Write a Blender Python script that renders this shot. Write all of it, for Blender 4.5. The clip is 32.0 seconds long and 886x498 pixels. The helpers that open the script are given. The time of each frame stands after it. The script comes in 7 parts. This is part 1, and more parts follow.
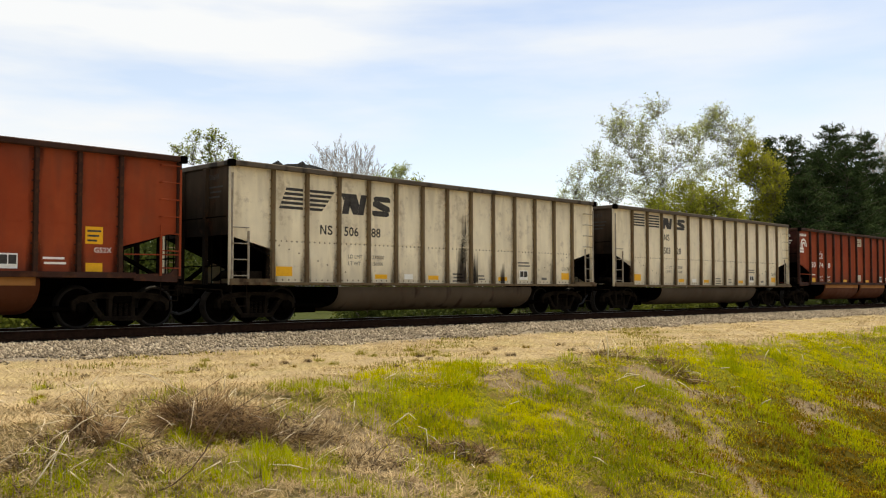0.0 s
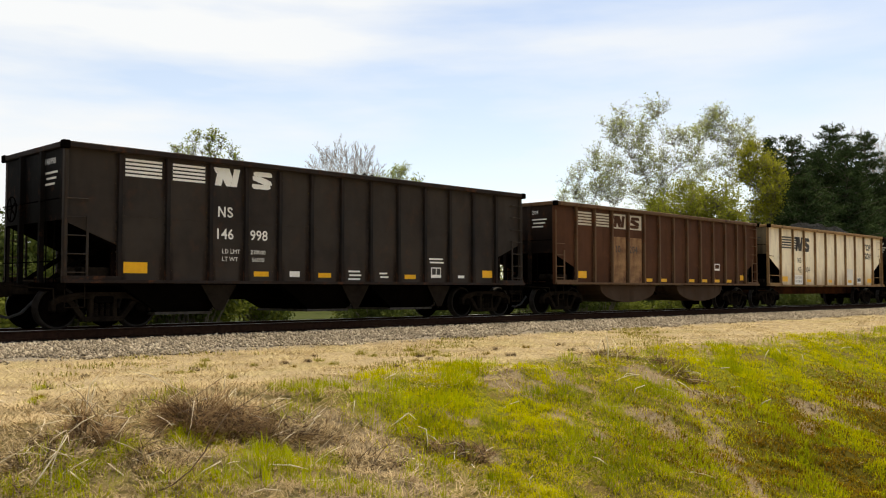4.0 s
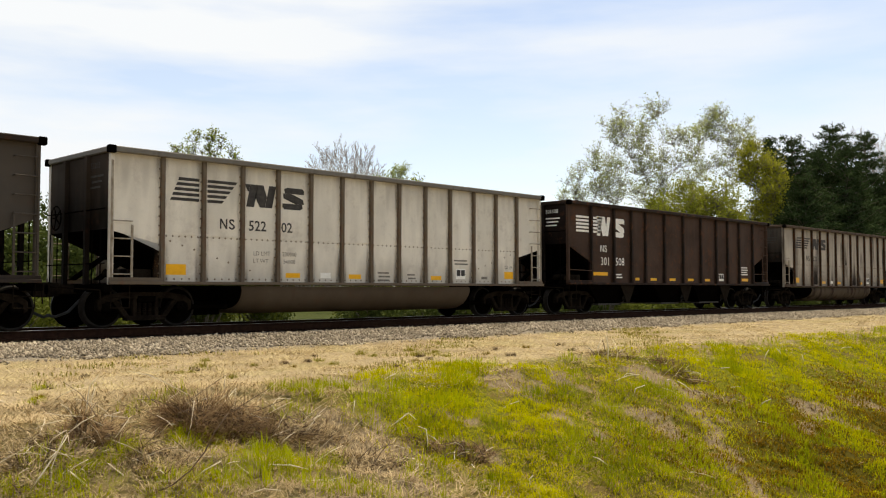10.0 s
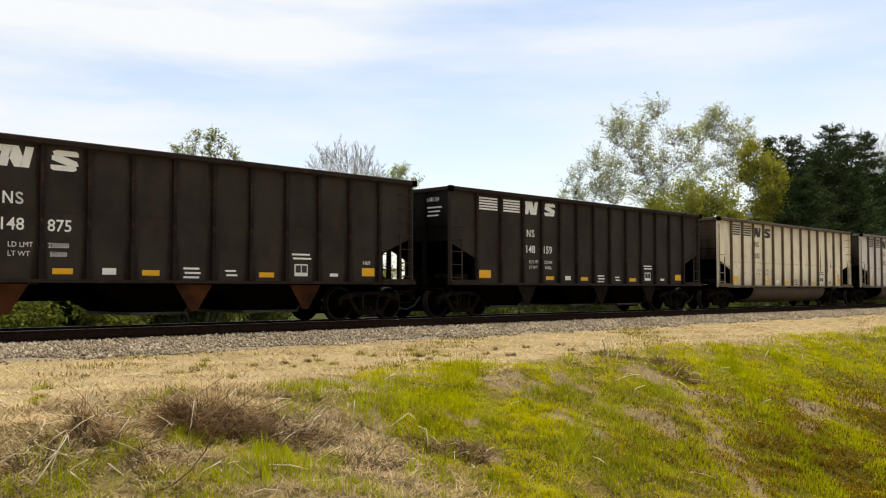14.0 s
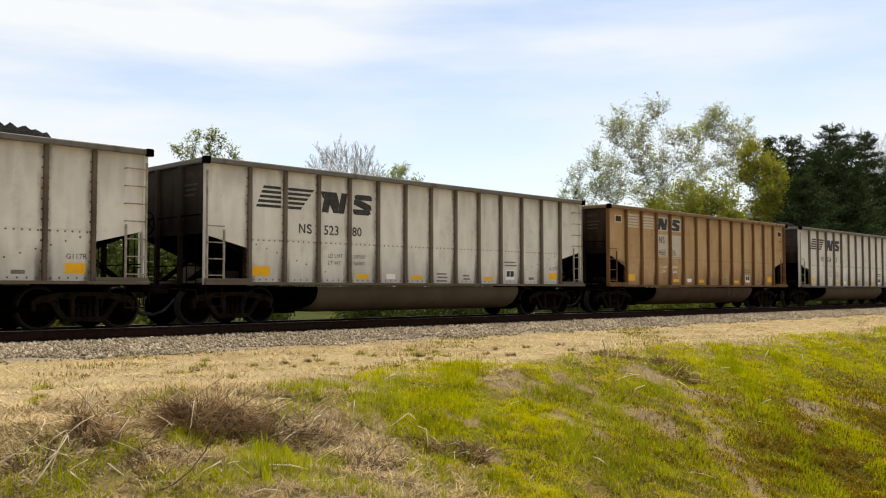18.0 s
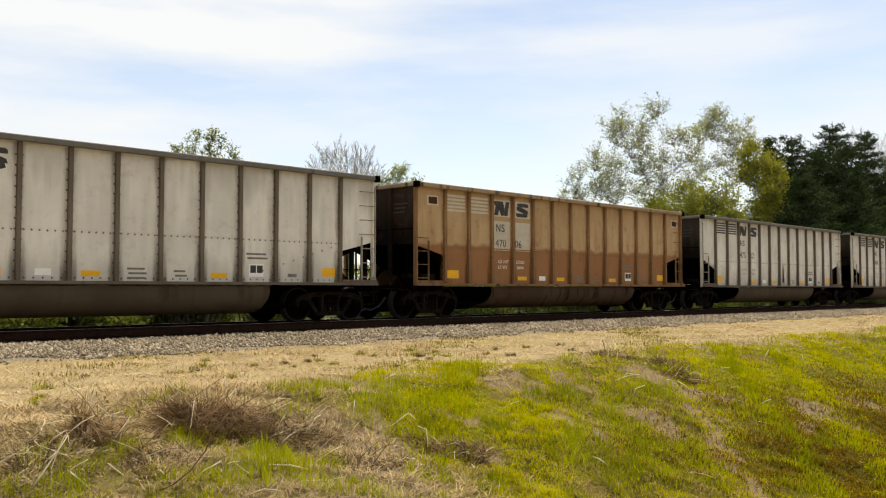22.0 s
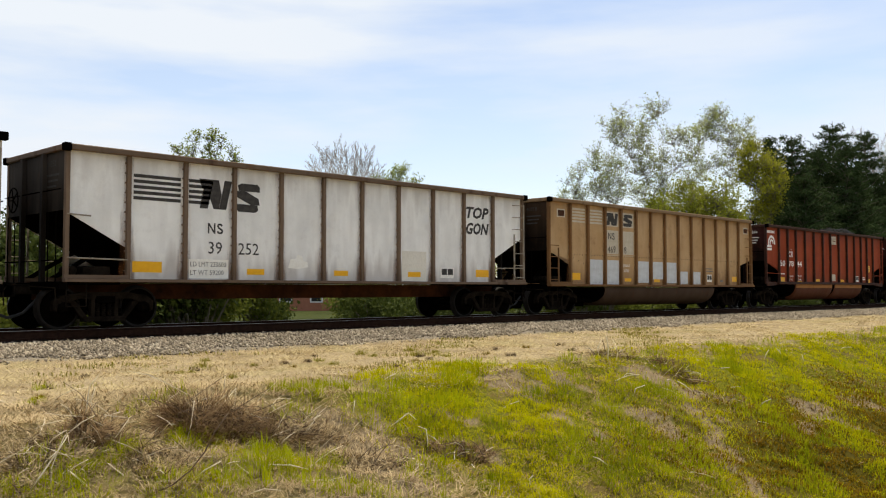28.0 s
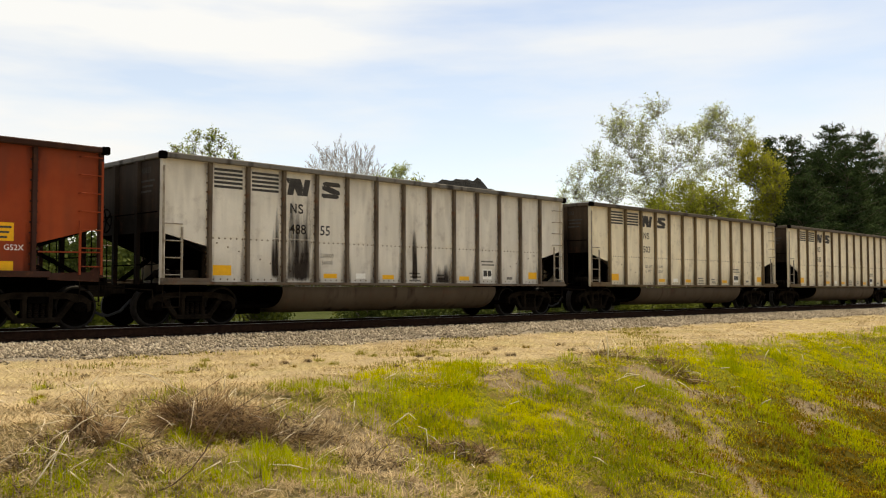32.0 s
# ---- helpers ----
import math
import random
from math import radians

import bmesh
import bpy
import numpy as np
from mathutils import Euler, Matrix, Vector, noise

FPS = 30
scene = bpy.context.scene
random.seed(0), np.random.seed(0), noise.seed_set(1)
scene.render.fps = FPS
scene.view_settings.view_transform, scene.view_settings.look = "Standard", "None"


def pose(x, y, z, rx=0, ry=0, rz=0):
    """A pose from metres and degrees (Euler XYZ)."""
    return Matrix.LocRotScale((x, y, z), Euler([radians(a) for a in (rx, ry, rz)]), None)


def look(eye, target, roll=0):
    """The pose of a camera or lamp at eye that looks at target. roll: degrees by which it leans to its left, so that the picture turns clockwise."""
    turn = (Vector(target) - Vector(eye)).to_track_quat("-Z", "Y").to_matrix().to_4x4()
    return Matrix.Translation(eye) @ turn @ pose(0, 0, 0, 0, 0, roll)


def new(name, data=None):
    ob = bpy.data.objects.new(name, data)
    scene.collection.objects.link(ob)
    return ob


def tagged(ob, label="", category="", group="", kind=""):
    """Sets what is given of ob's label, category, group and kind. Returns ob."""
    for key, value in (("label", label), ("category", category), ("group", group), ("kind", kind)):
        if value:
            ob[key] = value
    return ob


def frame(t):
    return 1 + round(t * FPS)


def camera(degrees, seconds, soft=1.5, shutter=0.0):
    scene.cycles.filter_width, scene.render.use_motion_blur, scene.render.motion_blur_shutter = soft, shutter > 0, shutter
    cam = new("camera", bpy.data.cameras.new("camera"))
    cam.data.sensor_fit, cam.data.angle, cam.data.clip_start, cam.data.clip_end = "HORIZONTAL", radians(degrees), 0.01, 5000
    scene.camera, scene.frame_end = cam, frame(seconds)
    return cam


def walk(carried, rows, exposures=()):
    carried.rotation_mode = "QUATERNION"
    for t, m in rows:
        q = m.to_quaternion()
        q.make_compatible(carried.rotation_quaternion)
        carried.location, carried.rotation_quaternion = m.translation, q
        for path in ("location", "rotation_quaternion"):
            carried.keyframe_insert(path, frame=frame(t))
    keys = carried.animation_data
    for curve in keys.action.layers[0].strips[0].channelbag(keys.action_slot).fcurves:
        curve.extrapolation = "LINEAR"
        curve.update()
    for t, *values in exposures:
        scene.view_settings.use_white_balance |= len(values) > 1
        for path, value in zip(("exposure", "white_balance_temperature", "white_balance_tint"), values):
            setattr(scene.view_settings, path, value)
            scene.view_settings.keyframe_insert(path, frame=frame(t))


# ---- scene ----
cam = camera(51.93, 32.0, soft=1.15)
EYE = Vector((0, 0, 0.85))
YAW, PITCH = radians(45.63), radians(2.54)
AIM = EYE + Vector((math.sin(YAW) * math.cos(PITCH), math.cos(YAW) * math.cos(PITCH), math.sin(PITCH)))
# the camera's own exposure and white balance drift as bright and dark cars fill its view
BALANCE = [(0.0, 0.0, 6800, 10), (7.0, 0.0, 6800, 10), (13.0, 0.0, 6650, 10), (19.0, 0.0, 6650, 10), (23.0, 0.0, 6850, 10), (25.5, -0.2, 6300, 10), (28.0, -0.09, 6350, 10), (29.0, -0.12, 6600, 10), (30.0, -0.03, 7050, 10), (32.0, 0.0, 7100, 10)]
walk(cam, [(0.0, look(EYE, AIM)), (32.0, look(EYE, AIM))], BALANCE)

# ---------------------------------------------------------------- light
SUN_TO = Vector((1.3, 0.42, 4.05)).normalized()
sun = new("sun", bpy.data.lights.new("sun", "SUN"))
sun.data.energy, sun.data.angle, sun.data.color = 4.7, radians(2.0), (1.0, 0.905, 0.67)
sun.matrix_world = look(SUN_TO * 100, (0, 0, 0))

world = bpy.data.worlds.new("sky")
scene.world = world
world.use_nodes = True
wn, wl = world.node_tree.nodes, world.node_tree.links
wn.clear()
w_out = wn.new("ShaderNodeOutputWorld")
w_bg = wn.new("ShaderNodeBackground")
w_bg.inputs["Strength"].default_value = 0.10
w_sky = wn.new("ShaderNodeTexSky")
w_sky.sky_type, w_sky.sun_disc = "NISHITA", False
w_sky.sun_elevation = math.asin(SUN_TO.z)
w_sky.sun_rotation = math.atan2(SUN_TO.x, SUN_TO.y)
w_sky.dust_density, w_sky.air_density = 0.6, 1.0
w_co = wn.new("ShaderNodeTexCoord")
w_map = wn.new("ShaderNodeMapping")
w_map.inputs["Scale"].default_value = (1.6, 1.6, 9.0)
w_map.inputs["Rotation"].default_value = (radians(5), radians(-4), 0)
w_noise = wn.new("ShaderNodeTexNoise")
w_noise.inputs["Scale"].default_value, w_noise.inputs["Detail"].default_value = 1.5, 7.0
w_ramp = wn.new("ShaderNodeValToRGB")
w_ramp.color_ramp.elements[0].position, w_ramp.color_ramp.elements[1].position = 0.36, 0.58
w_ramp.color_ramp.elements[0].color, w_ramp.color_ramp.elements[1].color = (0.22, 0.22, 0.22, 1), (1, 1, 1, 1)
w_mix = wn.new("ShaderNodeMix")
w_mix.data_type = "RGBA"
w_mix.inputs[7].default_value = (9.3, 9.7, 10.1, 1)
wl.new(w_co.outputs["Generated"], w_map.inputs["Vector"])
wl.new(w_map.outputs["Vector"], w_noise.inputs["Vector"])
wl.new(w_noise.outputs["Fac"], w_ramp.inputs["Fac"])
w_dir = wn.new("ShaderNodeVectorMath")
w_dir.operation = "DOT_PRODUCT"
w_dir.inputs[1].default_value = (math.cos(YAW), -math.sin(YAW), 0.35)
w_thin = wn.new("ShaderNodeMapRange")
for w_slot, w_value in zip((1, 2, 3, 4), (-0.1, 0.65, 1.0, 0.60)):
    w_thin.inputs[w_slot].default_value = w_value
w_cover = wn.new("ShaderNodeMath")
w_cover.operation = "MULTIPLY"
wl.new(w_co.outputs["Generated"], w_dir.inputs[0])
wl.new(w_dir.outputs["Value"], w_thin.inputs[0])
wl.new(w_ramp.outputs["Color"], w_cover.inputs[0])
wl.new(w_thin.outputs[0], w_cover.inputs[1])
wl.new(w_cover.outputs[0], w_mix.inputs[0])
w_gain = wn.new("ShaderNodeMix")
w_gain.data_type, w_gain.blend_type = "RGBA", "MULTIPLY"
w_gain.inputs[0].default_value, w_gain.inputs[7].default_value = 1.0, (2.0, 1.8, 1.7, 1)
wl.new(w_sky.outputs["Color"], w_gain.inputs[6])
wl.new(w_gain.outputs[2], w_mix.inputs[6])
wl.new(w_mix.outputs[2], w_bg.inputs["Color"])
wl.new(w_bg.outputs["Background"], w_out.inputs["Surface"])


# ---------------------------------------------------------------- materials
class Nodes:
    """A short way to write node materials."""

    def __init__(self, name):
        self.mat = bpy.data.materials.new(name)
        self.mat.use_nodes = True
        self.tree = self.mat.node_tree
        self.shader = self.tree.nodes["Principled BSDF"]

    def link(self, a, b):
        self.tree.links.new(a, b)

    def put(self, socket, value):
        if isinstance(value, bpy.types.NodeSocket):
            self.link(value, socket)
        else:
            socket.default_value = (*value, 1) if isinstance(value, tuple) and len(value) == 3 and socket.type == "RGBA" else value

    def coords(self, scale=(1, 1, 1), shift=None, source="Object"):
        c = self.tree.nodes.new("ShaderNodeTexCoord")
        m = self.tree.nodes.new("ShaderNodeMapping")
        m.inputs["Scale"].default_value = scale
        self.link(c.outputs[source], m.inputs["Vector"])
        if shift is not None:
            self.link(shift, m.inputs["Location"])
        return m.outputs["Vector"]

    def noise(self, vector, scale, detail=4.0, rough=0.6):
        n = self.tree.nodes.new("ShaderNodeTexNoise")
        n.inputs["Scale"].default_value, n.inputs["Detail"].default_value, n.inputs["Roughness"].default_value = scale, detail, rough
        self.link(vector, n.inputs["Vector"])
        return n.outputs["Fac"]

    def ramp(self, value, a, b, lo=0.0, hi=1.0):
        n = self.tree.nodes.new("ShaderNodeMapRange")
        for k, v in zip((1, 2, 3, 4), (a, b, lo, hi)):
            self.put(n.inputs[k], v)
        self.link(value, n.inputs[0])
        return n.outputs[0]

    def math(self, op, a, b=0.0):
        n = self.tree.nodes.new("ShaderNodeMath")
        n.operation = op
        self.put(n.inputs[0], a), self.put(n.inputs[1], b)
        return n.outputs[0]

    def mix(self, fac, a, b, mode="MIX"):
        n = self.tree.nodes.new("ShaderNodeMix")
        n.data_type, n.blend_type = "RGBA", mode
        self.put(n.inputs[0], fac), self.put(n.inputs[6], a), self.put(n.inputs[7], b)
        return n.outputs[2]

    def bump(self, height, strength, distance=0.02):
        n = self.tree.nodes.new("ShaderNodeBump")
        n.inputs["Strength"].default_value, n.inputs["Distance"].default_value = strength, distance
        self.link(height, n.inputs["Height"])
        self.link(n.outputs["Normal"], self.shader.inputs["Normal"])

    def done(self, color, rough=0.7, metal=0.0, spec=0.4):
        s = self.shader.inputs
        self.put(s["Base Color"], color), self.put(s["Roughness"], rough)
        self.put(s["Metallic"], metal), self.put(s["Specular IOR Level"], spec)
        return self.mat


def paint(name, base, dirt=(0.045, 0.035, 0.025), grime=0.35, rust=0.3, rough=0.65, fade=None, low=0.0, shine=0.2, foot_at=(1.15, 1.75), wander=1.6):
    """Weathered paint on steel: fading, dust streaks that run down, a rising dusty foot, chips of rust.
    The object's own colour shifts the pattern (r) and scales the grime (g) and the rust (b)."""
    n = Nodes(name)
    info = n.tree.nodes.new("ShaderNodeObjectInfo")
    sep = n.tree.nodes.new("ShaderNodeSeparateColor")
    n.link(info.outputs["Color"], sep.inputs[0])
    off = n.tree.nodes.new("ShaderNodeCombineXYZ")
    for i in range(3):
        n.link(n.math("MULTIPLY", sep.outputs[0], (91.0, 57.0, 0.0)[i]), off.inputs[i])
    at = n.coords((1, 1, 1), off.outputs[0])
    streak = n.noise(n.coords((2.0, 2.0, 0.17), off.outputs[0]), 1.6, 2.5, 0.5)
    blotch = n.noise(at, 0.75, 4.0, 0.6)
    grain = n.noise(at, 38.0, 3.0, 0.6)
    pos = n.tree.nodes.new("ShaderNodeSeparateXYZ")
    n.link(n.coords(), pos.inputs[0])
    height = pos.outputs[2]
    col = n.mix(n.ramp(blotch, 0.38, 0.62), base, fade or tuple(min(1, c * 1.16 + 0.01) for c in base))
    col = n.mix(n.ramp(grain, 0.3, 0.7, 0.0, 0.06), col, dirt)
    g = n.math("MULTIPLY", n.ramp(streak, 0.44, 0.70), n.ramp(blotch, 0.36, 0.62, 0.25, 1.0))
    g = n.math("MULTIPLY", g, n.math("MULTIPLY", sep.outputs[1], grime * 2.6))
    foot = n.math("MULTIPLY", n.ramp(n.math("ADD", height, n.math("MULTIPLY", n.math("SUBTRACT", streak, 0.5), wander)), foot_at[0], foot_at[1], 1.0, 0.0), 0.30 + low)
    top = n.math("MULTIPLY", n.ramp(n.math("SUBTRACT", height, n.math("MULTIPLY", n.math("SUBTRACT", streak, 0.5), 2.4)), 3.0, 3.8, 0.0, 1.0), 0.34)
    g = n.math("MAXIMUM", n.math("MAXIMUM", g, foot), top)
    g = n.math("MINIMUM", g, 0.93)
    col = n.mix(g, col, dirt)
    spots = n.ramp(n.math("ADD", n.noise(at, 3.2, 6.0, 0.72), n.math("MULTIPLY", streak, 0.3)), 0.70, 0.86)
    spots = n.math("MULTIPLY", spots, n.math("MULTIPLY", sep.outputs[2], rust * 2.0))
    col = n.mix(n.math("MINIMUM", spots, 0.9), col, (0.12, 0.045, 0.018))
    n.bump(n.math("ADD", n.noise(at, 1.4, 2.0), n.math("MULTIPLY", grain, 0.05)), 0.16, 0.05)
    return n.done(col, n.ramp(streak, 0.3, 0.8, rough, min(1.0, rough + 0.2)), 0.0, shine)


def plain(name, a, b, scale=8.0, rough=0.7, metal=0.0, bump=0.2, dist=0.01, spec=0.25, stretch=(1, 1, 1)):
    n = Nodes(name)
    at = n.coords(stretch)
    f = n.noise(at, scale, 5.0, 0.65)
    f2 = n.noise(at, scale * 6.3, 3.0)
    col = n.mix(n.ramp(f, 0.32, 0.68), a, b)
    col = n.mix(n.ramp(f2, 0.35, 0.7, 0.0, 0.3), col, tuple(c * 0.55 for c in a))
    if bump:
        n.bump(n.math("ADD", f, n.math("MULTIPLY", f2, 0.4)), bump, dist)
    return n.done(col, n.ramp(f2, 0.3, 0.7, rough - 0.08, min(1, rough + 0.1)), metal, spec)


def flecked(name, a, b, c, rough=0.85, spec=0.3, trans=0.0, clump=None):
    """Each loose piece (stone, blade, leaf) takes a colour of its own."""
    n = Nodes(name)
    g = n.tree.nodes.new("ShaderNodeNewGeometry")
    r = g.outputs["Random Per Island"]
    col = n.mix(n.ramp(r, 0.0, 0.55), a, b)
    col = n.mix(n.ramp(r, 0.55, 1.0), col, c)
    big = n.noise(n.coords(), 0.55, 3.0)
    col = n.mix(n.ramp(big, 0.35, 0.68, 0.0, 0.55), col, a)
    if clump:
        tuft = n.noise(n.coords(), 3.1, 4.0, 0.65)
        col = n.mix(n.ramp(tuft, 0.44, 0.66, 0.0, 0.85), col, clump)
    out = n.done(col, rough, 0.0, spec)
    if trans:
        t = n.tree.nodes.new("ShaderNodeBsdfTranslucent")
        m = n.tree.nodes.new("ShaderNodeMixShader")
        m.inputs[0].default_value = trans
        n.link(col, t.inputs["Color"])
        n.link(n.shader.outputs[0], m.inputs[1])
        n.link(t.outputs[0], m.inputs[2])
        n.link(m.outputs[0], n.tree.nodes["Material Output"].inputs["Surface"])
    return out


COAL_DUST = (0.022, 0.018, 0.014)
M = {
    "cream": paint("cream_paint", (0.80, 0.70, 0.49), (0.20, 0.13, 0.065), grime=0.24, rust=0.35),
    "grey": paint("grey_paint", (0.68, 0.625, 0.52), (0.15, 0.11, 0.072), grime=0.28, rust=0.28),
    "sooty": paint("sooty_grey_paint", (0.42, 0.36, 0.28), (0.045, 0.032, 0.02), grime=0.5, rust=0.3, low=0.2),
    "pale": paint("pale_grey_paint", (0.78, 0.76, 0.71), (0.20, 0.13, 0.08), grime=0.18, rust=0.2, low=0.15),
    "ivory": paint("ivory_paint", (0.86, 0.74, 0.51), grime=0.20, rust=0.28, dirt=(0.26, 0.12, 0.035), low=0.35, foot_at=(1.0, 1.9)),
    "bone": paint("bone_paint", (0.82, 0.76, 0.61), (0.24, 0.14, 0.06), grime=0.16, rust=0.3, low=0.25, foot_at=(1.0, 1.7)),
    "tan": paint("tan_paint", (0.46, 0.30, 0.140), (0.24, 0.085, 0.022), grime=0.34, rust=0.35, fade=(0.53, 0.36, 0.18), low=0.5, foot_at=(2.12, 2.24), wander=0.25),
    "ochre": paint("ochre_paint", (0.45, 0.275, 0.120), (0.19, 0.09, 0.032), grime=0.30, rust=0.35, fade=(0.53, 0.345, 0.165), low=0.25),
    "red": paint("red_oxide_paint", (0.26, 0.042, 0.013), grime=0.30, rust=0.2, fade=(0.32, 0.060, 0.018), shine=0.1),
    "black": paint("black_paint", (0.026, 0.020, 0.016), (0.058, 0.042, 0.028), grime=0.25, rust=0.25, fade=(0.039, 0.031, 0.024), shine=0.10),
    "charcoal": paint("charcoal_paint", (0.046, 0.038, 0.029), (0.075, 0.056, 0.038), grime=0.25, rust=0.25, fade=(0.062, 0.051, 0.040), shine=0.2),
    "brown": paint("brown_black_paint", (0.040, 0.024, 0.016), (0.085, 0.048, 0.03), grime=0.30, rust=0.5, fade=(0.062, 0.037, 0.025), shine=0.10),
    "umber": paint("umber_paint", (0.070, 0.027, 0.011), (0.030, 0.014, 0.008), grime=0.4, rust=0.5, fade=(0.090, 0.036, 0.015), shine=0.1),
}
# End colours hold coal dust and also the shade between coupled cars.
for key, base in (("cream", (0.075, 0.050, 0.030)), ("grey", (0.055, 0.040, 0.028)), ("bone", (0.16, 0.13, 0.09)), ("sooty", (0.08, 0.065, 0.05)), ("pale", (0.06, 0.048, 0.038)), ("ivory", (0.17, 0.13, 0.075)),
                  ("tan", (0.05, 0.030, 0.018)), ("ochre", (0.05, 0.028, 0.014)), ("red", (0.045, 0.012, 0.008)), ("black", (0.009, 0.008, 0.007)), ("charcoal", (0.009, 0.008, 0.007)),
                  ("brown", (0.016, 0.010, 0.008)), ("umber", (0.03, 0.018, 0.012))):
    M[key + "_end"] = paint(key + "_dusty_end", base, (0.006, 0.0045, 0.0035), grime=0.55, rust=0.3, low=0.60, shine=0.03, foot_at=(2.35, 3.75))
for key, base in (("cream", (0.17, 0.12, 0.062)), ("grey", (0.15, 0.118, 0.083)), ("bone", (0.40, 0.30, 0.18)), ("sooty", (0.08, 0.055, 0.035)), ("pale", (0.17, 0.115, 0.075)), ("ivory", (0.34, 0.20, 0.080)),
                  ("tan", (0.27, 0.145, 0.058)), ("ochre", (0.20, 0.10, 0.036)), ("red", (0.040, 0.014, 0.009)), ("black", (0.011, 0.009, 0.008)), ("charcoal", (0.018, 0.015, 0.012)),
                  ("brown", (0.013, 0.009, 0.007)), ("umber", (0.15, 0.085, 0.042))):
    M[key + "_rib"] = paint(key + "_worn_rib", base, (0.035, 0.018, 0.009), grime=0.9, rust=0.8, shine=0.1)
# Under-car steels: soot, plus the shade beneath the cars put into the colour.
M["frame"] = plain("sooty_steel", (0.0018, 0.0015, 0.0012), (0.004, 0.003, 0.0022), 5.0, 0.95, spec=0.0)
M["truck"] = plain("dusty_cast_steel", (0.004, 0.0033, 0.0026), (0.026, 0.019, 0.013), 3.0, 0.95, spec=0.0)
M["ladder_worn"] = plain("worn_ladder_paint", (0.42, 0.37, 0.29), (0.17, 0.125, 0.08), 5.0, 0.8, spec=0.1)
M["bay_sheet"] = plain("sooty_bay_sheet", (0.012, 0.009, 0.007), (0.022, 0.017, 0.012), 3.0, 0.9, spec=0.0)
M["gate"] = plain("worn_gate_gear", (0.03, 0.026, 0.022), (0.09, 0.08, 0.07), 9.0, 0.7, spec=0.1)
# Wheel faces likewise: near-black, with the under-car shade in the colour.
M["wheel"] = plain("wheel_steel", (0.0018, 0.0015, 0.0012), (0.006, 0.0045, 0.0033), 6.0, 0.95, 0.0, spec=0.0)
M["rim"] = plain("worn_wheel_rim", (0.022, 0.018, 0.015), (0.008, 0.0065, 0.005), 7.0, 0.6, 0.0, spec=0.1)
M["tread"] = plain("polished_steel", (0.62, 0.60, 0.56), (0.74, 0.72, 0.68), 20.0, 0.42, 0.55, 0.05, spec=0.5)
for key, base in (("cream", (0.12, 0.09, 0.06)), ("grey", (0.20, 0.18, 0.15)), ("tan", (0.42, 0.29, 0.17)), ("ochre", (0.28, 0.17, 0.08))):
    M[key + "_chord"] = paint(key + "_worn_chord", base, (0.02, 0.016, 0.012), grime=1.0, rust=0.2)
M["tub"] = paint("tub_paint", (0.092, 0.068, 0.044), (0.03, 0.02, 0.013), grime=0.8, rust=0.3, shine=0.05)
M["tub_dark"] = paint("sooty_tub_paint", (0.075, 0.045, 0.026), (0.010, 0.007, 0.005), grime=0.8, rust=0.3, shine=0.05)
M["tub_red"] = paint("rusty_tub_paint", (0.095, 0.026, 0.007), (0.03, 0.011, 0.006), grime=0.7, rust=0.8, shine=0.1)
M["flange_red"] = paint("rust_dusted_flange", (0.42, 0.20, 0.062), (0.16, 0.06, 0.02), grime=0.6, rust=0.9, shine=0.05)
M["coal"] = plain("coal", (0.004, 0.004, 0.004), (0.011, 0.010, 0.010), 14.0, 0.75, 0.0, 1.0, 0.12, spec=0.1)
M["rust"] = plain("rusty_steel", (0.10, 0.034, 0.012), (0.02, 0.010, 0.006), 1.6, 0.95, spec=0.05)
M["ink_black"] = plain("worn_black_lettering", (0.030, 0.027, 0.024), (0.075, 0.065, 0.055), 7.0, 0.7, 0, 0)
M["ink_white"] = plain("worn_white_lettering", (0.93, 0.90, 0.82), (0.84, 0.79, 0.68), 7.0, 0.6, 0, 0)
M["ink_faint"] = plain("faded_lettering", (0.13, 0.115, 0.095), (0.24, 0.21, 0.17), 7.0, 0.7, 0, 0)
M["chalk"] = plain("chalk_scrawl", (0.20, 0.185, 0.16), (0.09, 0.08, 0.07), 22.0, 0.9, 0, 0)
M["patch_white"] = plain("white_patch", (0.66, 0.67, 0.66), (0.52, 0.52, 0.50), 5.0, 0.6, 0, 0)
M["repaint"] = plain("pale_repaint", (0.80, 0.75, 0.64), (0.72, 0.66, 0.54), 3.0, 0.6, 0, 0)
M["patch_cream"] = plain("cream_patch", (0.62, 0.54, 0.40), (0.50, 0.42, 0.30), 5.0, 0.6, 0, 0)
M["yellow"] = plain("yellow_reflector", (0.92, 0.47, 0.006), (0.80, 0.39, 0.006), 9.0, 0.4, 0, 0)
M["patch_worn"] = plain("worn_brown_patch", (0.36, 0.20, 0.085), (0.10, 0.040, 0.016), 2.2, 0.8, 0, 0)


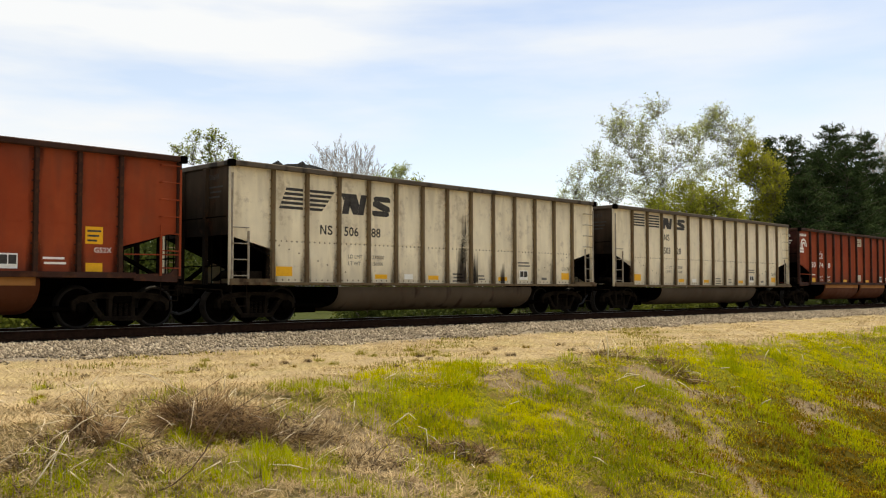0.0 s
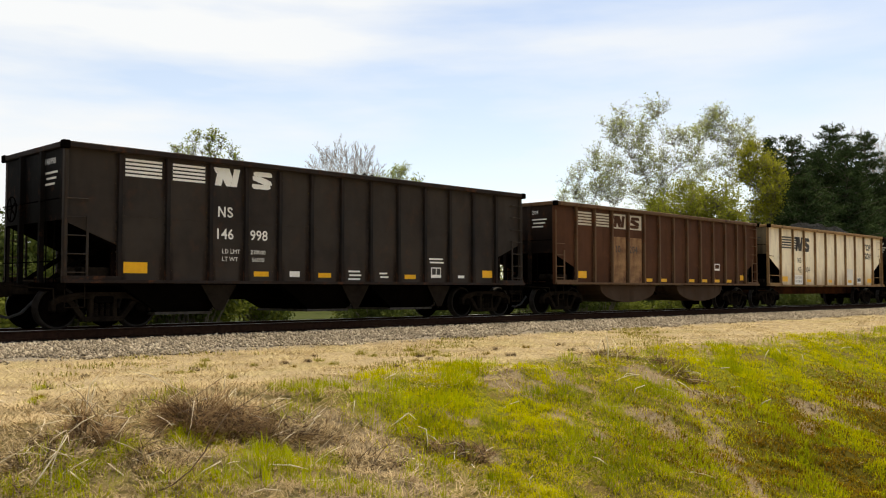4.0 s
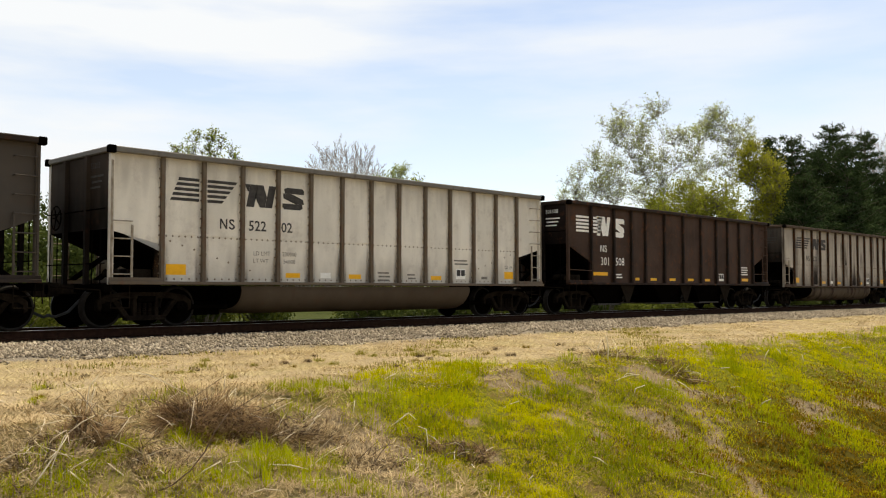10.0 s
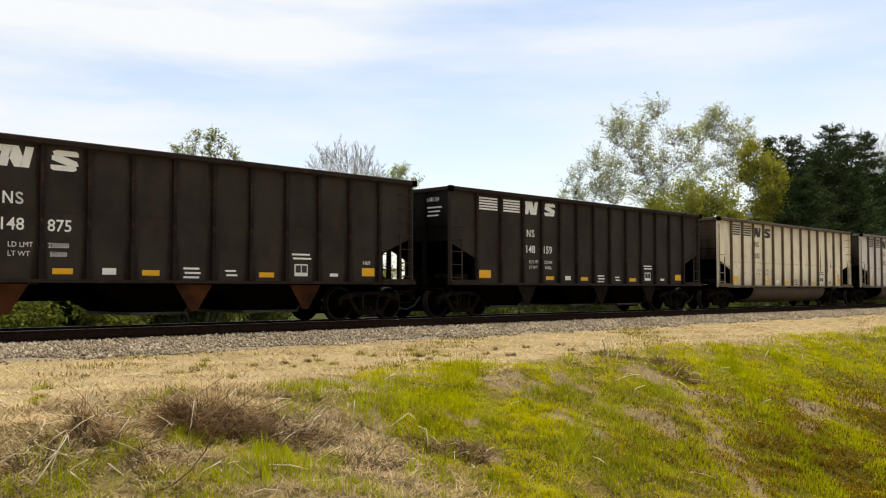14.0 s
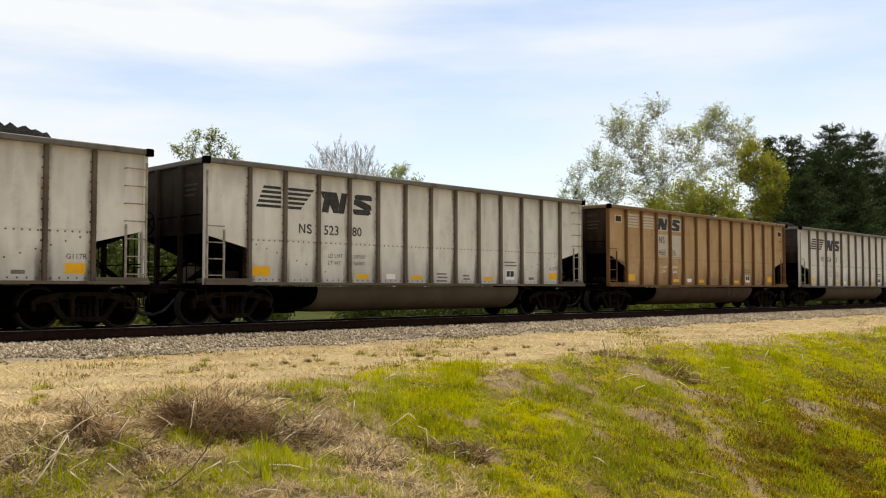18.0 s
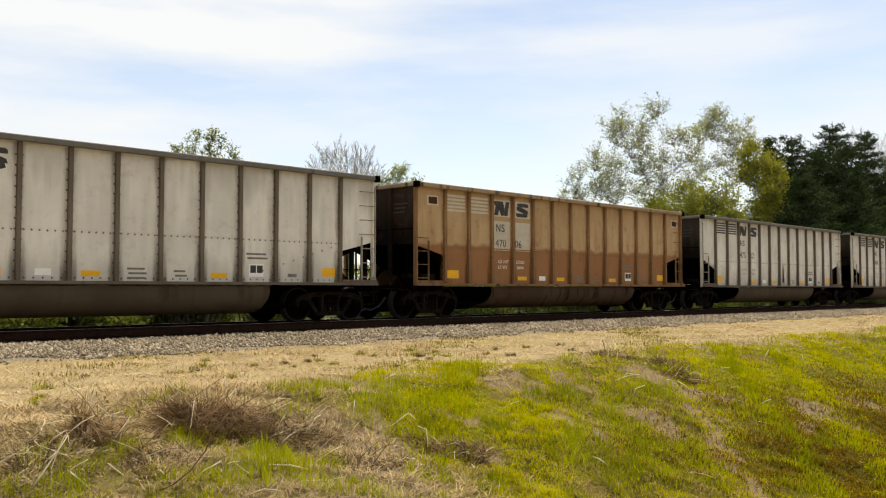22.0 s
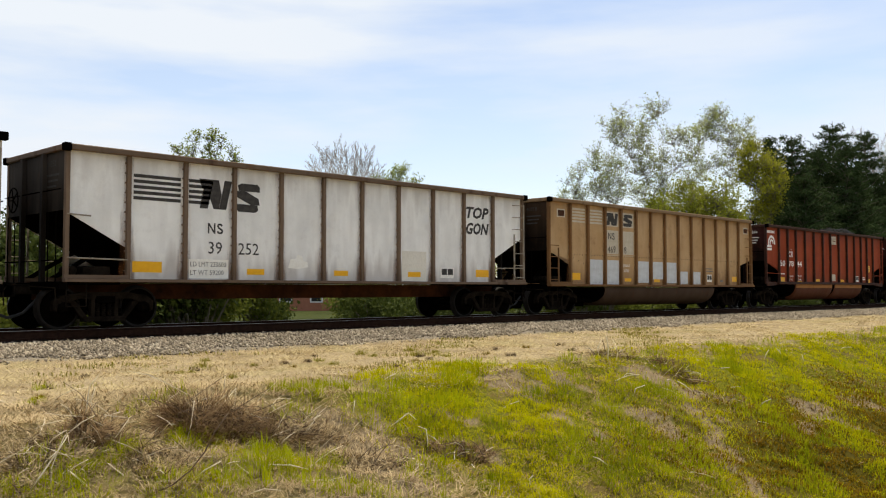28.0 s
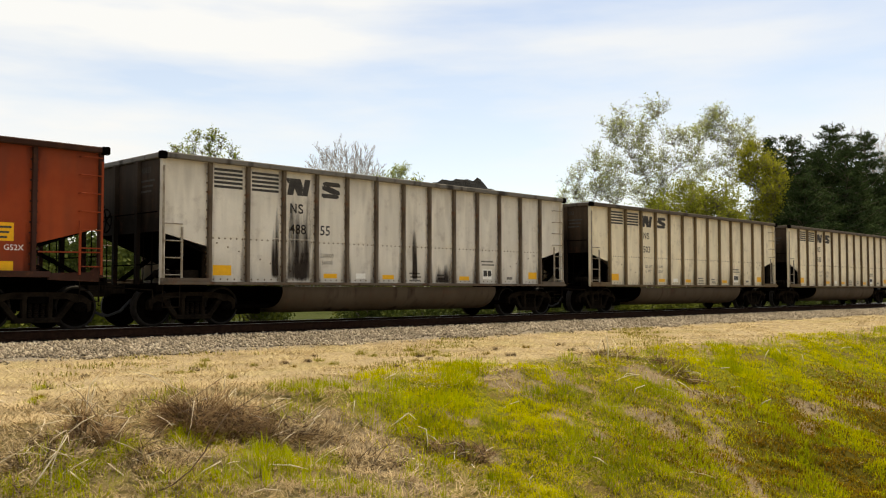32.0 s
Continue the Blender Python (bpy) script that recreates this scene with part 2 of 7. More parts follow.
def smear(name, color):
    """A thin greasy film, thickest at its foot and middle, that lets the paint show through."""
    n = Nodes(name)
    info = n.tree.nodes.new("ShaderNodeObjectInfo")
    at = n.coords((7.0, 7.0, 0.55), n.math("MULTIPLY", info.outputs["Random"], 60.0))
    gen = n.tree.nodes.new("ShaderNodeSeparateXYZ")
    n.link(n.coords(source="Generated"), gen.inputs[0])
    side = n.math("MULTIPLY", n.math("MULTIPLY", gen.outputs[0], n.math("SUBTRACT", 1.0, gen.outputs[0])), 4.0)
    rise = n.math("MULTIPLY", n.ramp(gen.outputs[2], 0.15, 1.0, 1.0, 0.0), n.ramp(gen.outputs[2], 0.0, 0.06))
    body = n.math("MULTIPLY", n.ramp(side, 0.0, 0.8), rise)
    run = n.math("ADD", n.noise(at, 1.3, 4.0, 0.6), n.math("MULTIPLY", body, 0.55))
    cover = n.math("MULTIPLY", n.ramp(run, 0.60, 0.95), n.ramp(body, 0.0, 0.25, 0.0, 0.88))
    n.done(color, 0.7, 0.0, 0.1)
    clear = n.tree.nodes.new("ShaderNodeBsdfTransparent")
    m = n.tree.nodes.new("ShaderNodeMixShader")
    n.link(cover, m.inputs[0]), n.link(clear.outputs[0], m.inputs[1]), n.link(n.shader.outputs[0], m.inputs[2])
    n.link(m.outputs[0], n.tree.nodes["Material Output"].inputs["Surface"])
    return n.mat


def seep(name, color, most):
    """Dirt that has run down beside a rib: a thin uneven film, densest along its middle."""
    n = Nodes(name)
    info = n.tree.nodes.new("ShaderNodeObjectInfo")
    shift = n.math("MULTIPLY", info.outputs["Random"], 80.0)
    gen = n.tree.nodes.new("ShaderNodeSeparateXYZ")
    n.link(n.coords(source="Generated"), gen.inputs[0])
    side = n.math("MULTIPLY", n.math("MULTIPLY", gen.outputs[0], n.math("SUBTRACT", 1.0, gen.outputs[0])), 4.0)
    foot = n.ramp(gen.outputs[2], 0.0, 0.35, 0.28, 0.0)
    head = n.ramp(gen.outputs[2], 0.86, 1.0, 0.0, 0.12)
    run = n.math("ADD", n.math("MULTIPLY", n.noise(n.coords((5.0, 5.0, 0.9), shift), 1.5, 5.0, 0.65), 0.75), n.math("ADD", n.math("MULTIPLY", side, 0.33), n.math("ADD", foot, head)))
    cover = n.math("MULTIPLY", n.ramp(run, 0.58, 0.98, 0.0, most), n.ramp(side, 0.0, 0.45))
    n.done(color, 0.8, 0.0, 0.1)
    clear = n.tree.nodes.new("ShaderNodeBsdfTransparent")
    m = n.tree.nodes.new("ShaderNodeMixShader")
    n.link(cover, m.inputs[0]), n.link(clear.outputs[0], m.inputs[1]), n.link(n.shader.outputs[0], m.inputs[2])
    n.link(m.outputs[0], n.tree.nodes["Material Output"].inputs["Surface"])
    return n.mat


M["seep_pale"] = seep("brown_rust_run", (0.075, 0.045, 0.024), 0.55)
M["seep_rust"] = seep("orange_rust_run", (0.16, 0.060, 0.018), 0.65)
M["seep_dark"] = seep("dark_rust_run", (0.030, 0.012, 0.006), 0.6)
M["soot"] = smear("oily_stain", (0.022, 0.014, 0.009))
M["rivet"] = plain("dirty_rivet", (0.17, 0.125, 0.08), (0.26, 0.20, 0.13), 9.0, 0.8, spec=0.1)
M["steel_hose"] = plain("worn_rubber", (0.02, 0.02, 0.02), (0.04, 0.04, 0.04), 9.0, 0.7)


# ---------------------------------------------------------------- mesh helpers
def box(bm, x0, x1, y0, y1, z0, z1):
    v = [bm.verts.new(p) for p in ((x0, y0, z0), (x1, y0, z0), (x1, y1, z0), (x0, y1, z0), (x0, y0, z1), (x1, y0, z1), (x1, y1, z1), (x0, y1, z1))]
    for f in ((3, 2, 1, 0), (4, 5, 6, 7), (0, 1, 5, 4), (1, 2, 6, 5), (2, 3, 7, 6), (3, 0, 4, 7)):
        bm.faces.new([v[i] for i in f])


def prism(bm, outline, y0, y1):
    """An outline of (x, z) points, drawn out from y0 to y1."""
    a = [bm.verts.new((x, y0, z)) for x, z in outline]
    b = [bm.verts.new((x, y1, z)) for x, z in outline]
    bm.faces.new(a), bm.faces.new(b[::-1])
    for i in range(len(a)):
        j = (i + 1) % len(a)
        bm.faces.new((a[j], a[i], b[i], b[j]))


def rod(bm, a, b, r0, r1=None, sides=6):
    """A tapered round bar from a to b."""
    a, b = Vector(a), Vector(b)
    r1 = r0 if r1 is None else r1
    d = (b - a).normalized()
    u = d.orthogonal().normalized()
    w = d.cross(u)
    rings = []
    for c, r in ((a, r0), (b, r1)):
        rings.append([bm.verts.new(c + (u * math.cos(k * 2 * math.pi / sides) + w * math.sin(k * 2 * math.pi / sides)) * r) for k in range(sides)])
    for k in range(sides):
        j = (k + 1) % sides
        bm.faces.new((rings[0][k], rings[0][j], rings[1][j], rings[1][k]))
    bm.faces.new(rings[0][::-1]), bm.faces.new(rings[1])


def tube(bm, points, radii, sides=5):
    """One bent, tapered stem through the points."""
    rings, u = [], None
    points = [Vector(p) for p in points]
    for i, p in enumerate(points):
        d = (points[min(i + 1, len(points) - 1)] - points[max(i - 1, 0)]).normalized()
        u = d.orthogonal().normalized() if u is None else (u - d * u.dot(d)).normalized()
        w = d.cross(u)
        rings.append([bm.verts.new(p + (u * math.cos(k * 2 * math.pi / sides) + w * math.sin(k * 2 * math.pi / sides)) * radii[i]) for k in range(sides)])
    for a, b in zip(rings, rings[1:]):
        for k in range(sides):
            bm.faces.new((a[k], a[(k + 1) % sides], b[(k + 1) % sides], b[k]))
    bm.faces.new(rings[0][::-1]), bm.faces.new(rings[-1])


def lathe(bm, profile, sides=28, material=None):
    """Turns (radius, y) points round the y axis."""
    rings = [[bm.verts.new((r * math.cos(k * 2 * math.pi / sides), y, r * math.sin(k * 2 * math.pi / sides))) for k in range(sides)] for r, y in profile]
    for i in range(len(rings) - 1):
        for k in range(sides):
            j = (k + 1) % sides
            f = bm.faces.new((rings[i][k], rings[i][j], rings[i + 1][j], rings[i + 1][k]))
            if material:
                f.material_index = material[i]


def mesh_of(name, bm, mats=(), bevel=0.0, smooth=False):
    if bevel:
        bmesh.ops.bevel(bm, geom=bm.edges[:], offset=bevel, segments=1, affect="EDGES")
    bmesh.ops.recalc_face_normals(bm, faces=bm.faces[:])
    me = bpy.data.meshes.new(name)
    bm.to_mesh(me)
    bm.free()
    for m in mats:
        me.materials.append(m)
    if smooth:
        me.polygons.foreach_set("use_smooth", [True] * len(me.polygons))
    return me


def arrays_mesh(name, verts, faces, mats=(), smooth=False):
    """A mesh from number arrays: verts (n, 3), faces (m, 3 or 4)."""
    me = bpy.data.meshes.new(name)
    n, k = faces.shape
    me.vertices.add(len(verts))
    me.vertices.foreach_set("co", np.ascontiguousarray(verts, dtype=np.float32).ravel())
    me.loops.add(n * k)
    me.loops.foreach_set("vertex_index", np.ascontiguousarray(faces, dtype=np.int32).ravel())
    me.polygons.add(n)
    me.polygons.foreach_set("loop_start", np.arange(0, n * k, k, dtype=np.int32))
    me.polygons.foreach_set("loop_total", np.full(n, k, dtype=np.int32))
    if smooth:
        me.polygons.foreach_set("use_smooth", np.ones(n, dtype=bool))
    me.update(calc_edges=True)
    for m in mats:
        me.materials.append(m)
    return me


def part(name, bm, material, parent, label="", bevel=0.0, smooth=False):
    me = bm if isinstance(bm, bpy.types.Mesh) else mesh_of(name, bm, (material,), bevel, smooth)
    ob = new(name, me)
    ob.parent = parent
    if label:
        tagged(ob, label)
    return ob


# ---------------------------------------------------------------- ground
TRACK_Y, RAIL_Z = 20.03, 0.0


def ground_z(x, y):
    """Height of the ground: a track bed, a straw shelf, a bank that falls to a ditch."""
    knots_y = np.array([-3000, -30, -2, 0.8, 3.6, 4.6, 9.4, 10.6, 13.0, 15.9, 17.9, 18.3, 21.8, 22.2, 24.4, 26, 30, 3000.0])
    knots_z = np.array([-0.8, -0.8, -0.75, -0.8, -2.35, -2.15, -0.62, -0.46, -0.46, -0.43, -0.215, -0.20, -0.20, -0.215, -0.62, -0.72, -0.85, -0.9])
    z = np.interp(y, knots_y, knots_z)
    near = np.clip((11.5 - y) / 2.0, 0, 1) * np.clip((y + 20) / 15, 0, 1)
    waves = 0.022 * np.sin(11.3 * x + 1.9 * np.sin(7.1 * y)) * np.sin(10.1 * y + 1.5 * np.sin(8.3 * x)) + 0.05 * np.sin(6.1 * x + 2.0 * np.sin(3.3 * y)) * np.sin(5.3 * y + 1.7 * np.sin(2.9 * x)) + 0.10 * np.sin(x * 0.9 + 1.3 * np.sin(y * 0.7)) * np.sin(y * 1.1 + 0.6 * x) + 0.05 * np.sin(2.7 * x + 1.1) * np.sin(2.3 * y + 0.4 * x)
    shelf = np.clip((y - 9) / 2.0, 0, 1) * np.clip((15.9 - y) / 1.5, 0, 1)
    return z + near * waves + shelf * 0.03 * np.sin(1.7 * x + y) * np.sin(2.1 * y - 0.5 * x)


def strands(x, y, z, length, width, lean, spread, seed, flat=0.0):
    """Bent blades of grass: three-point ribbons, as arrays of verts and faces."""
    rng = np.random.default_rng(seed)
    n = len(x)
    turn = rng.uniform(0, 2 * np.pi, n)
    tilt = np.abs(rng.normal(lean, spread, n))
    hx, hy = np.cos(turn), np.sin(turn)
    sx, sy = -hy * width / 2, hx * width / 2
    l1 = length * 0.55
    t1 = tilt * (0.6 + 0.4 * flat)
    mx, my, mz = x + hx * np.sin(t1) * l1, y + hy * np.sin(t1) * l1, z + np.cos(t1) * l1
    t2 = np.minimum(tilt * (1.5 - 0.4 * flat), 1.75 + flat)
    ex, ey, ez = mx + hx * np.sin(t2) * length * 0.45, my + hy * np.sin(t2) * length * 0.45, mz + np.cos(t2) * length * 0.45
    v = np.stack([np.stack([x - sx, y - sy, z - 0.02], 1), np.stack([x + sx, y + sy, z - 0.02], 1),
                  np.stack([mx - sx * 0.7, my - sy * 0.7, mz], 1), np.stack([mx + sx * 0.7, my + sy * 0.7, mz], 1),
                  np.stack([ex - sx * 0.15, ey - sy * 0.15, ez], 1), np.stack([ex + sx * 0.15, ey + sy * 0.15, ez], 1)], 1).reshape(-1, 3)
    base = (np.arange(n) * 6)[:, None]
    f = np.concatenate([base + np.array([0, 1, 3, 2]), base + np.array([2, 3, 5, 4])])
    return v, f


def ground_material():
    n = Nodes("ground_earth")
    at = n.coords()
    pos = n.tree.nodes.new("ShaderNodeSeparateXYZ")
    n.link(at, pos.inputs[0])
    wob = n.math("MULTIPLY", n.math("SUBTRACT", n.noise(at, 0.9, 4.0), 0.5), 2.6)
    wob2 = n.math("MULTIPLY", n.math("SUBTRACT", n.noise(at, 2.5, 4.0), 0.5), 0.9)
    y = n.math("ADD", pos.outputs[1], wob2)
    big, mid, fine = n.noise(at, 0.45, 4.0), n.noise(at, 3.0, 5.0, 0.7), n.noise(at, 45.0, 4.0, 0.7)
    straw = n.mix(n.ramp(mid, 0.35, 0.65), (0.31, 0.23, 0.125), (0.20, 0.14, 0.075))
    straw = n.mix(n.ramp(fine, 0.42, 0.62), straw, (0.54, 0.435, 0.28))
    straw = n.mix(n.ramp(n.noise(at, 13.0, 4.0, 0.7), 0.48, 0.62, 0.0, 0.55), straw, (0.19, 0.14, 0.085))
    straw = n.mix(n.ramp(n.noise(at, 1.3, 5.0, 0.7), 0.50, 0.62, 0.0, 0.65), straw, (0.19, 0.135, 0.07))
    straw = n.mix(n.ramp(big, 0.52, 0.62, 0.0, 0.3), straw, (0.20, 0.19, 0.035))
    earth = n.mix(n.ramp(mid, 0.35, 0.65), (0.16, 0.14, 0.035), (0.22, 0.16, 0.08))
    earth = n.mix(n.ramp(fine, 0.35, 0.7, 0.0, 0.6), earth, (0.32, 0.25, 0.12))
    turf = n.mix(n.ramp(n.noise(at, 14.0, 5.0, 0.7), 0.38, 0.62), (0.08, 0.08, 0.006), (0.19, 0.175, 0.010))
    turf = n.mix(n.ramp(n.noise(at, 1.1, 4.0, 0.6), 0.53, 0.63, 0.0, 0.8), turf, (0.15, 0.105, 0.04))
    # Browner turf low on the bank, darkened further to carry lens falloff.
    low = n.math("MULTIPLY", n.ramp(n.math("ADD", pos.outputs[0], wob), 9.0, 14.0), n.ramp(n.math("ADD", pos.outputs[1], wob2), 8.4, 6.0))
    turf = n.mix(n.math("MULTIPLY", low, 0.85), turf, (0.055, 0.040, 0.006))
    earth = n.mix(n.ramp(n.math("ADD", pos.outputs[0], wob), 6.6, 8.2), earth, turf)
    gravel = n.mix(n.ramp(fine, 0.3, 0.7), (0.15, 0.125, 0.095), (0.33, 0.285, 0.23))
    gravel = n.mix(n.ramp(mid, 0.35, 0.65, 0.0, 0.35), gravel, (0.14, 0.11, 0.08))
    meadow = n.mix(n.ramp(mid, 0.3, 0.7), (0.03, 0.040, 0.010), (0.065, 0.072, 0.02))
    col = n.mix(n.ramp(n.math("ADD", pos.outputs[1], wob), 9.8, 10.8), earth, straw)
    col = n.mix(n.ramp(y, 16.0, 16.4), col, gravel)
    # Brown cinder bed under the train, its cast shadow deepened in the colour.
    shaded_cinder = n.mix(n.ramp(mid, 0.35, 0.65), (0.009, 0.006, 0.004), (0.020, 0.013, 0.008))
    col = n.mix(n.ramp(y, 18.0, 18.1), col, shaded_cinder)
    col = n.mix(n.ramp(y, 21.9, 22.1), col, gravel)
    col = n.mix(n.ramp(y, 24.2, 24.8), col, meadow)
    worn = n.tree.nodes.new("ShaderNodeAttribute")
    worn.attribute_name = "worn"
    col = n.mix(n.ramp(n.math("ADD", worn.outputs["Fac"], n.math("MULTIPLY", n.math("SUBTRACT", mid, 0.5), 0.8)), 0.25, 0.6, 0.0, 0.9), col, n.mix(n.ramp(fine, 0.35, 0.65), (0.13, 0.088, 0.05), (0.37, 0.285, 0.185)))
    n.bump(n.math("ADD", mid, n.math("MULTIPLY", fine, 0.35)), 0.7, 0.06)
    return n.done(col, 0.95, 0.0, 0.05)


def on_ground(px, py):
    """Where the line of sight by bearing px and dip py meets the ground."""
    a = (px - 784) / 1610
    right, ahead = Vector((math.cos(YAW), -math.sin(YAW), 0)), (AIM - EYE)
    way = ahead + right * a - right.cross(ahead) * ((py - 441) / 1610)
    lo, hi = 2.0, 60.0
    for _ in range(40):
        mid = (lo + hi) / 2
        p = EYE + way * mid
        lo, hi = (mid, hi) if p.z > float(ground_z(np.array(p.x), np.array(p.y))) else (lo, mid)
    return EYE + way * lo


# worn brown patches in the turf: bearing, dip and size
BARE = [(on_ground(px, py), r) for px, py, r in ((880, 685, 0.45), (1000, 672, 0.5), (1150, 735, 0.40), (1195, 765, 0.30), (1285, 800, 0.26), (1320, 850, 0.24), 
                                                 (590, 790, 0.55), (650, 815, 0.5), (700, 850, 0.5), (745, 880, 0.45), (620, 860, 0.45), (580, 735, 0.4), (1440, 730, 0.5), (1520, 715, 0.5), (1060, 775, 0.2), (1130, 655, 0.5), (1180, 672, 0.45), (1225, 700, 0.40), (1245, 735, 0.35), (1262, 770, 0.30), (1300, 825, 0.28), (1335, 872, 0.26), (905, 665, 0.5), (945, 700, 0.4), (985, 730, 0.30), (1105, 722, 0.35), (800, 745, 0.30), (830, 800, 0.28), (690, 790, 0.45), (725, 820, 0.45), (670, 770, 0.4), (1430, 760, 0.35), (1480, 745, 0.4))]


def bareness(x, y):
    """1 in the worn patches, 0 in the turf."""
    out = np.zeros(len(x))
    for p, r in BARE:
        d = np.hypot((x - p.x) + 0.16 * np.sin(6.5 * y + 3 * x) + 0.06 * np.sin(19 * y), (y - p.y) + 0.14 * np.sin(7 * x - 2 * y) + 0.06 * np.sin(17 * x)) / r
        out = np.maximum(out, np.clip(1.3 - 1.1 * d, 0, 0.85))
    return out


def build_ground():
    xs = np.concatenate([[-3000, -1200, -500, -200, -80, -40, -20, -10, -5], np.arange(-2, 30, 0.22), np.arange(30, 70, 0.6), [75, 85, 100, 130, 180, 260, 400, 700, 1300, 3000.0]])
    ys = np.concatenate([[-3000, -800, -200, -60, -25, -10, -5], np.arange(-3, 3, 0.5), np.arange(3.0, 11.5, 0.15), np.arange(11.5, 24.6, 0.3), [25.5, 27, 30, 36, 45, 60, 90, 150, 300, 700, 1500, 3000.0]])
    gx, gy = np.meshgrid(xs, ys, indexing="ij")
    z = ground_z(gx, gy)
    verts = np.stack([gx, gy, z], -1).reshape(-1, 3)
    i, j = np.meshgrid(np.arange(len(xs) - 1), np.arange(len(ys) - 1), indexing="ij")
    a = (i * len(ys) + j).ravel()
    faces = np.stack([a, a + len(ys), a + len(ys) + 1, a + 1], 1)
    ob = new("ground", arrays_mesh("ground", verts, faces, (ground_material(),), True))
    ob.data.attributes.new("worn", "FLOAT", "POINT").data.foreach_set("value", bareness(verts[:, 0], verts[:, 1]).astype(np.float32))
    tagged(ob, "straw-covered shelf and grassy bank falling away from the ballast", "ground", kind="structure")


build_ground()


# ---------------------------------------------------------------- track
def build_track():
    track = new("railway_track")
    track.location = (0, TRACK_Y, 0)
    tagged(track, "standard-gauge railway track on dark wooden ties", "track", kind="structure")
    m_tie = plain("creosoted_wood", (0.013, 0.008, 0.005), (0.032, 0.020, 0.012), 5.0, 0.9, 0, 0.6, 0.01, 0.05, stretch=(2, 0.3, 2))
    m_rail = plain("rail_web_rust", (0.022, 0.011, 0.007), (0.045, 0.022, 0.013), 8.0, 0.9, spec=0.05)
    for side in (-1, 1):
        bm = bmesh.new()
        c = side * 0.752
        prof = [(-0.07, -0.185), (0.07, -0.185), (0.07, -0.172), (0.012, -0.155), (0.012, -0.05), (0.036, -0.036), (0.036, -0.006), (0.026, 0.0),
                (-0.026, 0.0), (-0.036, -0.006), (-0.036, -0.036), (-0.012, -0.05), (-0.012, -0.155), (-0.07, -0.172)]
        a = [bm.verts.new((-900, c + y, z)) for y, z in prof]
        b = [bm.verts.new((1100, c + y, z)) for y, z in prof]
        for i in range(len(prof)):
            j = (i + 1) % len(prof)
            f = bm.faces.new((a[i], a[j], b[j], b[i]))
            f.material_index = 1 if 6 <= i <= 8 else 0
        ob = part("rail", mesh_of("rail", bm, (m_rail, M["tread"])), None, track, "rusty rail with a polished head")
    bm = bmesh.new()
    box(bm, -0.115, 0.115, -1.29, 1.29, -0.37, -0.195)
    tie = mesh_of("tie", bm, (m_tie,), 0.008)
    bm = bmesh.new()
    for side in (-1, 1):
        box(bm, -0.095, 0.095, side * 0.752 - 0.17, side * 0.752 + 0.17, -0.196, -0.183)
        for dx in (-0.06, 0.06):
            for dy in (-0.085, 0.085):
                box(bm, dx - 0.012, dx + 0.012, side * 0.752 + dy - 0.012, side * 0.752 + dy + 0.012, -0.185, -0.16)
    plate = mesh_of("tie_plate", bm, (m_rail,))
    rng = random.Random(4)
    for k in range(180):
        x = 1.0 + k * 0.5 + rng.uniform(-0.03, 0.03)
        t = part("tie", tie, None, track)
        t.location, t.rotation_euler = (x, rng.uniform(-0.05, 0.05), rng.uniform(-0.006, 0.004)), (0, 0, rng.uniform(-0.02, 0.02))
        if k < 90:
            part("tie_plate", plate, None, t)


build_track()


def rocks(name, x, y, z, size, mat, seed, label):
    """Loose broken stones: squashed, jittered eight-sided lumps."""
    rng = np.random.default_rng(seed)
    n = len(x)
    base = np.array([[1, 0, 0], [-1, 0, 0], [0, 1, 0], [0, -1, 0], [0, 0, 1], [0, 0, -1.0]])
    tri = np.array([[0, 2, 4], [2, 1, 4], [1, 3, 4], [3, 0, 4], [2, 0, 5], [1, 2, 5], [3, 1, 5], [0, 3, 5]])
    q = rng.normal(size=(n, 3, 3))
    q, _ = np.linalg.qr(q)
    v = base[None] * rng.uniform(0.6, 1.25, (n, 6, 1)) * np.stack([np.ones(n), rng.uniform(0.6, 0.95, n), rng.uniform(0.45, 0.8, n)], 1)[:, None, :]
    v = np.einsum("nij,nkj->nki", q, v) * size[:, None, None] + np.stack([x, y, z], 1)[:, None, :]
    f = (np.arange(n) * 6)[:, None, None] + tri[None]
    ob = new(name, arrays_mesh(name, v.reshape(-1, 3), f.reshape(-1, 3), (mat,)))
    return tagged(ob, label, "gravel", kind="stuff")


def build_ballast():
    mat = flecked("crushed_stone", (0.13, 0.10, 0.068), (0.34, 0.275, 0.195), (0.58, 0.49, 0.36), 0.9)
    rng = np.random.default_rng(11)
    n = 40000
    u = rng.uniform(0, 1, n)
    x = 3.0 + 62 * u ** 1.7
    y = rng.uniform(15.95, 18.12, n)
    edge = 16.25 + 0.22 * np.sin(x * 1.3) + 0.15 * np.sin(x * 3.1 + 1)
    keep = (y > edge) | (rng.uniform(0, 1, n) < 0.06)
    x, y = x[keep], y[keep]
    size = rng.uniform(0.022, 0.062, len(x))
    rocks("ballast", x, y, ground_z(x, y) + rng.uniform(-0.005, 0.03, len(x)), size, mat, 5, "pale grey crushed-stone ballast shoulder along the track")


build_ballast()


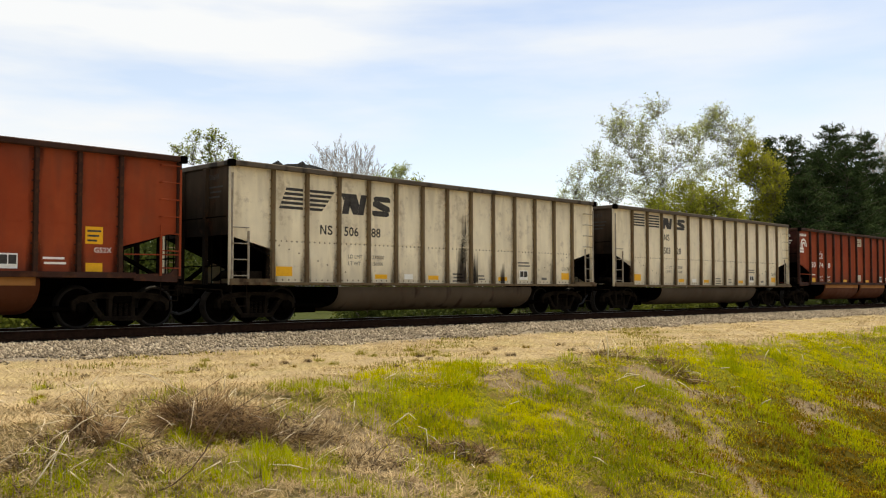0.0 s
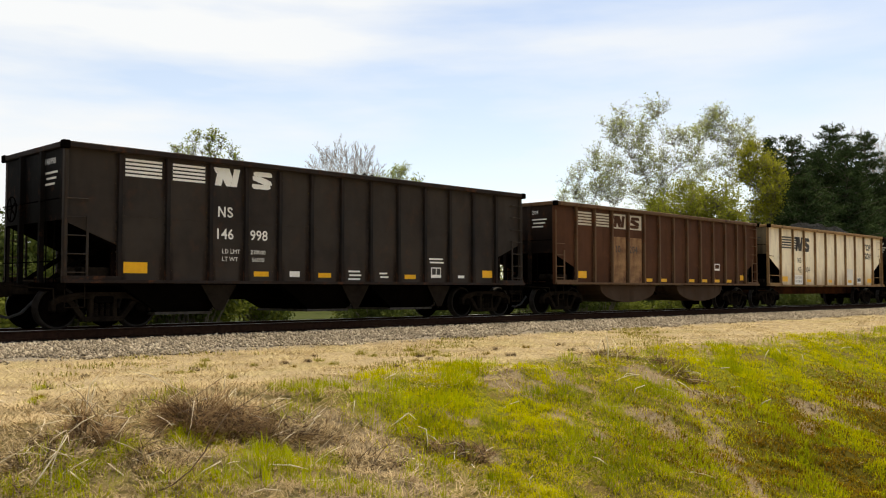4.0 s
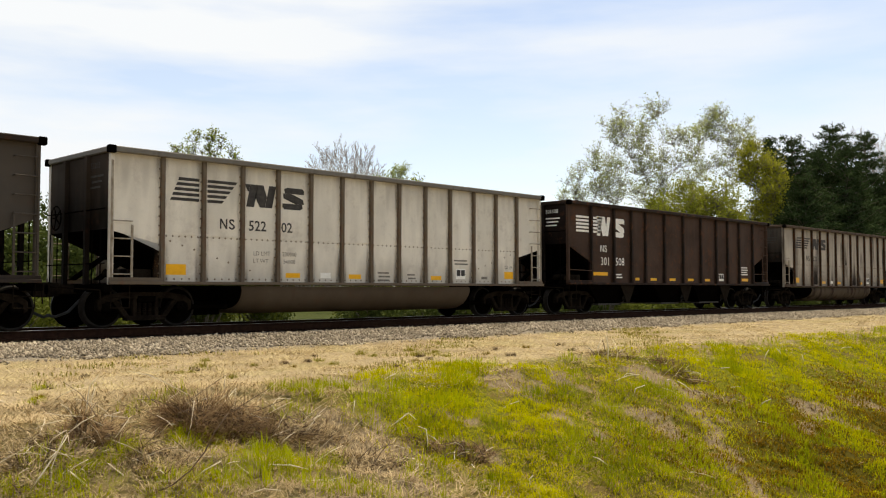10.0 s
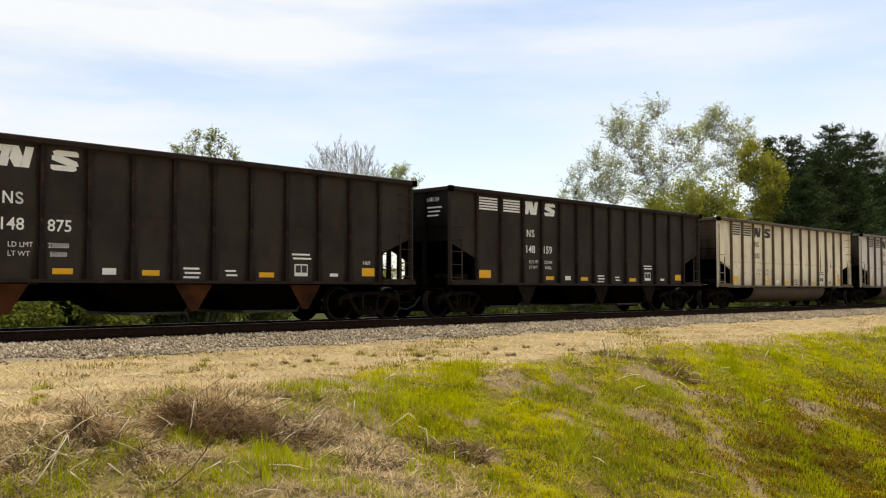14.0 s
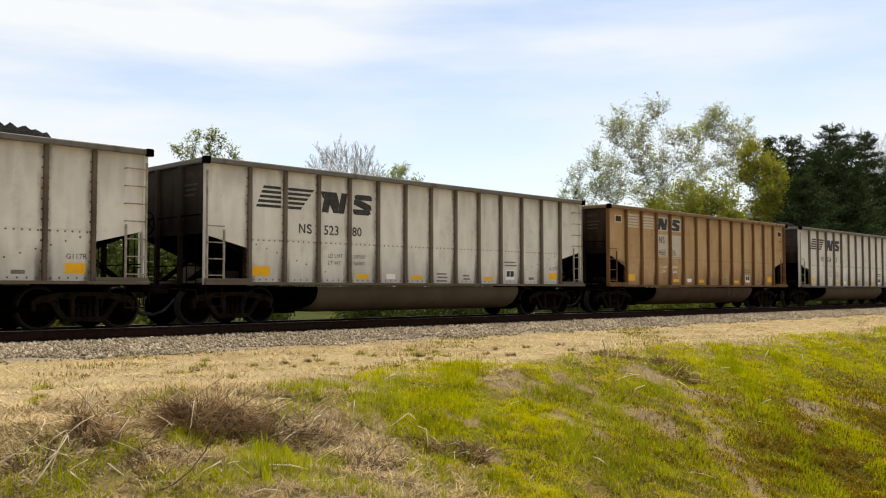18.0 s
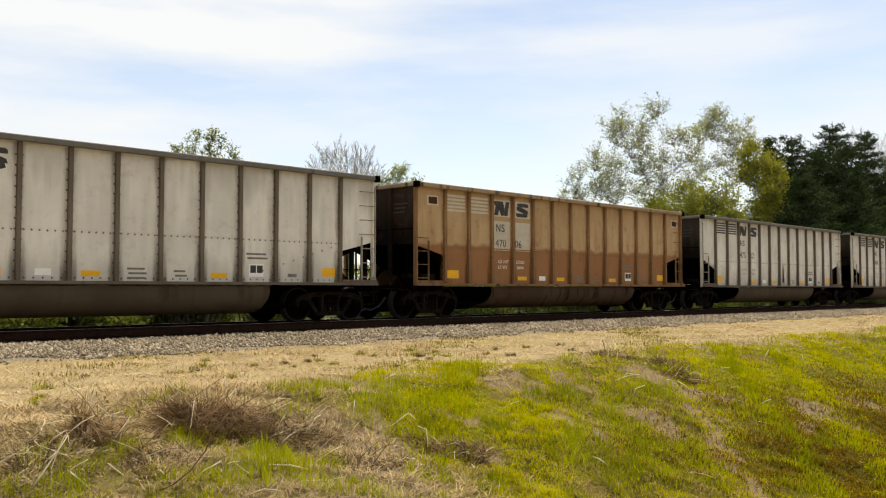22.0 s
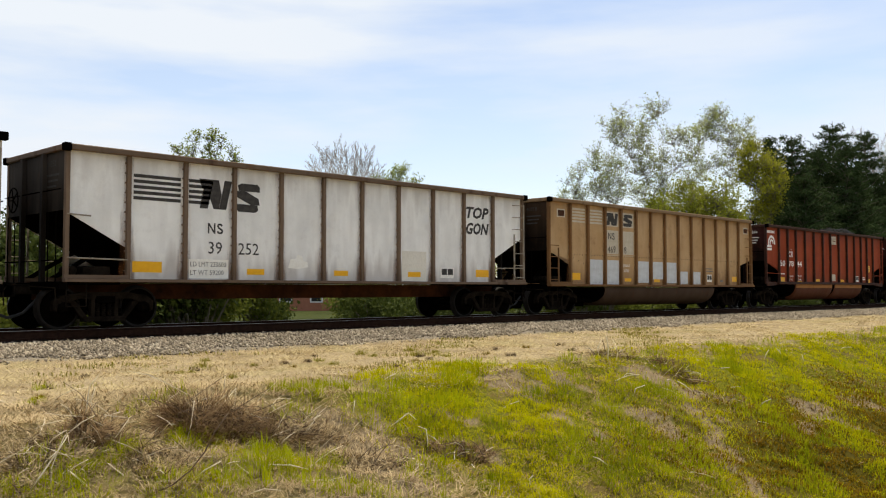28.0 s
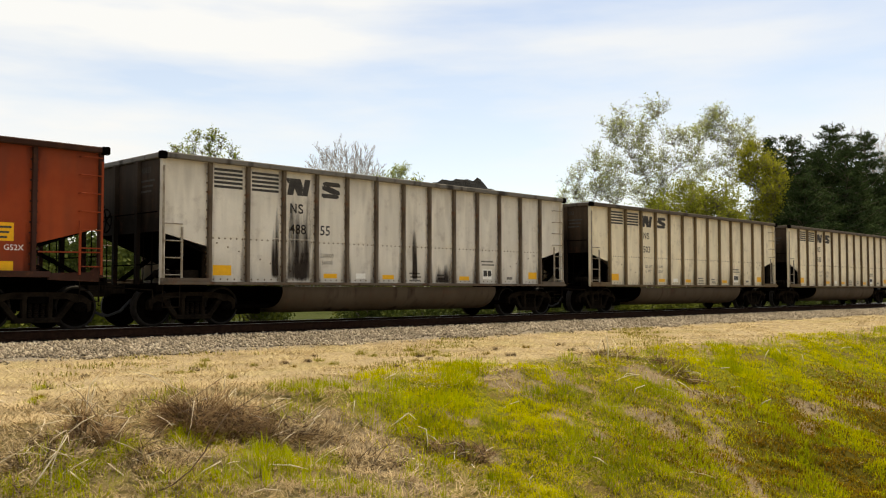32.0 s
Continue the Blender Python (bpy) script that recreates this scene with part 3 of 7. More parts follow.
# ---------------------------------------------------------------- grass and brush
M["grass"] = flecked("green_grass", (0.43, 0.415, 0.002), (0.50, 0.475, 0.003), (0.57, 0.50, 0.008), 0.9, 0.0, 0.45, (0.29, 0.25, 0.003))
M["shelf_weed"] = flecked("olive_weed", (0.22, 0.20, 0.02), (0.30, 0.27, 0.035), (0.16, 0.10, 0.03), 0.9, 0.0, 0.35)
M["lush"] = flecked("lush_grass", (0.31, 0.34, 0.005), (0.38, 0.40, 0.006), (0.45, 0.45, 0.010), 0.9, 0.0, 0.45, (0.21, 0.22, 0.004))
M["russet"] = flecked("russet_weed", (0.17, 0.115, 0.006), (0.23, 0.14, 0.010), (0.12, 0.115, 0.005), 0.9, 0.0, 0.3, (0.19, 0.095, 0.009))
M["thatch"] = flecked("brown_thatch", (0.27, 0.18, 0.075), (0.42, 0.30, 0.15), (0.17, 0.11, 0.045), 0.9, 0.03)
M["straw"] = flecked("dry_straw", (0.52, 0.405, 0.20), (0.72, 0.59, 0.335), (0.28, 0.19, 0.085), 0.9, 0.02, 0.0, (0.37, 0.27, 0.125))
M["dead_brush"] = flecked("dark_dead_brush", (0.25, 0.155, 0.075), (0.43, 0.29, 0.15), (0.13, 0.075, 0.035), 0.9, 0.04)
# Darker stem colour that stands for the shade inside the brush heaps.
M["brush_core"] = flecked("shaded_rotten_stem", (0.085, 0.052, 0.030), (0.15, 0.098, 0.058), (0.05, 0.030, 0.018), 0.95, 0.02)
M["brush"] = flecked("dead_brush", (0.40, 0.29, 0.155), (0.64, 0.50, 0.29), (0.22, 0.145, 0.072), 0.9, 0.04)
M["dark_stalk"] = plain("brown_stalk", (0.20, 0.14, 0.09), (0.12, 0.08, 0.05), 12.0, 0.9)
M["stalk"] = plain("bleached_stalk", (0.86, 0.76, 0.56), (0.66, 0.54, 0.36), 12.0, 0.8)


def patchy(x, y, s, seed):
    """Smooth patches between 0 and 1."""
    return 0.5 + 0.25 * (np.sin(x * s + seed) * np.sin(y * s * 1.3 + seed * 2.1) + np.sin(x * s * 0.53 - y * s * 0.71 + seed * 3.3) + 0.6 * np.sin(x * s * 2.3 + y * s * 1.9 + seed))


def thin(x, y, rng, near=8.0, power=1.5):
    r = np.hypot(x, y)
    return rng.uniform(0, 1, len(x)) < np.minimum(1, (near / r) ** power)


def sward(name, label, category, x, y, mat, length, width, lean, spread, seed, flat=0.0, lift=0.0):
    v, f = strands(x, y, ground_z(x, y) + lift, length, width, lean, spread, seed, flat)
    ob = new(name, arrays_mesh(name, v, f, (mat,)))
    return tagged(ob, label, category, kind="stuff")


def build_grass():
    rng = np.random.default_rng(21)
    # green bank
    n = 1500000
    x, y = rng.uniform(1.5, 55, n), rng.uniform(4.2, 11.6, n)
    keep = thin(x, y, rng)
    x, y = x[keep], y[keep]
    green = np.clip((x - 7.2 - 0.9 * np.clip(y - 8.6, 0, 2.5) + 0.5 * np.sin(2.1 * x + 1.3 * y)) / 1.2, 0, 1) * (1 - 0.95 * np.clip((x - 10.0 + 1.2 * np.sin(1.9 * y + 0.7 * x)) / 4, 0, 1) * np.clip((8.6 - y + 0.5 * np.sin(1.3 * x)) / 2.0, 0, 1))
    green *= np.clip((10.9 + 0.6 * np.sin(x * 0.8) - y) / 0.7, 0, 1)
    green = np.maximum(green, 0.75 * (patchy(x, y, 1.7, 2.0) > 0.72) * (y < 9))
    p = green * (0.45 + 0.55 * (patchy(x, y, 0.9, 5.0) > 0.38)) * (0.35 + 0.65 * (patchy(x, y, 5.3, 1.0) > 0.40)) * (1 - 0.9 * bareness(x, y))
    keep = rng.uniform(0, 1, len(x)) < p
    x, y = x[keep], y[keep]
    m = len(x)
    r = np.hypot(x, y)
    sward("grass", "sunlit yellow-green grass covering the bank", "grass", x, y, M["grass"], rng.uniform(0.035, 0.105, m) * (0.3 + 1.6 * patchy(x, y, 5.3, 1.0)), 0.0035 + 0.00055 * r, 1.12, 0.38, 1)
    # taller tufts
    n = 420000
    x, y = rng.uniform(2, 40, n), rng.uniform(4.2, 10.6, n)
    keep = thin(x, y, rng) & (patchy(x, y, 4.3, 8.0) * 0.62 + patchy(x, y, 1.3, 3.0) * 0.38 > 0.66) & (rng.uniform(0, 1, n) < 0.8 - 0.75 * bareness(x, y))
    x, y = x[keep], y[keep]
    r = np.hypot(x, y)
    sward("tall_grass", "tufts of taller fresh green grass on the bank", "grass", x, y, M["lush"], rng.uniform(0.07, 0.24, len(x)), 0.0045 + 0.0005 * r, 0.75, 0.4, 2)
    # dead thatch on the bank
    n = 420000
    x, y = rng.uniform(1.5, 45, n), rng.uniform(4.2, 11.0, n)
    p = np.clip(0.10 + 0.9 * (patchy(x, y, 0.9, 5.0) < 0.42) + 0.9 * (x < 8.4) + bareness(x, y), 0, 1)
    keep = thin(x, y, rng) & (rng.uniform(0, 1, n) < p)
    x, y = x[keep], y[keep]
    far = x > 7.3 + rng.normal(0, 0.4, len(x))
    sward("thatch", "brown thatch between the tufts of green grass", "grass", x[far], y[far], M["thatch"], rng.uniform(0.05, 0.16, far.sum()), 0.003 + 0.0004 * np.hypot(x[far], y[far]), 1.45, 0.14, 8, 1.0, 0.02)
    x, y = x[~far], y[~far]
    r = np.hypot(x, y)
    sward("dead_grass", "matted brown dead grass between the green patches", "grass", x, y, M["brush"], rng.uniform(0.08, 0.26, len(x)), 0.004 + 0.0005 * r, 1.4, 0.18, 3, 1.0, 0.03)
    # dark russet weeds low on the bank
    n = 300000
    x, y = rng.uniform(8, 30, n), rng.uniform(3.6, 8.6, n)
    w = np.clip((x - 10.0 + 1.2 * np.sin(1.9 * y + 0.7 * x)) / 4, 0, 1) * np.clip((8.6 - y + 0.5 * np.sin(1.3 * x)) / 2.0, 0, 1) * (0.45 + 0.55 * (patchy(x, y, 3.1, 3.0) > 0.48))
    keep = thin(x, y, rng) & (rng.uniform(0, 1, n) < w)
    x, y = x[keep], y[keep]
    r = np.hypot(x, y)
    sward("low_weeds", "dark russet and olive weeds low on the bank", "weeds", x, y, M["russet"], rng.uniform(0.04, 0.10, len(x)), 0.006 + 0.0008 * r, 1.15, 0.35, 6)
    # straw shelf
    n = 260000
    x, y = rng.uniform(3, 70, n), rng.uniform(9.4, 16.3, n)
    keep = thin(x, y, rng, 14.0, 1.2) & (rng.uniform(0, 1, n) < 0.35 + 0.6 * patchy(x, y, 1.9, 7.0))
    x, y = x[keep], y[keep]
    r = np.hypot(x, y)
    sward("straw", "flattened dry straw on the level shelf below the ballast", "straw", x, y, M["straw"], rng.uniform(0.08, 0.32, len(x)), 0.0035 + 0.0003 * r, 1.52, 0.13, 4, 1.0, 0.014)
    # brown litter in the straw
    n = 120000
    x, y = rng.uniform(3, 60, n), rng.uniform(9.6, 16.2, n)
    keep = thin(x, y, rng, 14.0, 1.2) & (patchy(x, y, 3.7, 2.0) * 0.6 + patchy(x, y, 0.8, 9.0) * 0.6 > 0.72)
    x, y = x[keep], y[keep]
    sward("litter", "brown rotted litter in patches on the straw", "litter", x, y, M["thatch"], rng.uniform(0.03, 0.12, len(x)), 0.006 + 0.0005 * np.hypot(x, y), 1.56, 0.07, 9, 1.0, 0.015)
    # sparse green on the shelf
    n = 40000
    x, y = rng.uniform(5, 26, n), rng.uniform(10, 16.2, n)
    keep = (patchy(x, y, 1.5, 11.0) > 0.80 - 0.003 * x) & (rng.uniform(0, 1, n) < 0.5)
    x, y = x[keep], y[keep]
    r = np.hypot(x, y)
    sward("weeds", "thin green weeds coming up through the straw", "weeds", x, y, M["shelf_weed"], rng.uniform(0.04, 0.10, len(x)), 0.006 + 0.0005 * r, 0.7, 0.3, 5)


build_grass()


def tangle(x, y, z, length, width, tilt, curl, seed, heading=None):
    """Thin curved stems, each a bent ribbon of five points, as arrays of verts and faces."""
    rng = np.random.default_rng(seed)
    n = len(x)
    turn = rng.uniform(0, 2 * np.pi, n) if heading is None else heading
    p, t, rows = np.stack([x, y, z], 1), tilt.copy(), []
    roll = rng.uniform(0, np.pi, n)
    for k in range(5):
        d = np.stack([np.cos(turn) * np.sin(t), np.sin(turn) * np.sin(t), np.cos(t)], 1)
        flat = np.stack([-np.sin(turn), np.cos(turn), np.zeros(n)], 1)
        side = flat * np.cos(roll)[:, None] + np.cross(d, flat) * np.sin(roll)[:, None]
        w = (width * (1 - 0.16 * k) / 2)[:, None]
        rows += [p - side * w, p + side * w]
        p = p + d * (length / 4)[:, None]
        t = t + curl * rng.uniform(0.4, 1.2, n)
        turn = turn + rng.normal(0, 0.35, n)
    v = np.stack(rows, 1).reshape(-1, 3)
    quad = np.array([[2 * k, 2 * k + 1, 2 * k + 3, 2 * k + 2] for k in range(4)])
    f = ((np.arange(n) * 10)[:, None, None] + quad[None]).reshape(-1, 4)
    return v, f


def brush_clump(px0, py0, rx, ry, h, count, seed, mat, label):
    """A mound of matted dead stems, crossing every way, with longer stalks arching out of it."""
    rng = np.random.default_rng(seed)
    cx, cy = on_ground(px0, py0).xy
    a, q = rng.uniform(0, 2 * np.pi, count), np.sqrt(rng.uniform(0, 1, count))
    lump = 0.75 + 0.2 * np.sin(3 * a + seed) + 0.12 * np.sin(7 * a + 2 * seed)
    ex, ey = np.cos(a) * q * rx * lump, np.sin(a) * q * ry * lump
    c, w = math.cos(YAW), math.sin(YAW)
    x, y = cx + ex * c + ey * w, cy - ex * w + ey * c
    z = ground_z(x, y) + h * (1 - q ** 1.6) * rng.uniform(0.0, 0.9, count) ** 0.7 * (0.7 + 0.3 * np.sin(8 * x + seed) * np.sin(7 * y))
    # Inner stems get the darker colour, painting in the heap's own shade.
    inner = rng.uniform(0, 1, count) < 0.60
    z = np.where(inner, ground_z(x, y) + (z - ground_z(x, y)) * 0.9, z)
    length = np.where(inner, rng.uniform(0.05, 0.20, count), rng.uniform(0.10, 0.36, count)) * (0.6 + 0.9 * h)
    width = np.where(inner, rng.uniform(0.004, 0.008, count), rng.uniform(0.004, 0.011, count))
    v, f = tangle(x, y, z, length, width, np.where(rng.uniform(0, 1, count) < 0.10, rng.uniform(0.2, 0.9, count), rng.uniform(1.0, 2.4, count)), rng.normal(0.0, 0.22, count), seed)
    v[:, 2] = np.maximum(v[:, 2], ground_z(v[:, 0], v[:, 1]) + 0.004)
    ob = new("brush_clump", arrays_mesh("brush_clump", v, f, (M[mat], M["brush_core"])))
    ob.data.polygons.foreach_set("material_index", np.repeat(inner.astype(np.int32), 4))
    r2 = random.Random(seed)
    for i in range(int(16 + 45 * rx)):
        t0, q0 = r2.uniform(0, 6.283), math.sqrt(r2.uniform(0, 1))
        ux, uy = math.cos(t0) * q0 * rx, math.sin(t0) * q0 * ry
        px, py = cx + ux * c + uy * w, cy - ux * w + uy * c
        pz = float(ground_z(np.array(px), np.array(py))) + h * (1 - q0 ** 2) * r2.uniform(0, 0.7)
        l, t, u = r2.uniform(0.14, 0.5) * (0.5 + h), r2.uniform(0, 6.283), r2.uniform(0.5, 1.6)
        pts = [(px, py, pz - 0.05)]
        for _ in range(3):
            t, u = t + r2.uniform(-0.3, 0.3), u + r2.uniform(-0.05, 0.4)
            p = pts[-1]
            pts.append((p[0] + math.cos(t) * math.sin(u) * l / 2, p[1] + math.sin(t) * math.sin(u) * l / 2, max(p[2] + math.cos(u) * l / 2, float(ground_z(np.array(p[0]), np.array(p[1]))) + 0.02)))
        r = r2.uniform(0.003, 0.0065)
        bm = bmesh.new()
        tube(bm, pts, (r, r * 0.9, r * 0.75, r * 0.45), 4)
        part("stem", bm, M["stalk"] if i % 3 == 0 else M["dark_stalk"], ob)
    return tagged(ob, label, "brush", "dead brush on the bank")


for row in ((350, 765, 0.48, 0.42, 0.78, 4200, 31, "dead_brush"), (420, 765, 0.45, 0.40, 0.52, 2700, 39, "dead_brush"), (505, 770, 0.50, 0.38, 0.42, 2300, 32, "brush"), (165, 775, 0.32, 0.35, 0.52, 1300, 33, "dead_brush"), (110, 800, 0.45, 0.40, 0.22, 1200, 41, "brush"), (40, 850, 0.45, 0.5, 0.18, 1000, 34, "brush"),
            (1215, 672, 0.55, 0.25, 0.16, 1100, 35, "dead_brush"), (1180, 650, 0.40, 0.25, 0.14, 700, 42, "dead_brush"), (1085, 630, 0.55, 0.30, 0.22, 800, 36, "brush"), (270, 810, 0.7, 0.4, 0.12, 1300, 37, "brush"), (640, 815, 0.6, 0.35, 0.10, 900, 38, "brush"),
            (560, 770, 0.45, 0.4, 0.20, 900, 40, "brush"), (765, 800, 0.30, 0.25, 0.20, 900, 43, "dead_brush"), (835, 805, 0.30, 0.20, 0.10, 800, 44, "dead_brush"), (1270, 710, 0.30, 0.2, 0.08, 500, 45, "brush")):
    brush_clump(*row, "tangled heap of dead brown brush on the bank")


def dry_stalk(px, py, bends, thick, label="pale dry stalk standing in the grass", mat="stalk"):
    """One dead stalk: bends are steps to the right, away and up, in metres."""
    p = on_ground(px, py)
    pts, right, away = [p - Vector((0, 0, 0.03))], Vector((math.cos(YAW), -math.sin(YAW), 0)), Vector((math.sin(YAW), math.cos(YAW), 0))
    for r, f, u in bends:
        pts.append(pts[-1] + right * r + away * f + Vector((0, 0, u)))
    bm = bmesh.new()
    tube(bm, pts, [thick * 0.95 * (1 - 0.55 * i / len(bends)) for i in range(len(pts))], 6)
    ob = new("dry_stalk", mesh_of("dry_stalk", bm, (M[mat],), 0, True))
    return tagged(ob, label, "stalk", "dead stalks on the bank")


for px, py, bends, thick in (
        (626, 738, ((0.0, 0, 0.13), (0.01, 0.02, 0.10)), 0.011), (397, 695, ((0, 0, 0.16), (0.01, 0, 0.09)), 0.008), (684, 756, ((0.14, 0.02, 0.10), (0.13, 0.02, 0.10), (0.10, -0.02, -0.08)), 0.009),
        (757, 800, ((0.0, 0, 0.16), (-0.02, 0.02, 0.14), (-0.10, 0.03, 0.03)), 0.008), (45, 872, ((0.12, 0.05, 0.18), (0.12, 0.05, 0.20), (0.08, 0.03, 0.14)), 0.010), (60, 830, ((0.10, 0.05, 0.10), (0.10, 0.05, 0.10)), 0.009),
        (90, 868, ((-0.02, 0.05, 0.22), (0.06, 0.03, 0.20), (0.05, 0, 0.1)), 0.007), (150, 735, ((0.03, 0, 0.20), (0.02, 0, 0.16), (0.10, 0, 0.12)), 0.009), (165, 740, ((-0.03, 0, 0.22), (0.05, 0, 0.16)), 0.007),
        (185, 790, ((0.12, 0.03, 0.14), (0.12, 0.02, 0.18)), 0.008), (330, 778, ((0.05, 0, 0.20), (0.03, 0, 0.25)), 0.008), (345, 760, ((0.14, 0.02, 0.18), (0.10, 0.02, 0.14)), 0.007), (368, 760, ((0.03, 0, 0.18), (-0.06, 0, 0.22)), 0.008),
        (1075, 640, ((0.02, 0, 0.25), (-0.03, 0, 0.22), (-0.02, 0, 0.06)), 0.014), (1062, 635, ((-0.05, 0, 0.22), (0.08, 0, 0.20)), 0.011), (1090, 640, ((0.04, 0, 0.22), (-0.10, 0, 0.24)), 0.010), (1120, 700, ((0.05, 0.02, 0.14), (0.16, 0.02, 0.05)), 0.012),
        (1100, 668, ((0.10, 0.02, 0.10), (0.20, 0.02, -0.03)), 0.010), (1225, 690, ((-0.14, 0.02, 0.12), (-0.12, 0.02, 0.06)), 0.011), (1240, 668, ((0.0, 0.02, 0.10), (-0.14, 0.02, 0.04)), 0.010), (1352, 636, ((0.05, 0, 0.14), (0.06, 0, 0.10)), 0.012),
        (1385, 632, ((-0.08, 0, 0.18), (-0.06, 0, 0.04)), 0.010), (1423, 640, ((-0.05, 0, 0.20),), 0.010), (1270, 650, ((0.25, 0.02, 0.02),), 0.009), (1485, 618, ((0.14, 0, 0.08), (0.2, 0, 0.0)), 0.010), (910, 690, ((-0.10, 0, 0.10), (-0.02, 0, 0.04)), 0.010),
        (940, 862, ((-0.02, 0, 0.12), (0.05, 0, 0.05)), 0.009), (430, 872, ((0.20, 0.03, 0.06), (0.16, 0.02, -0.02)), 0.007), (680, 850, ((0.20, 0.02, 0.02), (0.18, -0.03, -0.04)), 0.007)):
    dry_stalk(px, py, bends, thick)
sticks = random.Random(77)
for k in range(62):
    px, py = (sticks.uniform(5, 560), sticks.uniform(700, 872)) if k < 46 else (sticks.uniform(560, 1500), sticks.uniform(640, 860))
    a, n = sticks.uniform(-0.5, 1.2), sticks.choice((2, 3))
    l, up, side = sticks.uniform(0.08, 0.20), sticks.uniform(0.0, 0.9), sticks.choice((-1, 1))
    dry_stalk(px, py, [(side * l * math.cos(up) * math.cos(a * 0.5), l * sticks.uniform(-0.4, 0.4), l * (math.sin(up) - 0.18 * i)) for i in range(n)], sticks.uniform(0.006, 0.012), "thin pale dry stick lying on the bank")
dry_stalk(215, 880, ((0.22, 0.03, 0.03), (0.24, 0.03, 0.10), (0.16, 0.02, 0.13), (0.13, 0.02, 0.17), (0.09, 0.01, 0.19), (0.13, 0.01, 0.18)), 0.010, "long dark fallen branch lying over the bank", "dark_stalk")
dry_stalk(120, 835, ((0.12, 0.04, 0.03), (0.12, 0.02, -0.02), (0.10, 0.0, -0.03)), 0.016, "short curved branch lying on the bank", "dark_stalk")


def sprig(px, py, size, seed, mat="lush", label="small green weed growing through the straw"):
    rng = np.random.default_rng(seed)
    p = on_ground(px, py)
    n = int(60 + 800 * size)
    a, q = rng.uniform(0, 6.283, n), np.sqrt(rng.uniform(0, 1, n))
    x, y = p.x + np.cos(a) * q * size * (1.3 + 0.4 * np.sin(3 * a + seed)), p.y + np.sin(a) * q * size * (1.1 + 0.4 * np.sin(2 * a - seed))
    z = ground_z(x, y) + rng.uniform(0, 0.5, n) * size * (1 - q * 0.6)
    v, f = strands(x, y, z, rng.uniform(0.12, 0.8, n) ** 1.3 * size + 0.02, np.full(n, 0.005 + 0.009 * size), 0.85, 0.55, seed)
    return tagged(new("weed", arrays_mesh("weed", v, f, (M[mat],))), label, "weed", "weeds on the straw")


for i, (px, py, size) in enumerate(((320, 662, 0.09), (358, 650, 0.16), (364, 640, 0.12), (410, 670, 0.10), (340, 660, 0.08), (563, 640, 0.12), (590, 646, 0.10), (640, 628, 0.14), (660, 632, 0.12), (725, 622, 0.14), (735, 630, 0.12),
                                    (790, 632, 0.10), (770, 625, 0.10), (450, 648, 0.08), (75, 690, 0.10), (62, 715, 0.12), (690, 690, 0.30), (660, 735, 0.34), (720, 728, 0.30), (352, 775, 0.26), (330, 770, 0.2), (215, 800, 0.2), (465, 830, 0.36), (540, 850, 0.36), (110, 850, 0.25), (500, 690, 0.2), (535, 690, 0.22), (610, 692, 0.18))):
    sprig(px, py, size if py > 685 else size * 0.8, 700 + i, *(("lush",) if py > 685 else ("shelf_weed", "small olive weed growing through the straw")))
for i, (px, py, size) in enumerate(((300, 662, 0.06), (345, 657, 0.08), (505, 645, 0.07), (520, 651, 0.06), (545, 641, 0.07), (556, 632, 0.06), (735, 641, 0.08), (743, 632, 0.07), (760, 637, 0.06), (862, 628, 0.09), (876, 620, 0.08), (905, 631, 0.10),
                                    (930, 616, 0.09), (990, 612, 0.10), (1012, 622, 0.10), (70, 706, 0.08), (84, 690, 0.07), (150, 668, 0.06), (640, 655, 0.07), (700, 650, 0.06))):
    sprig(px, py, size, 850 + i, "brush_core" if i % 3 else "russet", "small withered brown weed on the straw")
for i, (px, py, size) in enumerate(((130, 832, 0.20), (160, 862, 0.24), (92, 868, 0.20), (232, 792, 0.18), (202, 815, 0.20), (352, 792, 0.22), (378, 775, 0.14), (300, 870, 0.22), (390, 865, 0.24), (620, 868, 0.22))):
    sprig(px, py, size, 880 + i, "lush", "low leafy green weed among the dead brush")
M["deep_grass"] = flecked("deep_green_grass", (0.16, 0.19, 0.005), (0.24, 0.27, 0.006), (0.33, 0.34, 0.010), 0.9, 0.0, 0.45)
for i, (px, py, size) in enumerate(((1080, 730, 0.26), (1110, 770, 0.30), (1150, 800, 0.26), (1180, 840, 0.24), (1060, 800, 0.26), (1120, 835, 0.28), (1000, 805, 0.22), (960, 790, 0.18), (1090, 855, 0.24), (1210, 800, 0.22), (1430, 810, 0.22),
                                    (1460, 790, 0.22), (1540, 780, 0.2), (880, 762, 0.2), (1150, 690, 0.26), (1110, 700, 0.24), (1000, 700, 0.24), (950, 705, 0.22), (1330, 700, 0.2), (1290, 650, 0.26), (1380, 640, 0.24), (1480, 650, 0.24), (870, 860, 0.2))):
    sprig(px, py, size, 760 + i, "deep_grass" if i % 3 else "lush", "tuft of taller green grass on the bank")


# ---------------------------------------------------------------- trees behind the train
M["pale_bark"] = plain("pale_bark", (0.20, 0.18, 0.14), (0.33, 0.30, 0.24), 3.0, 0.9, 0, 0.5, 0.03, stretch=(1, 1, 0.4))
M["bark"] = plain("tree_bark", (0.12, 0.10, 0.075), (0.20, 0.17, 0.13), 6.0, 0.9, 0, 0.8, 0.03, stretch=(1, 1, 0.25))
M["twig"] = plain("bare_twig", (0.36, 0.31, 0.27), (0.48, 0.42, 0.37), 6.0, 0.9)
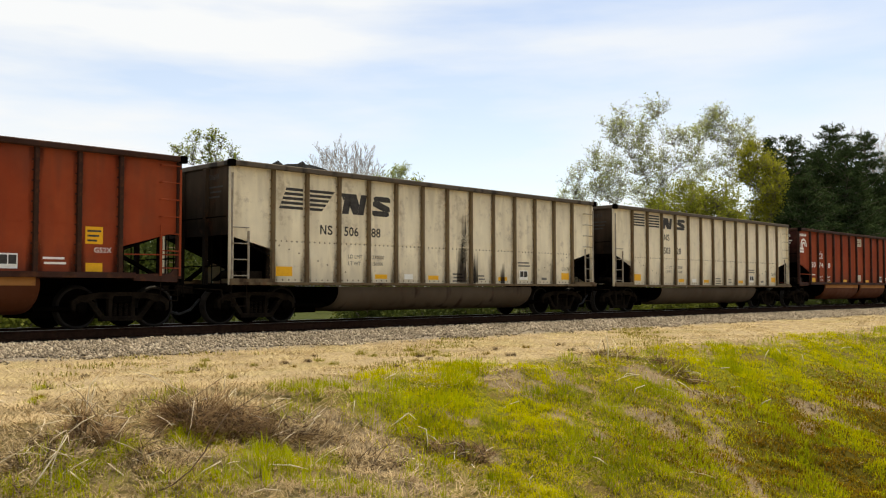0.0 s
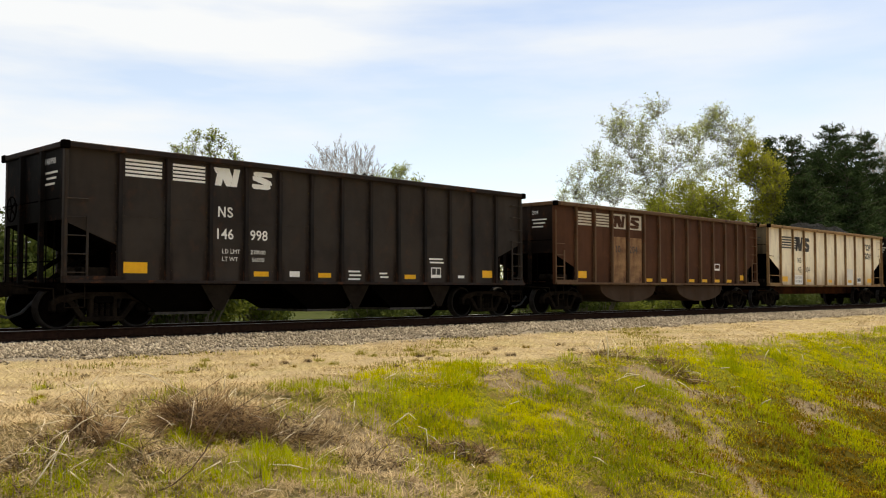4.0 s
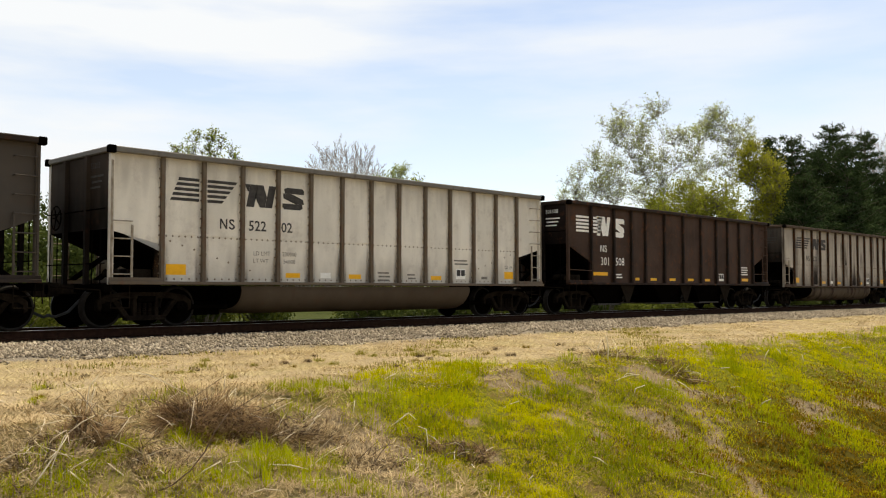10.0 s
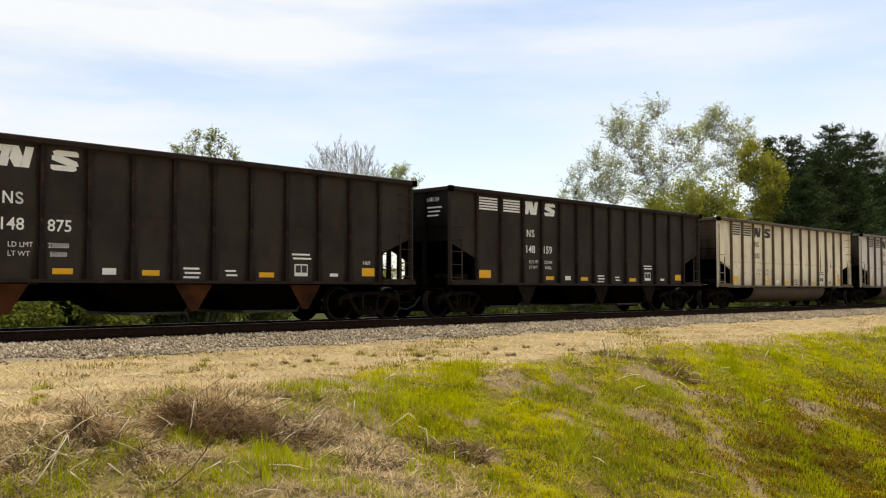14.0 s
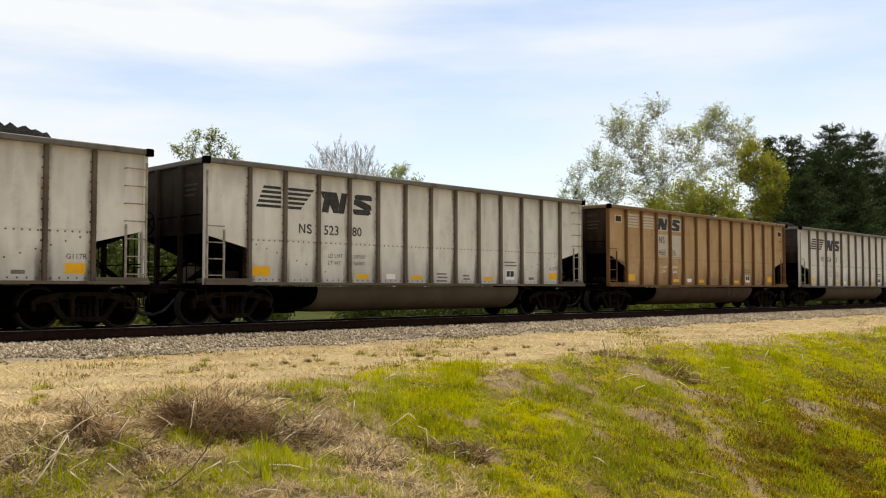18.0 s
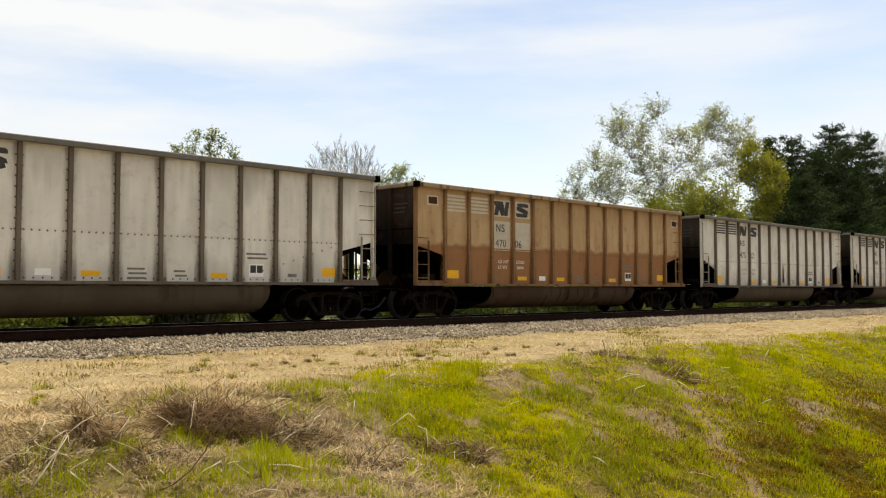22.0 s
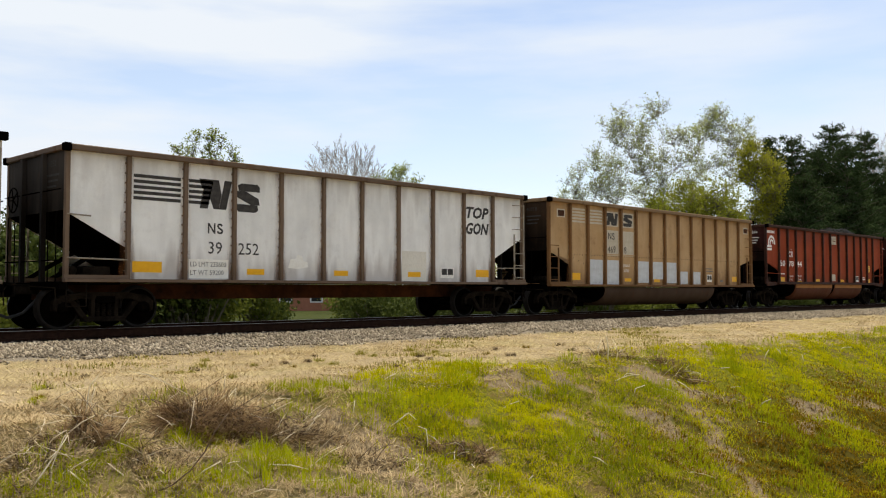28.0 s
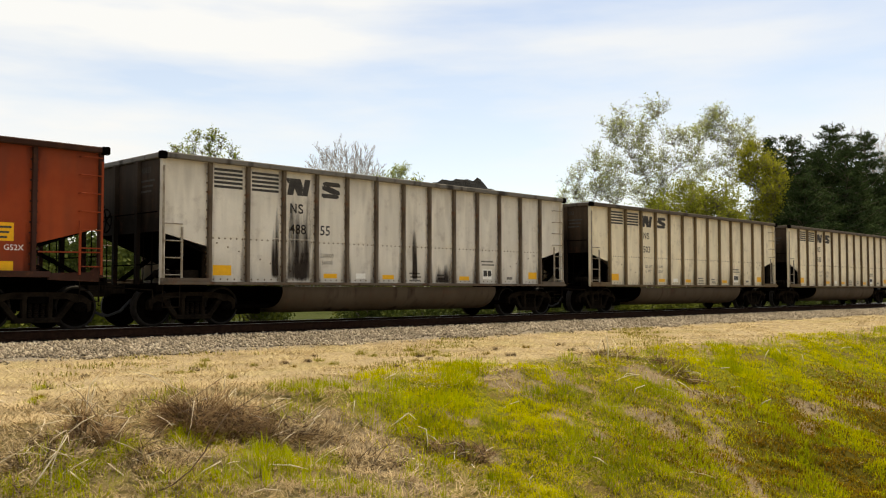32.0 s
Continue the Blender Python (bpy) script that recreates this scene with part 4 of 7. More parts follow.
M["leaf_spring"] = flecked("spring_leaf", (0.39, 0.43, 0.13), (0.47, 0.51, 0.19), (0.54, 0.57, 0.29), 0.8, 0.02, 0.6)
M["leaf_green"] = flecked("green_leaf", (0.24, 0.29, 0.05), (0.32, 0.37, 0.08), (0.40, 0.44, 0.13), 0.8, 0.02, 0.65)
M["leaf_gold"] = flecked("yellow_green_leaf", (0.29, 0.29, 0.026), (0.39, 0.38, 0.038), (0.46, 0.44, 0.065), 0.7, 0.05, 0.5)
M["leaf_lime"] = flecked("lime_leaf", (0.24, 0.26, 0.025), (0.34, 0.35, 0.04), (0.42, 0.41, 0.07), 0.7, 0.05, 0.45)
M["leaf_dark"] = flecked("shaded_leaf", (0.045, 0.062, 0.012), (0.075, 0.095, 0.018), (0.115, 0.135, 0.03), 0.7, 0.1, 0.3)
M["leaf_olive"] = flecked("olive_leaf", (0.10, 0.12, 0.016), (0.15, 0.17, 0.028), (0.21, 0.22, 0.05), 0.7, 0.05, 0.4)
M["needle"] = flecked("pine_needle", (0.030, 0.048, 0.017), (0.050, 0.074, 0.026), (0.078, 0.102, 0.038), 0.8, 0.02, 0.15)


def grow(rng, start, heading, length, radius, depth, out, tips, spread=0.55, rise=0.12, kids=(3, 5)):
    """Adds the tapered pieces of one limb and its side limbs to out, and the ends of twigs to tips."""
    pos, d = Vector(start), Vector(heading).normalized()
    steps = 4 if depth > 1 else 3
    for s in range(steps):
        d = (d + Vector((rng.gauss(0, 0.12), rng.gauss(0, 0.12), rng.gauss(rise, 0.08)))).normalized()
        nxt = pos + d * length / steps
        r0, r1 = radius * (1 - 0.6 * s / steps), radius * (1 - 0.6 * (s + 1) / steps)
        out.append((pos.copy(), nxt.copy(), r0, r1))
        pos = nxt
        if depth and s >= 1 - (depth < 3):
            for _ in range(rng.randint(*kids) // 2 + (s == steps - 1)):
                side = d.orthogonal().normalized()
                side.rotate(Matrix.Rotation(rng.uniform(0, 6.283), 3, d))
                k = (d * (1 - spread) + side * spread * rng.uniform(0.8, 1.5)).normalized()
                grow(rng, pos, k, length * rng.uniform(0.45, 0.68), r1 * 0.62, depth - 1, out, tips, spread, rise, kids)
        if depth == 0 or (depth == 1 and s == steps - 1):
            tips.append((pos.copy(), d.copy()))


def leaf_mesh(name, centres, size, rng, mat, flat=1.0, jitter=0.3, per=6, droop=1.0):
    c = np.repeat(np.array(centres), per, 0)
    n = len(c)
    c = c + rng.normal(0, jitter, (n, 3)) * np.array([1, 1, droop])
    u = rng.normal(size=(n, 3))
    u /= np.linalg.norm(u, axis=1)[:, None]
    w = np.cross(u, rng.normal(size=(n, 3)))
    w /= np.linalg.norm(w, axis=1)[:, None]
    s = (size * rng.uniform(0.55, 1.3, n))[:, None]
    v = np.stack([c - u * s, c + w * s * 0.55 * flat, c + u * s, c - w * s * 0.55 * flat], 1).reshape(-1, 3)
    f = np.arange(n * 4).reshape(n, 4)
    return arrays_mesh(name, v, f, (mat,))


def limbs_mesh(name, pieces, mat, least=0.0, sides=3):
    """Tapered open tubes for many limbs at once."""
    a = np.array([p[0][:] for p in pieces])
    b = np.array([p[1][:] for p in pieces])
    r = np.maximum(np.array([p[2:4] for p in pieces]), least * np.array([1.0, 0.8]))
    d = b - a
    d /= np.maximum(np.linalg.norm(d, axis=1), 1e-6)[:, None]
    u = np.cross(d, np.where(np.abs(d[:, 2:3]) > 0.8, np.array([[1.0, 0, 0]]), np.array([[0, 0, 1.0]])))
    u /= np.linalg.norm(u, axis=1)[:, None]
    w = np.cross(d, u)
    rings = []
    for c, k in ((a, 0), (b, 1)):
        for i in range(sides):
            t = i * 2 * math.pi / sides
            rings.append(c + (u * math.cos(t) + w * math.sin(t)) * r[:, k:k + 1])
    v = np.stack(rings, 1).reshape(-1, 3)
    quad = np.array([[i, (i + 1) % sides, sides + (i + 1) % sides, sides + i] for i in range(sides)])
    f = ((np.arange(len(pieces)) * 2 * sides)[:, None, None] + quad[None]).reshape(-1, 4)
    return arrays_mesh(name, v, f, (mat,), True)


def spot(px, reach):
    """A place on the ground at that distance, by its bearing (in steps across the view)."""
    a = YAW + math.atan((px - 784) / 1610)
    return reach * math.sin(a), reach * math.cos(a)


def broadleaf(name, label, px, reach, h, seed, leaf, leaf_size, per, trunk=0.2, fork=0.3, depth=4, spread=0.55, bark="bark", lean=(0, 0), jitter=0.35, twig=0.012, kids=(3, 5)):
    rng = random.Random(seed)
    x, y = spot(px, reach)
    z0 = float(ground_z(np.array(x), np.array(y)))
    out, tips = [], []
    base = Vector((0, 0, -0.1))
    top = Vector((lean[0] * h * fork, lean[1] * h * fork, h * fork))
    out.append((base, top * 0.5, trunk * 1.25, trunk))
    out.append((top * 0.5, top, trunk, trunk * 0.85))
    grow(rng, top, (lean[0], lean[1], 1), h * 0.42, trunk * 0.8, depth, out, tips, spread, 0.12, kids)
    for k in range(3):
        a = rng.uniform(0, 6.283)
        grow(rng, top * rng.uniform(0.8, 1.0), (math.cos(a) * 0.8 + lean[0], math.sin(a) * 0.8 + lean[1], 0.75), h * 0.33, trunk * 0.6, depth - 1, out, tips, spread, 0.12, kids)
    zmax = max(p[1].z for p in out)
    k = h / zmax
    out = [(a * k, b * k, r0, r1) for a, b, r0, r1 in out]
    ob = new(name)
    ob.location = (x, y, z0)
    part("trunk", limbs_mesh("trunk", [p for p in out if p[2] > trunk * 0.22], M[bark], 0.0, 8), None, ob)
    part("branching", limbs_mesh("branching", [p for p in out if p[2] <= trunk * 0.22], M[bark], twig), None, ob)
    if per:
        part("crown", leaf_mesh("crown", [(p * k)[:] for p, _ in tips], leaf_size, np.random.default_rng(seed), M[leaf], 1.0, jitter, per), None, ob)
    return tagged(ob, label, "tree", "trees behind the track")


def pine(px, reach, h, seed, wide):
    rng = random.Random(seed)
    x, y = spot(px, reach)
    ob = new("pine_tree")
    ob.location = (x, y, float(ground_z(np.array(x), np.array(y))))
    pieces, clumps = [(Vector((0, 0, -0.1)), Vector((0.1, 0, h * 0.55)), 0.3, 0.18), (Vector((0.1, 0, h * 0.55)), Vector((0, 0, h)), 0.18, 0.02)], []
    z = h * 0.12
    while z < h * 0.97:
        f = 1 - z / h
        start = rng.uniform(0, 6.283)
        for k in range(8):
            a = start + k * 0.785 + rng.uniform(-0.35, 0.35)
            l = wide * (f ** 0.75) * rng.uniform(0.35, 1.25) + 0.35
            end = Vector((math.cos(a) * l, math.sin(a) * l, z + l * rng.uniform(-0.05, 0.45) + 0.5 * (1 - f)))
            pieces.append((Vector((0, 0, z)), end, 0.05, 0.012))
            for s in range(int(4 + l * 7)):
                t = rng.uniform(0.2, 1.06)
                w = 0.22 * l * (1.1 - t)
                clumps.append((end.x * t + rng.gauss(0, 0.10 + w), end.y * t + rng.gauss(0, 0.10 + w), z + (end.z - z) * t + rng.gauss(0.03, 0.06)))
        z += h * rng.uniform(0.03, 0.05)
    part("trunk", limbs_mesh("trunk", pieces, M["bark"], 0.01, 5), None, ob)
    part("crown", leaf_mesh("crown", clumps, 0.21, np.random.default_rng(seed), M["needle"], 0.40, 0.16, 5, 0.55), None, ob)
    return tagged(ob, "dark green pine with ragged layered branches behind the track", "pine tree", "trees behind the track")


def bush(px, reach, w, h, seed, leaf, label, size=0.085):
    rng = np.random.default_rng(seed)
    x, y = spot(px, reach)
    ob = new("bush")
    ob.location = (x, y, float(ground_z(np.array(x), np.array(y))))
    lumps = [(rng.uniform(-w, w) * 0.7, rng.uniform(-w, w) * 0.45, h * rng.uniform(0.25, 0.8), w * rng.uniform(0.25, 0.45)) for _ in range(9)]
    c = []
    for lx, ly, lz, lr in lumps:
        k = rng.normal(size=(70, 3))
        k /= np.linalg.norm(k, axis=1)[:, None]
        c.append(np.array([lx, ly, lz]) + k * lr * rng.uniform(0.55, 1.1, (70, 1)) * np.array([1, 1, h / (w * 1.6)]))
    c = np.concatenate(c)
    c[:, 2] = np.abs(c[:, 2])
    bm = bmesh.new()
    for lx, ly, lz, lr in lumps:
        rod(bm, (lx * 0.2, ly * 0.2, -0.05), (lx, ly, lz), 0.05, 0.015, 5)
    part("woody_base", bm, M["bark"], ob)
    part("foliage", leaf_mesh("foliage", c, size * 1.12, rng, M[leaf], 1.0, 0.16, 4), None, ob)
    return tagged(ob, label, "bush", "bushes behind the track")


def lobed(name, label, px, reach, fork, lobes, seed, leaf, size, per, twigs, bark="bark", trunk=0.2, twig=0.012, jitter=0.14, lean=0.0, cluster=0.4, scatter=1.0):
    """A tree whose limbs each carry one airy clump of twigs and leaves: lobes are (across, up, radius) in metres."""
    rng = random.Random(seed)
    x, y = spot(px, reach)
    a = YAW + math.atan((px - 784) / 1610)
    across, away = Vector((math.cos(a), -math.sin(a), 0)), Vector((math.sin(a), math.cos(a), 0))
    wood, tips = [], []
    crotch = across * lean + Vector((0, 0, fork))
    wood += [(Vector((0, 0, -0.1)), crotch * 0.5, trunk * 1.3, trunk * 1.05), (crotch * 0.5, crotch, trunk * 1.05, trunk * 0.9)]
    joints = [(crotch, trunk * 0.8)]
    more = [(r + rng.uniform(-1.3, 1.3) * q * scatter, u + rng.uniform(-1.3, 0.9) * q * scatter, q * rng.uniform(0.45, 0.8)) for r, u, q in lobes for _ in range(3)]
    for r, u, radius in sorted(list(lobes) + more, key=lambda q: q[1]):
        mid = across * r + away * rng.uniform(-1.2, 1.2) * radius + Vector((0, 0, u - radius * 0.45))
        root, thick = min((q for q in joints if q[0].z < mid.z - 0.2 or q[0] is crotch), key=lambda q: (q[0] - mid).length + 0.5 * abs(q[0].x - mid.x))
        pos, steps = root.copy(), 5
        for k in range(steps):
            f = (k + 1) / steps
            nxt = root.lerp(mid, f) + Vector((rng.gauss(0, 0.10), rng.gauss(0, 0.10), 0.22 * math.sin(f * math.pi) * (mid - root).length * 0.3)) * (1 if k < steps - 1 else 0)
            r1 = thick * (0.72 - 0.34 * f)
            wood.append((pos.copy(), nxt.copy(), max(thick * (0.72 - 0.34 * (f - 1 / steps)), 0.02), max(r1, 0.018)))
            if 1 <= k < steps - 1:
                joints.append((nxt.copy(), max(r1, 0.03)))
            pos = nxt
        joints.append((mid, max(thick * 0.4, 0.025)))
        for k in range(int(twigs * radius)):
            d = Vector((rng.gauss(0, 1), rng.gauss(0, 1), rng.gauss(0.5, 0.8))).normalized()
            start = mid.lerp(root, rng.uniform(0, 0.35))
            end = start + d * radius * rng.uniform(0.4, 1.35) + Vector((0, 0, radius * 0.25))
            bend = start.lerp(end, 0.5) + Vector((rng.gauss(0, 0.1), rng.gauss(0, 0.1), rng.gauss(-0.05, 0.1))) * radius
            wood += [(start, bend, 0.02, 0.014), (bend, end, 0.014, 0.008)]
            for q in range(4):
                t = rng.uniform(0.25, 1.0)
                base = bend.lerp(end, t)
                side = base + Vector((rng.gauss(0, 1), rng.gauss(0, 1), rng.gauss(0.5, 0.7))) * radius * 0.2
                wood.append((base, side, 0.010, 0.006))
                if rng.random() < cluster:
                    tips.append(side)
            tips.append(end)
    ob = new(name)
    ob.location = (x, y, float(ground_z(np.array(x), np.array(y))))
    part("trunk", limbs_mesh("trunk", [p for p in wood if p[2] > 0.03], M[bark], 0.0, 8), None, ob)
    part("branching", limbs_mesh("branching", [p for p in wood if p[2] <= 0.03], M[bark], twig), None, ob)
    if per:
        part("crown", leaf_mesh("crown", [p[:] for p in tips], size, np.random.default_rng(seed), M[leaf], 1.0, jitter, per), None, ob)
    return tagged(ob, label, "tree", "trees behind the track")


def vase_tree(px, reach, h, wide, seed, label):
    """A leafless tree: many upswept limbs fanning out into a round head of fine twigs."""
    rng = random.Random(seed)
    x, y = spot(px, reach)
    wood = [(Vector((0, 0, -0.1)), Vector((0, 0, h * 0.35)), 0.28, 0.22)]

    def shoot(pos, d, length, radius, depth):
        for k in range(4):
            d = (d + Vector((rng.gauss(0, 0.07), rng.gauss(0, 0.07), 0.05))).normalized()
            nxt = pos + d * length / 4
            wood.append((pos.copy(), nxt.copy(), radius * (1 - 0.15 * k), radius * (0.85 - 0.15 * k)))
            pos = nxt
            if depth and k:
                for _ in range(2):
                    side = Vector((rng.gauss(0, 1), rng.gauss(0, 1), rng.gauss(0.2, 0.5))).normalized()
                    shoot(pos, (d * 0.80 + side * 0.45).normalized(), length * rng.uniform(0.26, 0.46), radius * 0.5, depth - 1)

    for k in range(24):
        a, o = k * 2.4 + rng.uniform(-0.3, 0.3), math.sqrt((k + 0.5) / 24)
        top = Vector((math.cos(a) * wide * o, math.sin(a) * wide * o, h * (0.90 - 0.24 * o * o)))
        foot = Vector((0, 0, h * rng.uniform(0.28, 0.36)))
        shoot(foot, (top - foot).normalized(), (top - foot).length * 0.80, 0.042, 3)
    ob = new("bare_tree")
    ob.location = (x, y, float(ground_z(np.array(x), np.array(y))))
    part("trunk", limbs_mesh("trunk", [p for p in wood if p[2] > 0.045], M["twig"], 0.0, 6), None, ob)
    part("branching", limbs_mesh("branching", [p for p in wood if p[2] <= 0.045], M["twig"], 0.015), None, ob)
    return tagged(ob, label, "tree", "trees behind the track")


lobed("leafy_tree", "slim tree in fresh green leaf behind the track", 368, 62, 7.0, ((-0.8, 11.8, 0.5), (0.1, 12.0, 0.6), (0.7, 11.8, 0.5), (-1.0, 11.0, 0.6), (0.0, 11.1, 0.7), (-2.1, 11.2, 0.4), (-1.4, 10.7, 0.5), (1.4, 10.9, 0.45), (1.8, 10.5, 0.4), (0.5, 10.5, 0.5), (-0.5, 9.8, 0.8), (0.9, 9.8, 0.7)), 57, "leaf_green", 0.078, 3, 15, trunk=0.14, jitter=0.11)
vase_tree(614, 95, 17.6, 4.6, 42, "bare grey tree with fine upswept twigs")
lobed("leafy_tree", "small tree in bright green leaf behind the track", 705, 74, 7.0, ((0.4, 11.5, 0.6), (0.1, 10.9, 0.7), (1.4, 10.6, 0.5), (-1.4, 10.8, 0.7), (-0.7, 10.4, 0.7), (0.7, 10.0, 0.8)), 43, "leaf_green", 0.085, 4, 15, trunk=0.14, jitter=0.16)
lobed("sycamore_tree", "tall pale-barked tree in thin spring leaf", 1205, 84, 8.2, ((-1.7, 18.0, 1.5), (-5.1, 17.1, 1.4), (-5.8, 16.2, 1.1), (-3.2, 15.9, 1.5), (-1.0, 15.5, 1.4), (0.6, 15.5, 0.9), (-4.3, 14.4, 1.6), (-1.8, 13.6, 1.5), (-3.2, 12.7, 1.4), (0.1, 13.3, 1.4), (-1.6, 11.2, 1.5), (1.0, 11.6, 1.3)), 44, "leaf_spring", 0.082, 4, 18, "pale_bark", 0.24, 0.013, 0.19, -0.5)
lobed("sycamore_tree", "spreading pale-barked tree in thin spring leaf", 1100, 92, 7.0, ((-2.7, 14.4, 1.4), (-4.0, 13.4, 1.1), (-1.1, 14.6, 1.4), (0.2, 13.0, 1.7), (-2.4, 12.0, 1.6), (-4.5, 11.8, 1.1), (2.2, 11.4, 1.6), (-5.6, 11.2, 0.7), (-0.3, 11.1, 1.7)), 46, "leaf_spring", 0.082, 4, 18, "pale_bark", 0.22, 0.013, 0.19)
lobed("sycamore_tree", "tall pale-barked tree in thin spring leaf", 1262, 90, 8.5, ((0.4, 18.6, 1.2), (1.6, 17.8, 1.4), (3.0, 17.2, 0.9), (0.1, 16.8, 1.4), (1.6, 16.0, 1.5), (-1.1, 16.4, 1.0), (0.6, 14.5, 1.4), (2.0, 13.7, 1.2), (-0.9, 13.5, 1.2)), 45, "leaf_spring", 0.082, 4, 18, "pale_bark", 0.24, 0.013, 0.19)
lobed("leafy_tree", "yellow-green leafy tree below the pines", 1345, 86, 5.0, ((-0.3, 14.7, 0.9), (-1.0, 14.0, 0.8), (0.2, 13.2, 1.1), (-0.5, 12.0, 1.2), (1.2, 12.2, 1.1), (1.8, 11.2, 0.8), (0.4, 10.6, 1.2), (1.4, 10.0, 0.9), (-0.3, 9.1, 1.2), (-1.2, 12.3, 0.8), (1.0, 8.7, 1.1)), 47, "leaf_gold", 0.09, 6, 20, trunk=0.2, jitter=0.20, cluster=0.7, scatter=0.55)
lobed("leafy_tree", "bright yellow-green young tree behind the track", 1240, 80, 4.0, ((-0.7, 9.3, 1.5), (1.3, 9.4, 1.8), (-2.5, 8.9, 1.3), (2.4, 8.7, 1.3), (-1.6, 8.4, 1.4), (0.4, 8.0, 1.6), (-3.2, 7.8, 1.3)), 48, "leaf_lime", 0.11, 7, 20, trunk=0.16, jitter=0.22, cluster=0.8)
broadleaf("bare_tree", "bare twiggy tree beyond the pines", 1556, 118, 22.0, 49, "leaf_spring", 0.1, 0, 0.22, 0.3, 4, 0.5, "twig", twig=0.018)
for row in ((1405, 94, 17.3, 61, 4.6), (1478, 98, 19.4, 62, 5.2), (1365, 96, 17.6, 63, 4.0), (1535, 108, 19.8, 64, 5.6), (1440, 104, 17.6, 65, 5.0), (1605, 116, 19.8, 66, 5.4),
            (1425, 88, 12.5, 67, 4.6), (1398, 100, 15.0, 71, 5.0), (1500, 94, 16.0, 72, 5.0), (1455, 96, 15.5, 73, 4.6), (1590, 112, 17.0, 74, 5.4), (1515, 100, 14.0, 68, 5.0), (1470, 92, 11.0, 69, 4.6), (1565, 108, 14.5, 70, 5.2)):
    pine(row[0], row[1], row[2] * 0.95, row[3], row[4])
k = 0
for px in range(-220, 440, 40):
    k += 1
    bush(px, 46 + 7 * math.sin(px), 2.9, 5.0 + 1.2 * math.sin(px * 1.7), 100 + k, ("leaf_dark", "leaf_olive", "leaf_dark")[k % 3], "green spring bushes behind the track")
for px in range(-230, 400, 45):
    k += 1
    bush(px, 37 + 3 * math.sin(px * 2.1), 2.4, 4.0 + 1.2 * math.sin(px * 0.7), 400 + k, "leaf_dark", "dark tangled thicket close behind the track", 0.11)
for px in range(560, 1250, 60):
    k += 1
    bush(px, 74 + 9 * math.sin(px), 3.2, 4.6 + 1.0 * math.sin(px * 1.7), 100 + k, ("leaf_green", "leaf_dark", "leaf_gold")[k % 3], "low green bushes behind the track")

for i in range(60):
    hx = 8.0 + i * 1.35
    hy = 33 + 4 * math.sin(i * 2.3)
    px = 784 + 1610 * math.tan(math.atan2(hx, hy) - YAW)
    if not 470 < px < 590:
        bush(px, math.hypot(hx, hy), 1.9, 1.9 + 0.7 * math.sin(i * 1.9), 300 + i, ("leaf_dark", "leaf_dark", "leaf_olive")[i % 3], "low tangled bushes close behind the track")

# ---------------------------------------------------------------- house beyond the bushes
def build_house():
    x, y = spot(505, 76)
    house = new("house")
    house.location, house.rotation_euler = (x, y, -0.9), (0, 0, -YAW + 0.25)
    brick = plain("red_brick", (0.30, 0.12, 0.07), (0.40, 0.17, 0.10), 9.0, 0.9)
    siding = plain("cream_siding", (0.52, 0.46, 0.37), (0.44, 0.38, 0.30), 3.0, 0.8)
    white = plain("white_trim", (0.75, 0.75, 0.73), (0.66, 0.66, 0.64), 3.0, 0.7)
    slate = plain("grey_shingle", (0.13, 0.125, 0.12), (0.19, 0.18, 0.17), 6.0, 0.9)
    glass = plain("dark_window_glass", (0.02, 0.022, 0.025), (0.03, 0.03, 0.035), 2.0, 0.1, 0, 0)
    w, d = 4.0, 3.2
    for n, (x0, x1, y0, y1) in enumerate(((-w, w, -d, -d + 0.2), (-w, w, d - 0.2, d), (-w, -w + 0.2, -d + 0.2, d - 0.2), (w - 0.2, w, -d + 0.2, d - 0.2))):
        bm = bmesh.new()
        box(bm, x0, x1, y0, y1, 0, 1.6)
        part("brick_wall", bm, brick, house)
        bm = bmesh.new()
        box(bm, x0, x1, y0, y1, 1.6, 2.9)
        part("upper_wall", bm, siding, house)
    for s in (-1, 1):
        bm = bmesh.new()
        prism(bm, [(-2.2, 2.9), (2.2, 2.9), (0, 5.0)], s * (d - 0.01), s * (d - 0.2))
        part("gable", bm, siding, house)
        bm = bmesh.new()
        prism(bm, [(s * (w + 0.3), 2.75), (s * 0.0, 5.25), (s * 0.0, 5.4), (s * (w + 0.4), 2.9)], -d - 0.35, d + 0.35)
        part("roof", bm, slate, house)
    for cx in (-2.6, -0.2, 2.2):
        bm = bmesh.new()
        box(bm, cx - 0.5, cx + 0.5, -d - 0.04, -d + 0.02, 0.7, 2.1)
        f = part("window", bm, white, house, "white-framed window")
        bm = bmesh.new()
        box(bm, cx - 0.4, cx + 0.4, -d - 0.055, -d - 0.03, 0.8, 2.0)
        part("pane", bm, glass, f)
    bm = bmesh.new()
    box(bm, 0.9, 1.3, -0.3, 0.3, 4.6, 6.0)
    part("chimney", bm, brick, house)
    tagged(house, "small brick and cream-sided house behind the track", "house")


build_house()


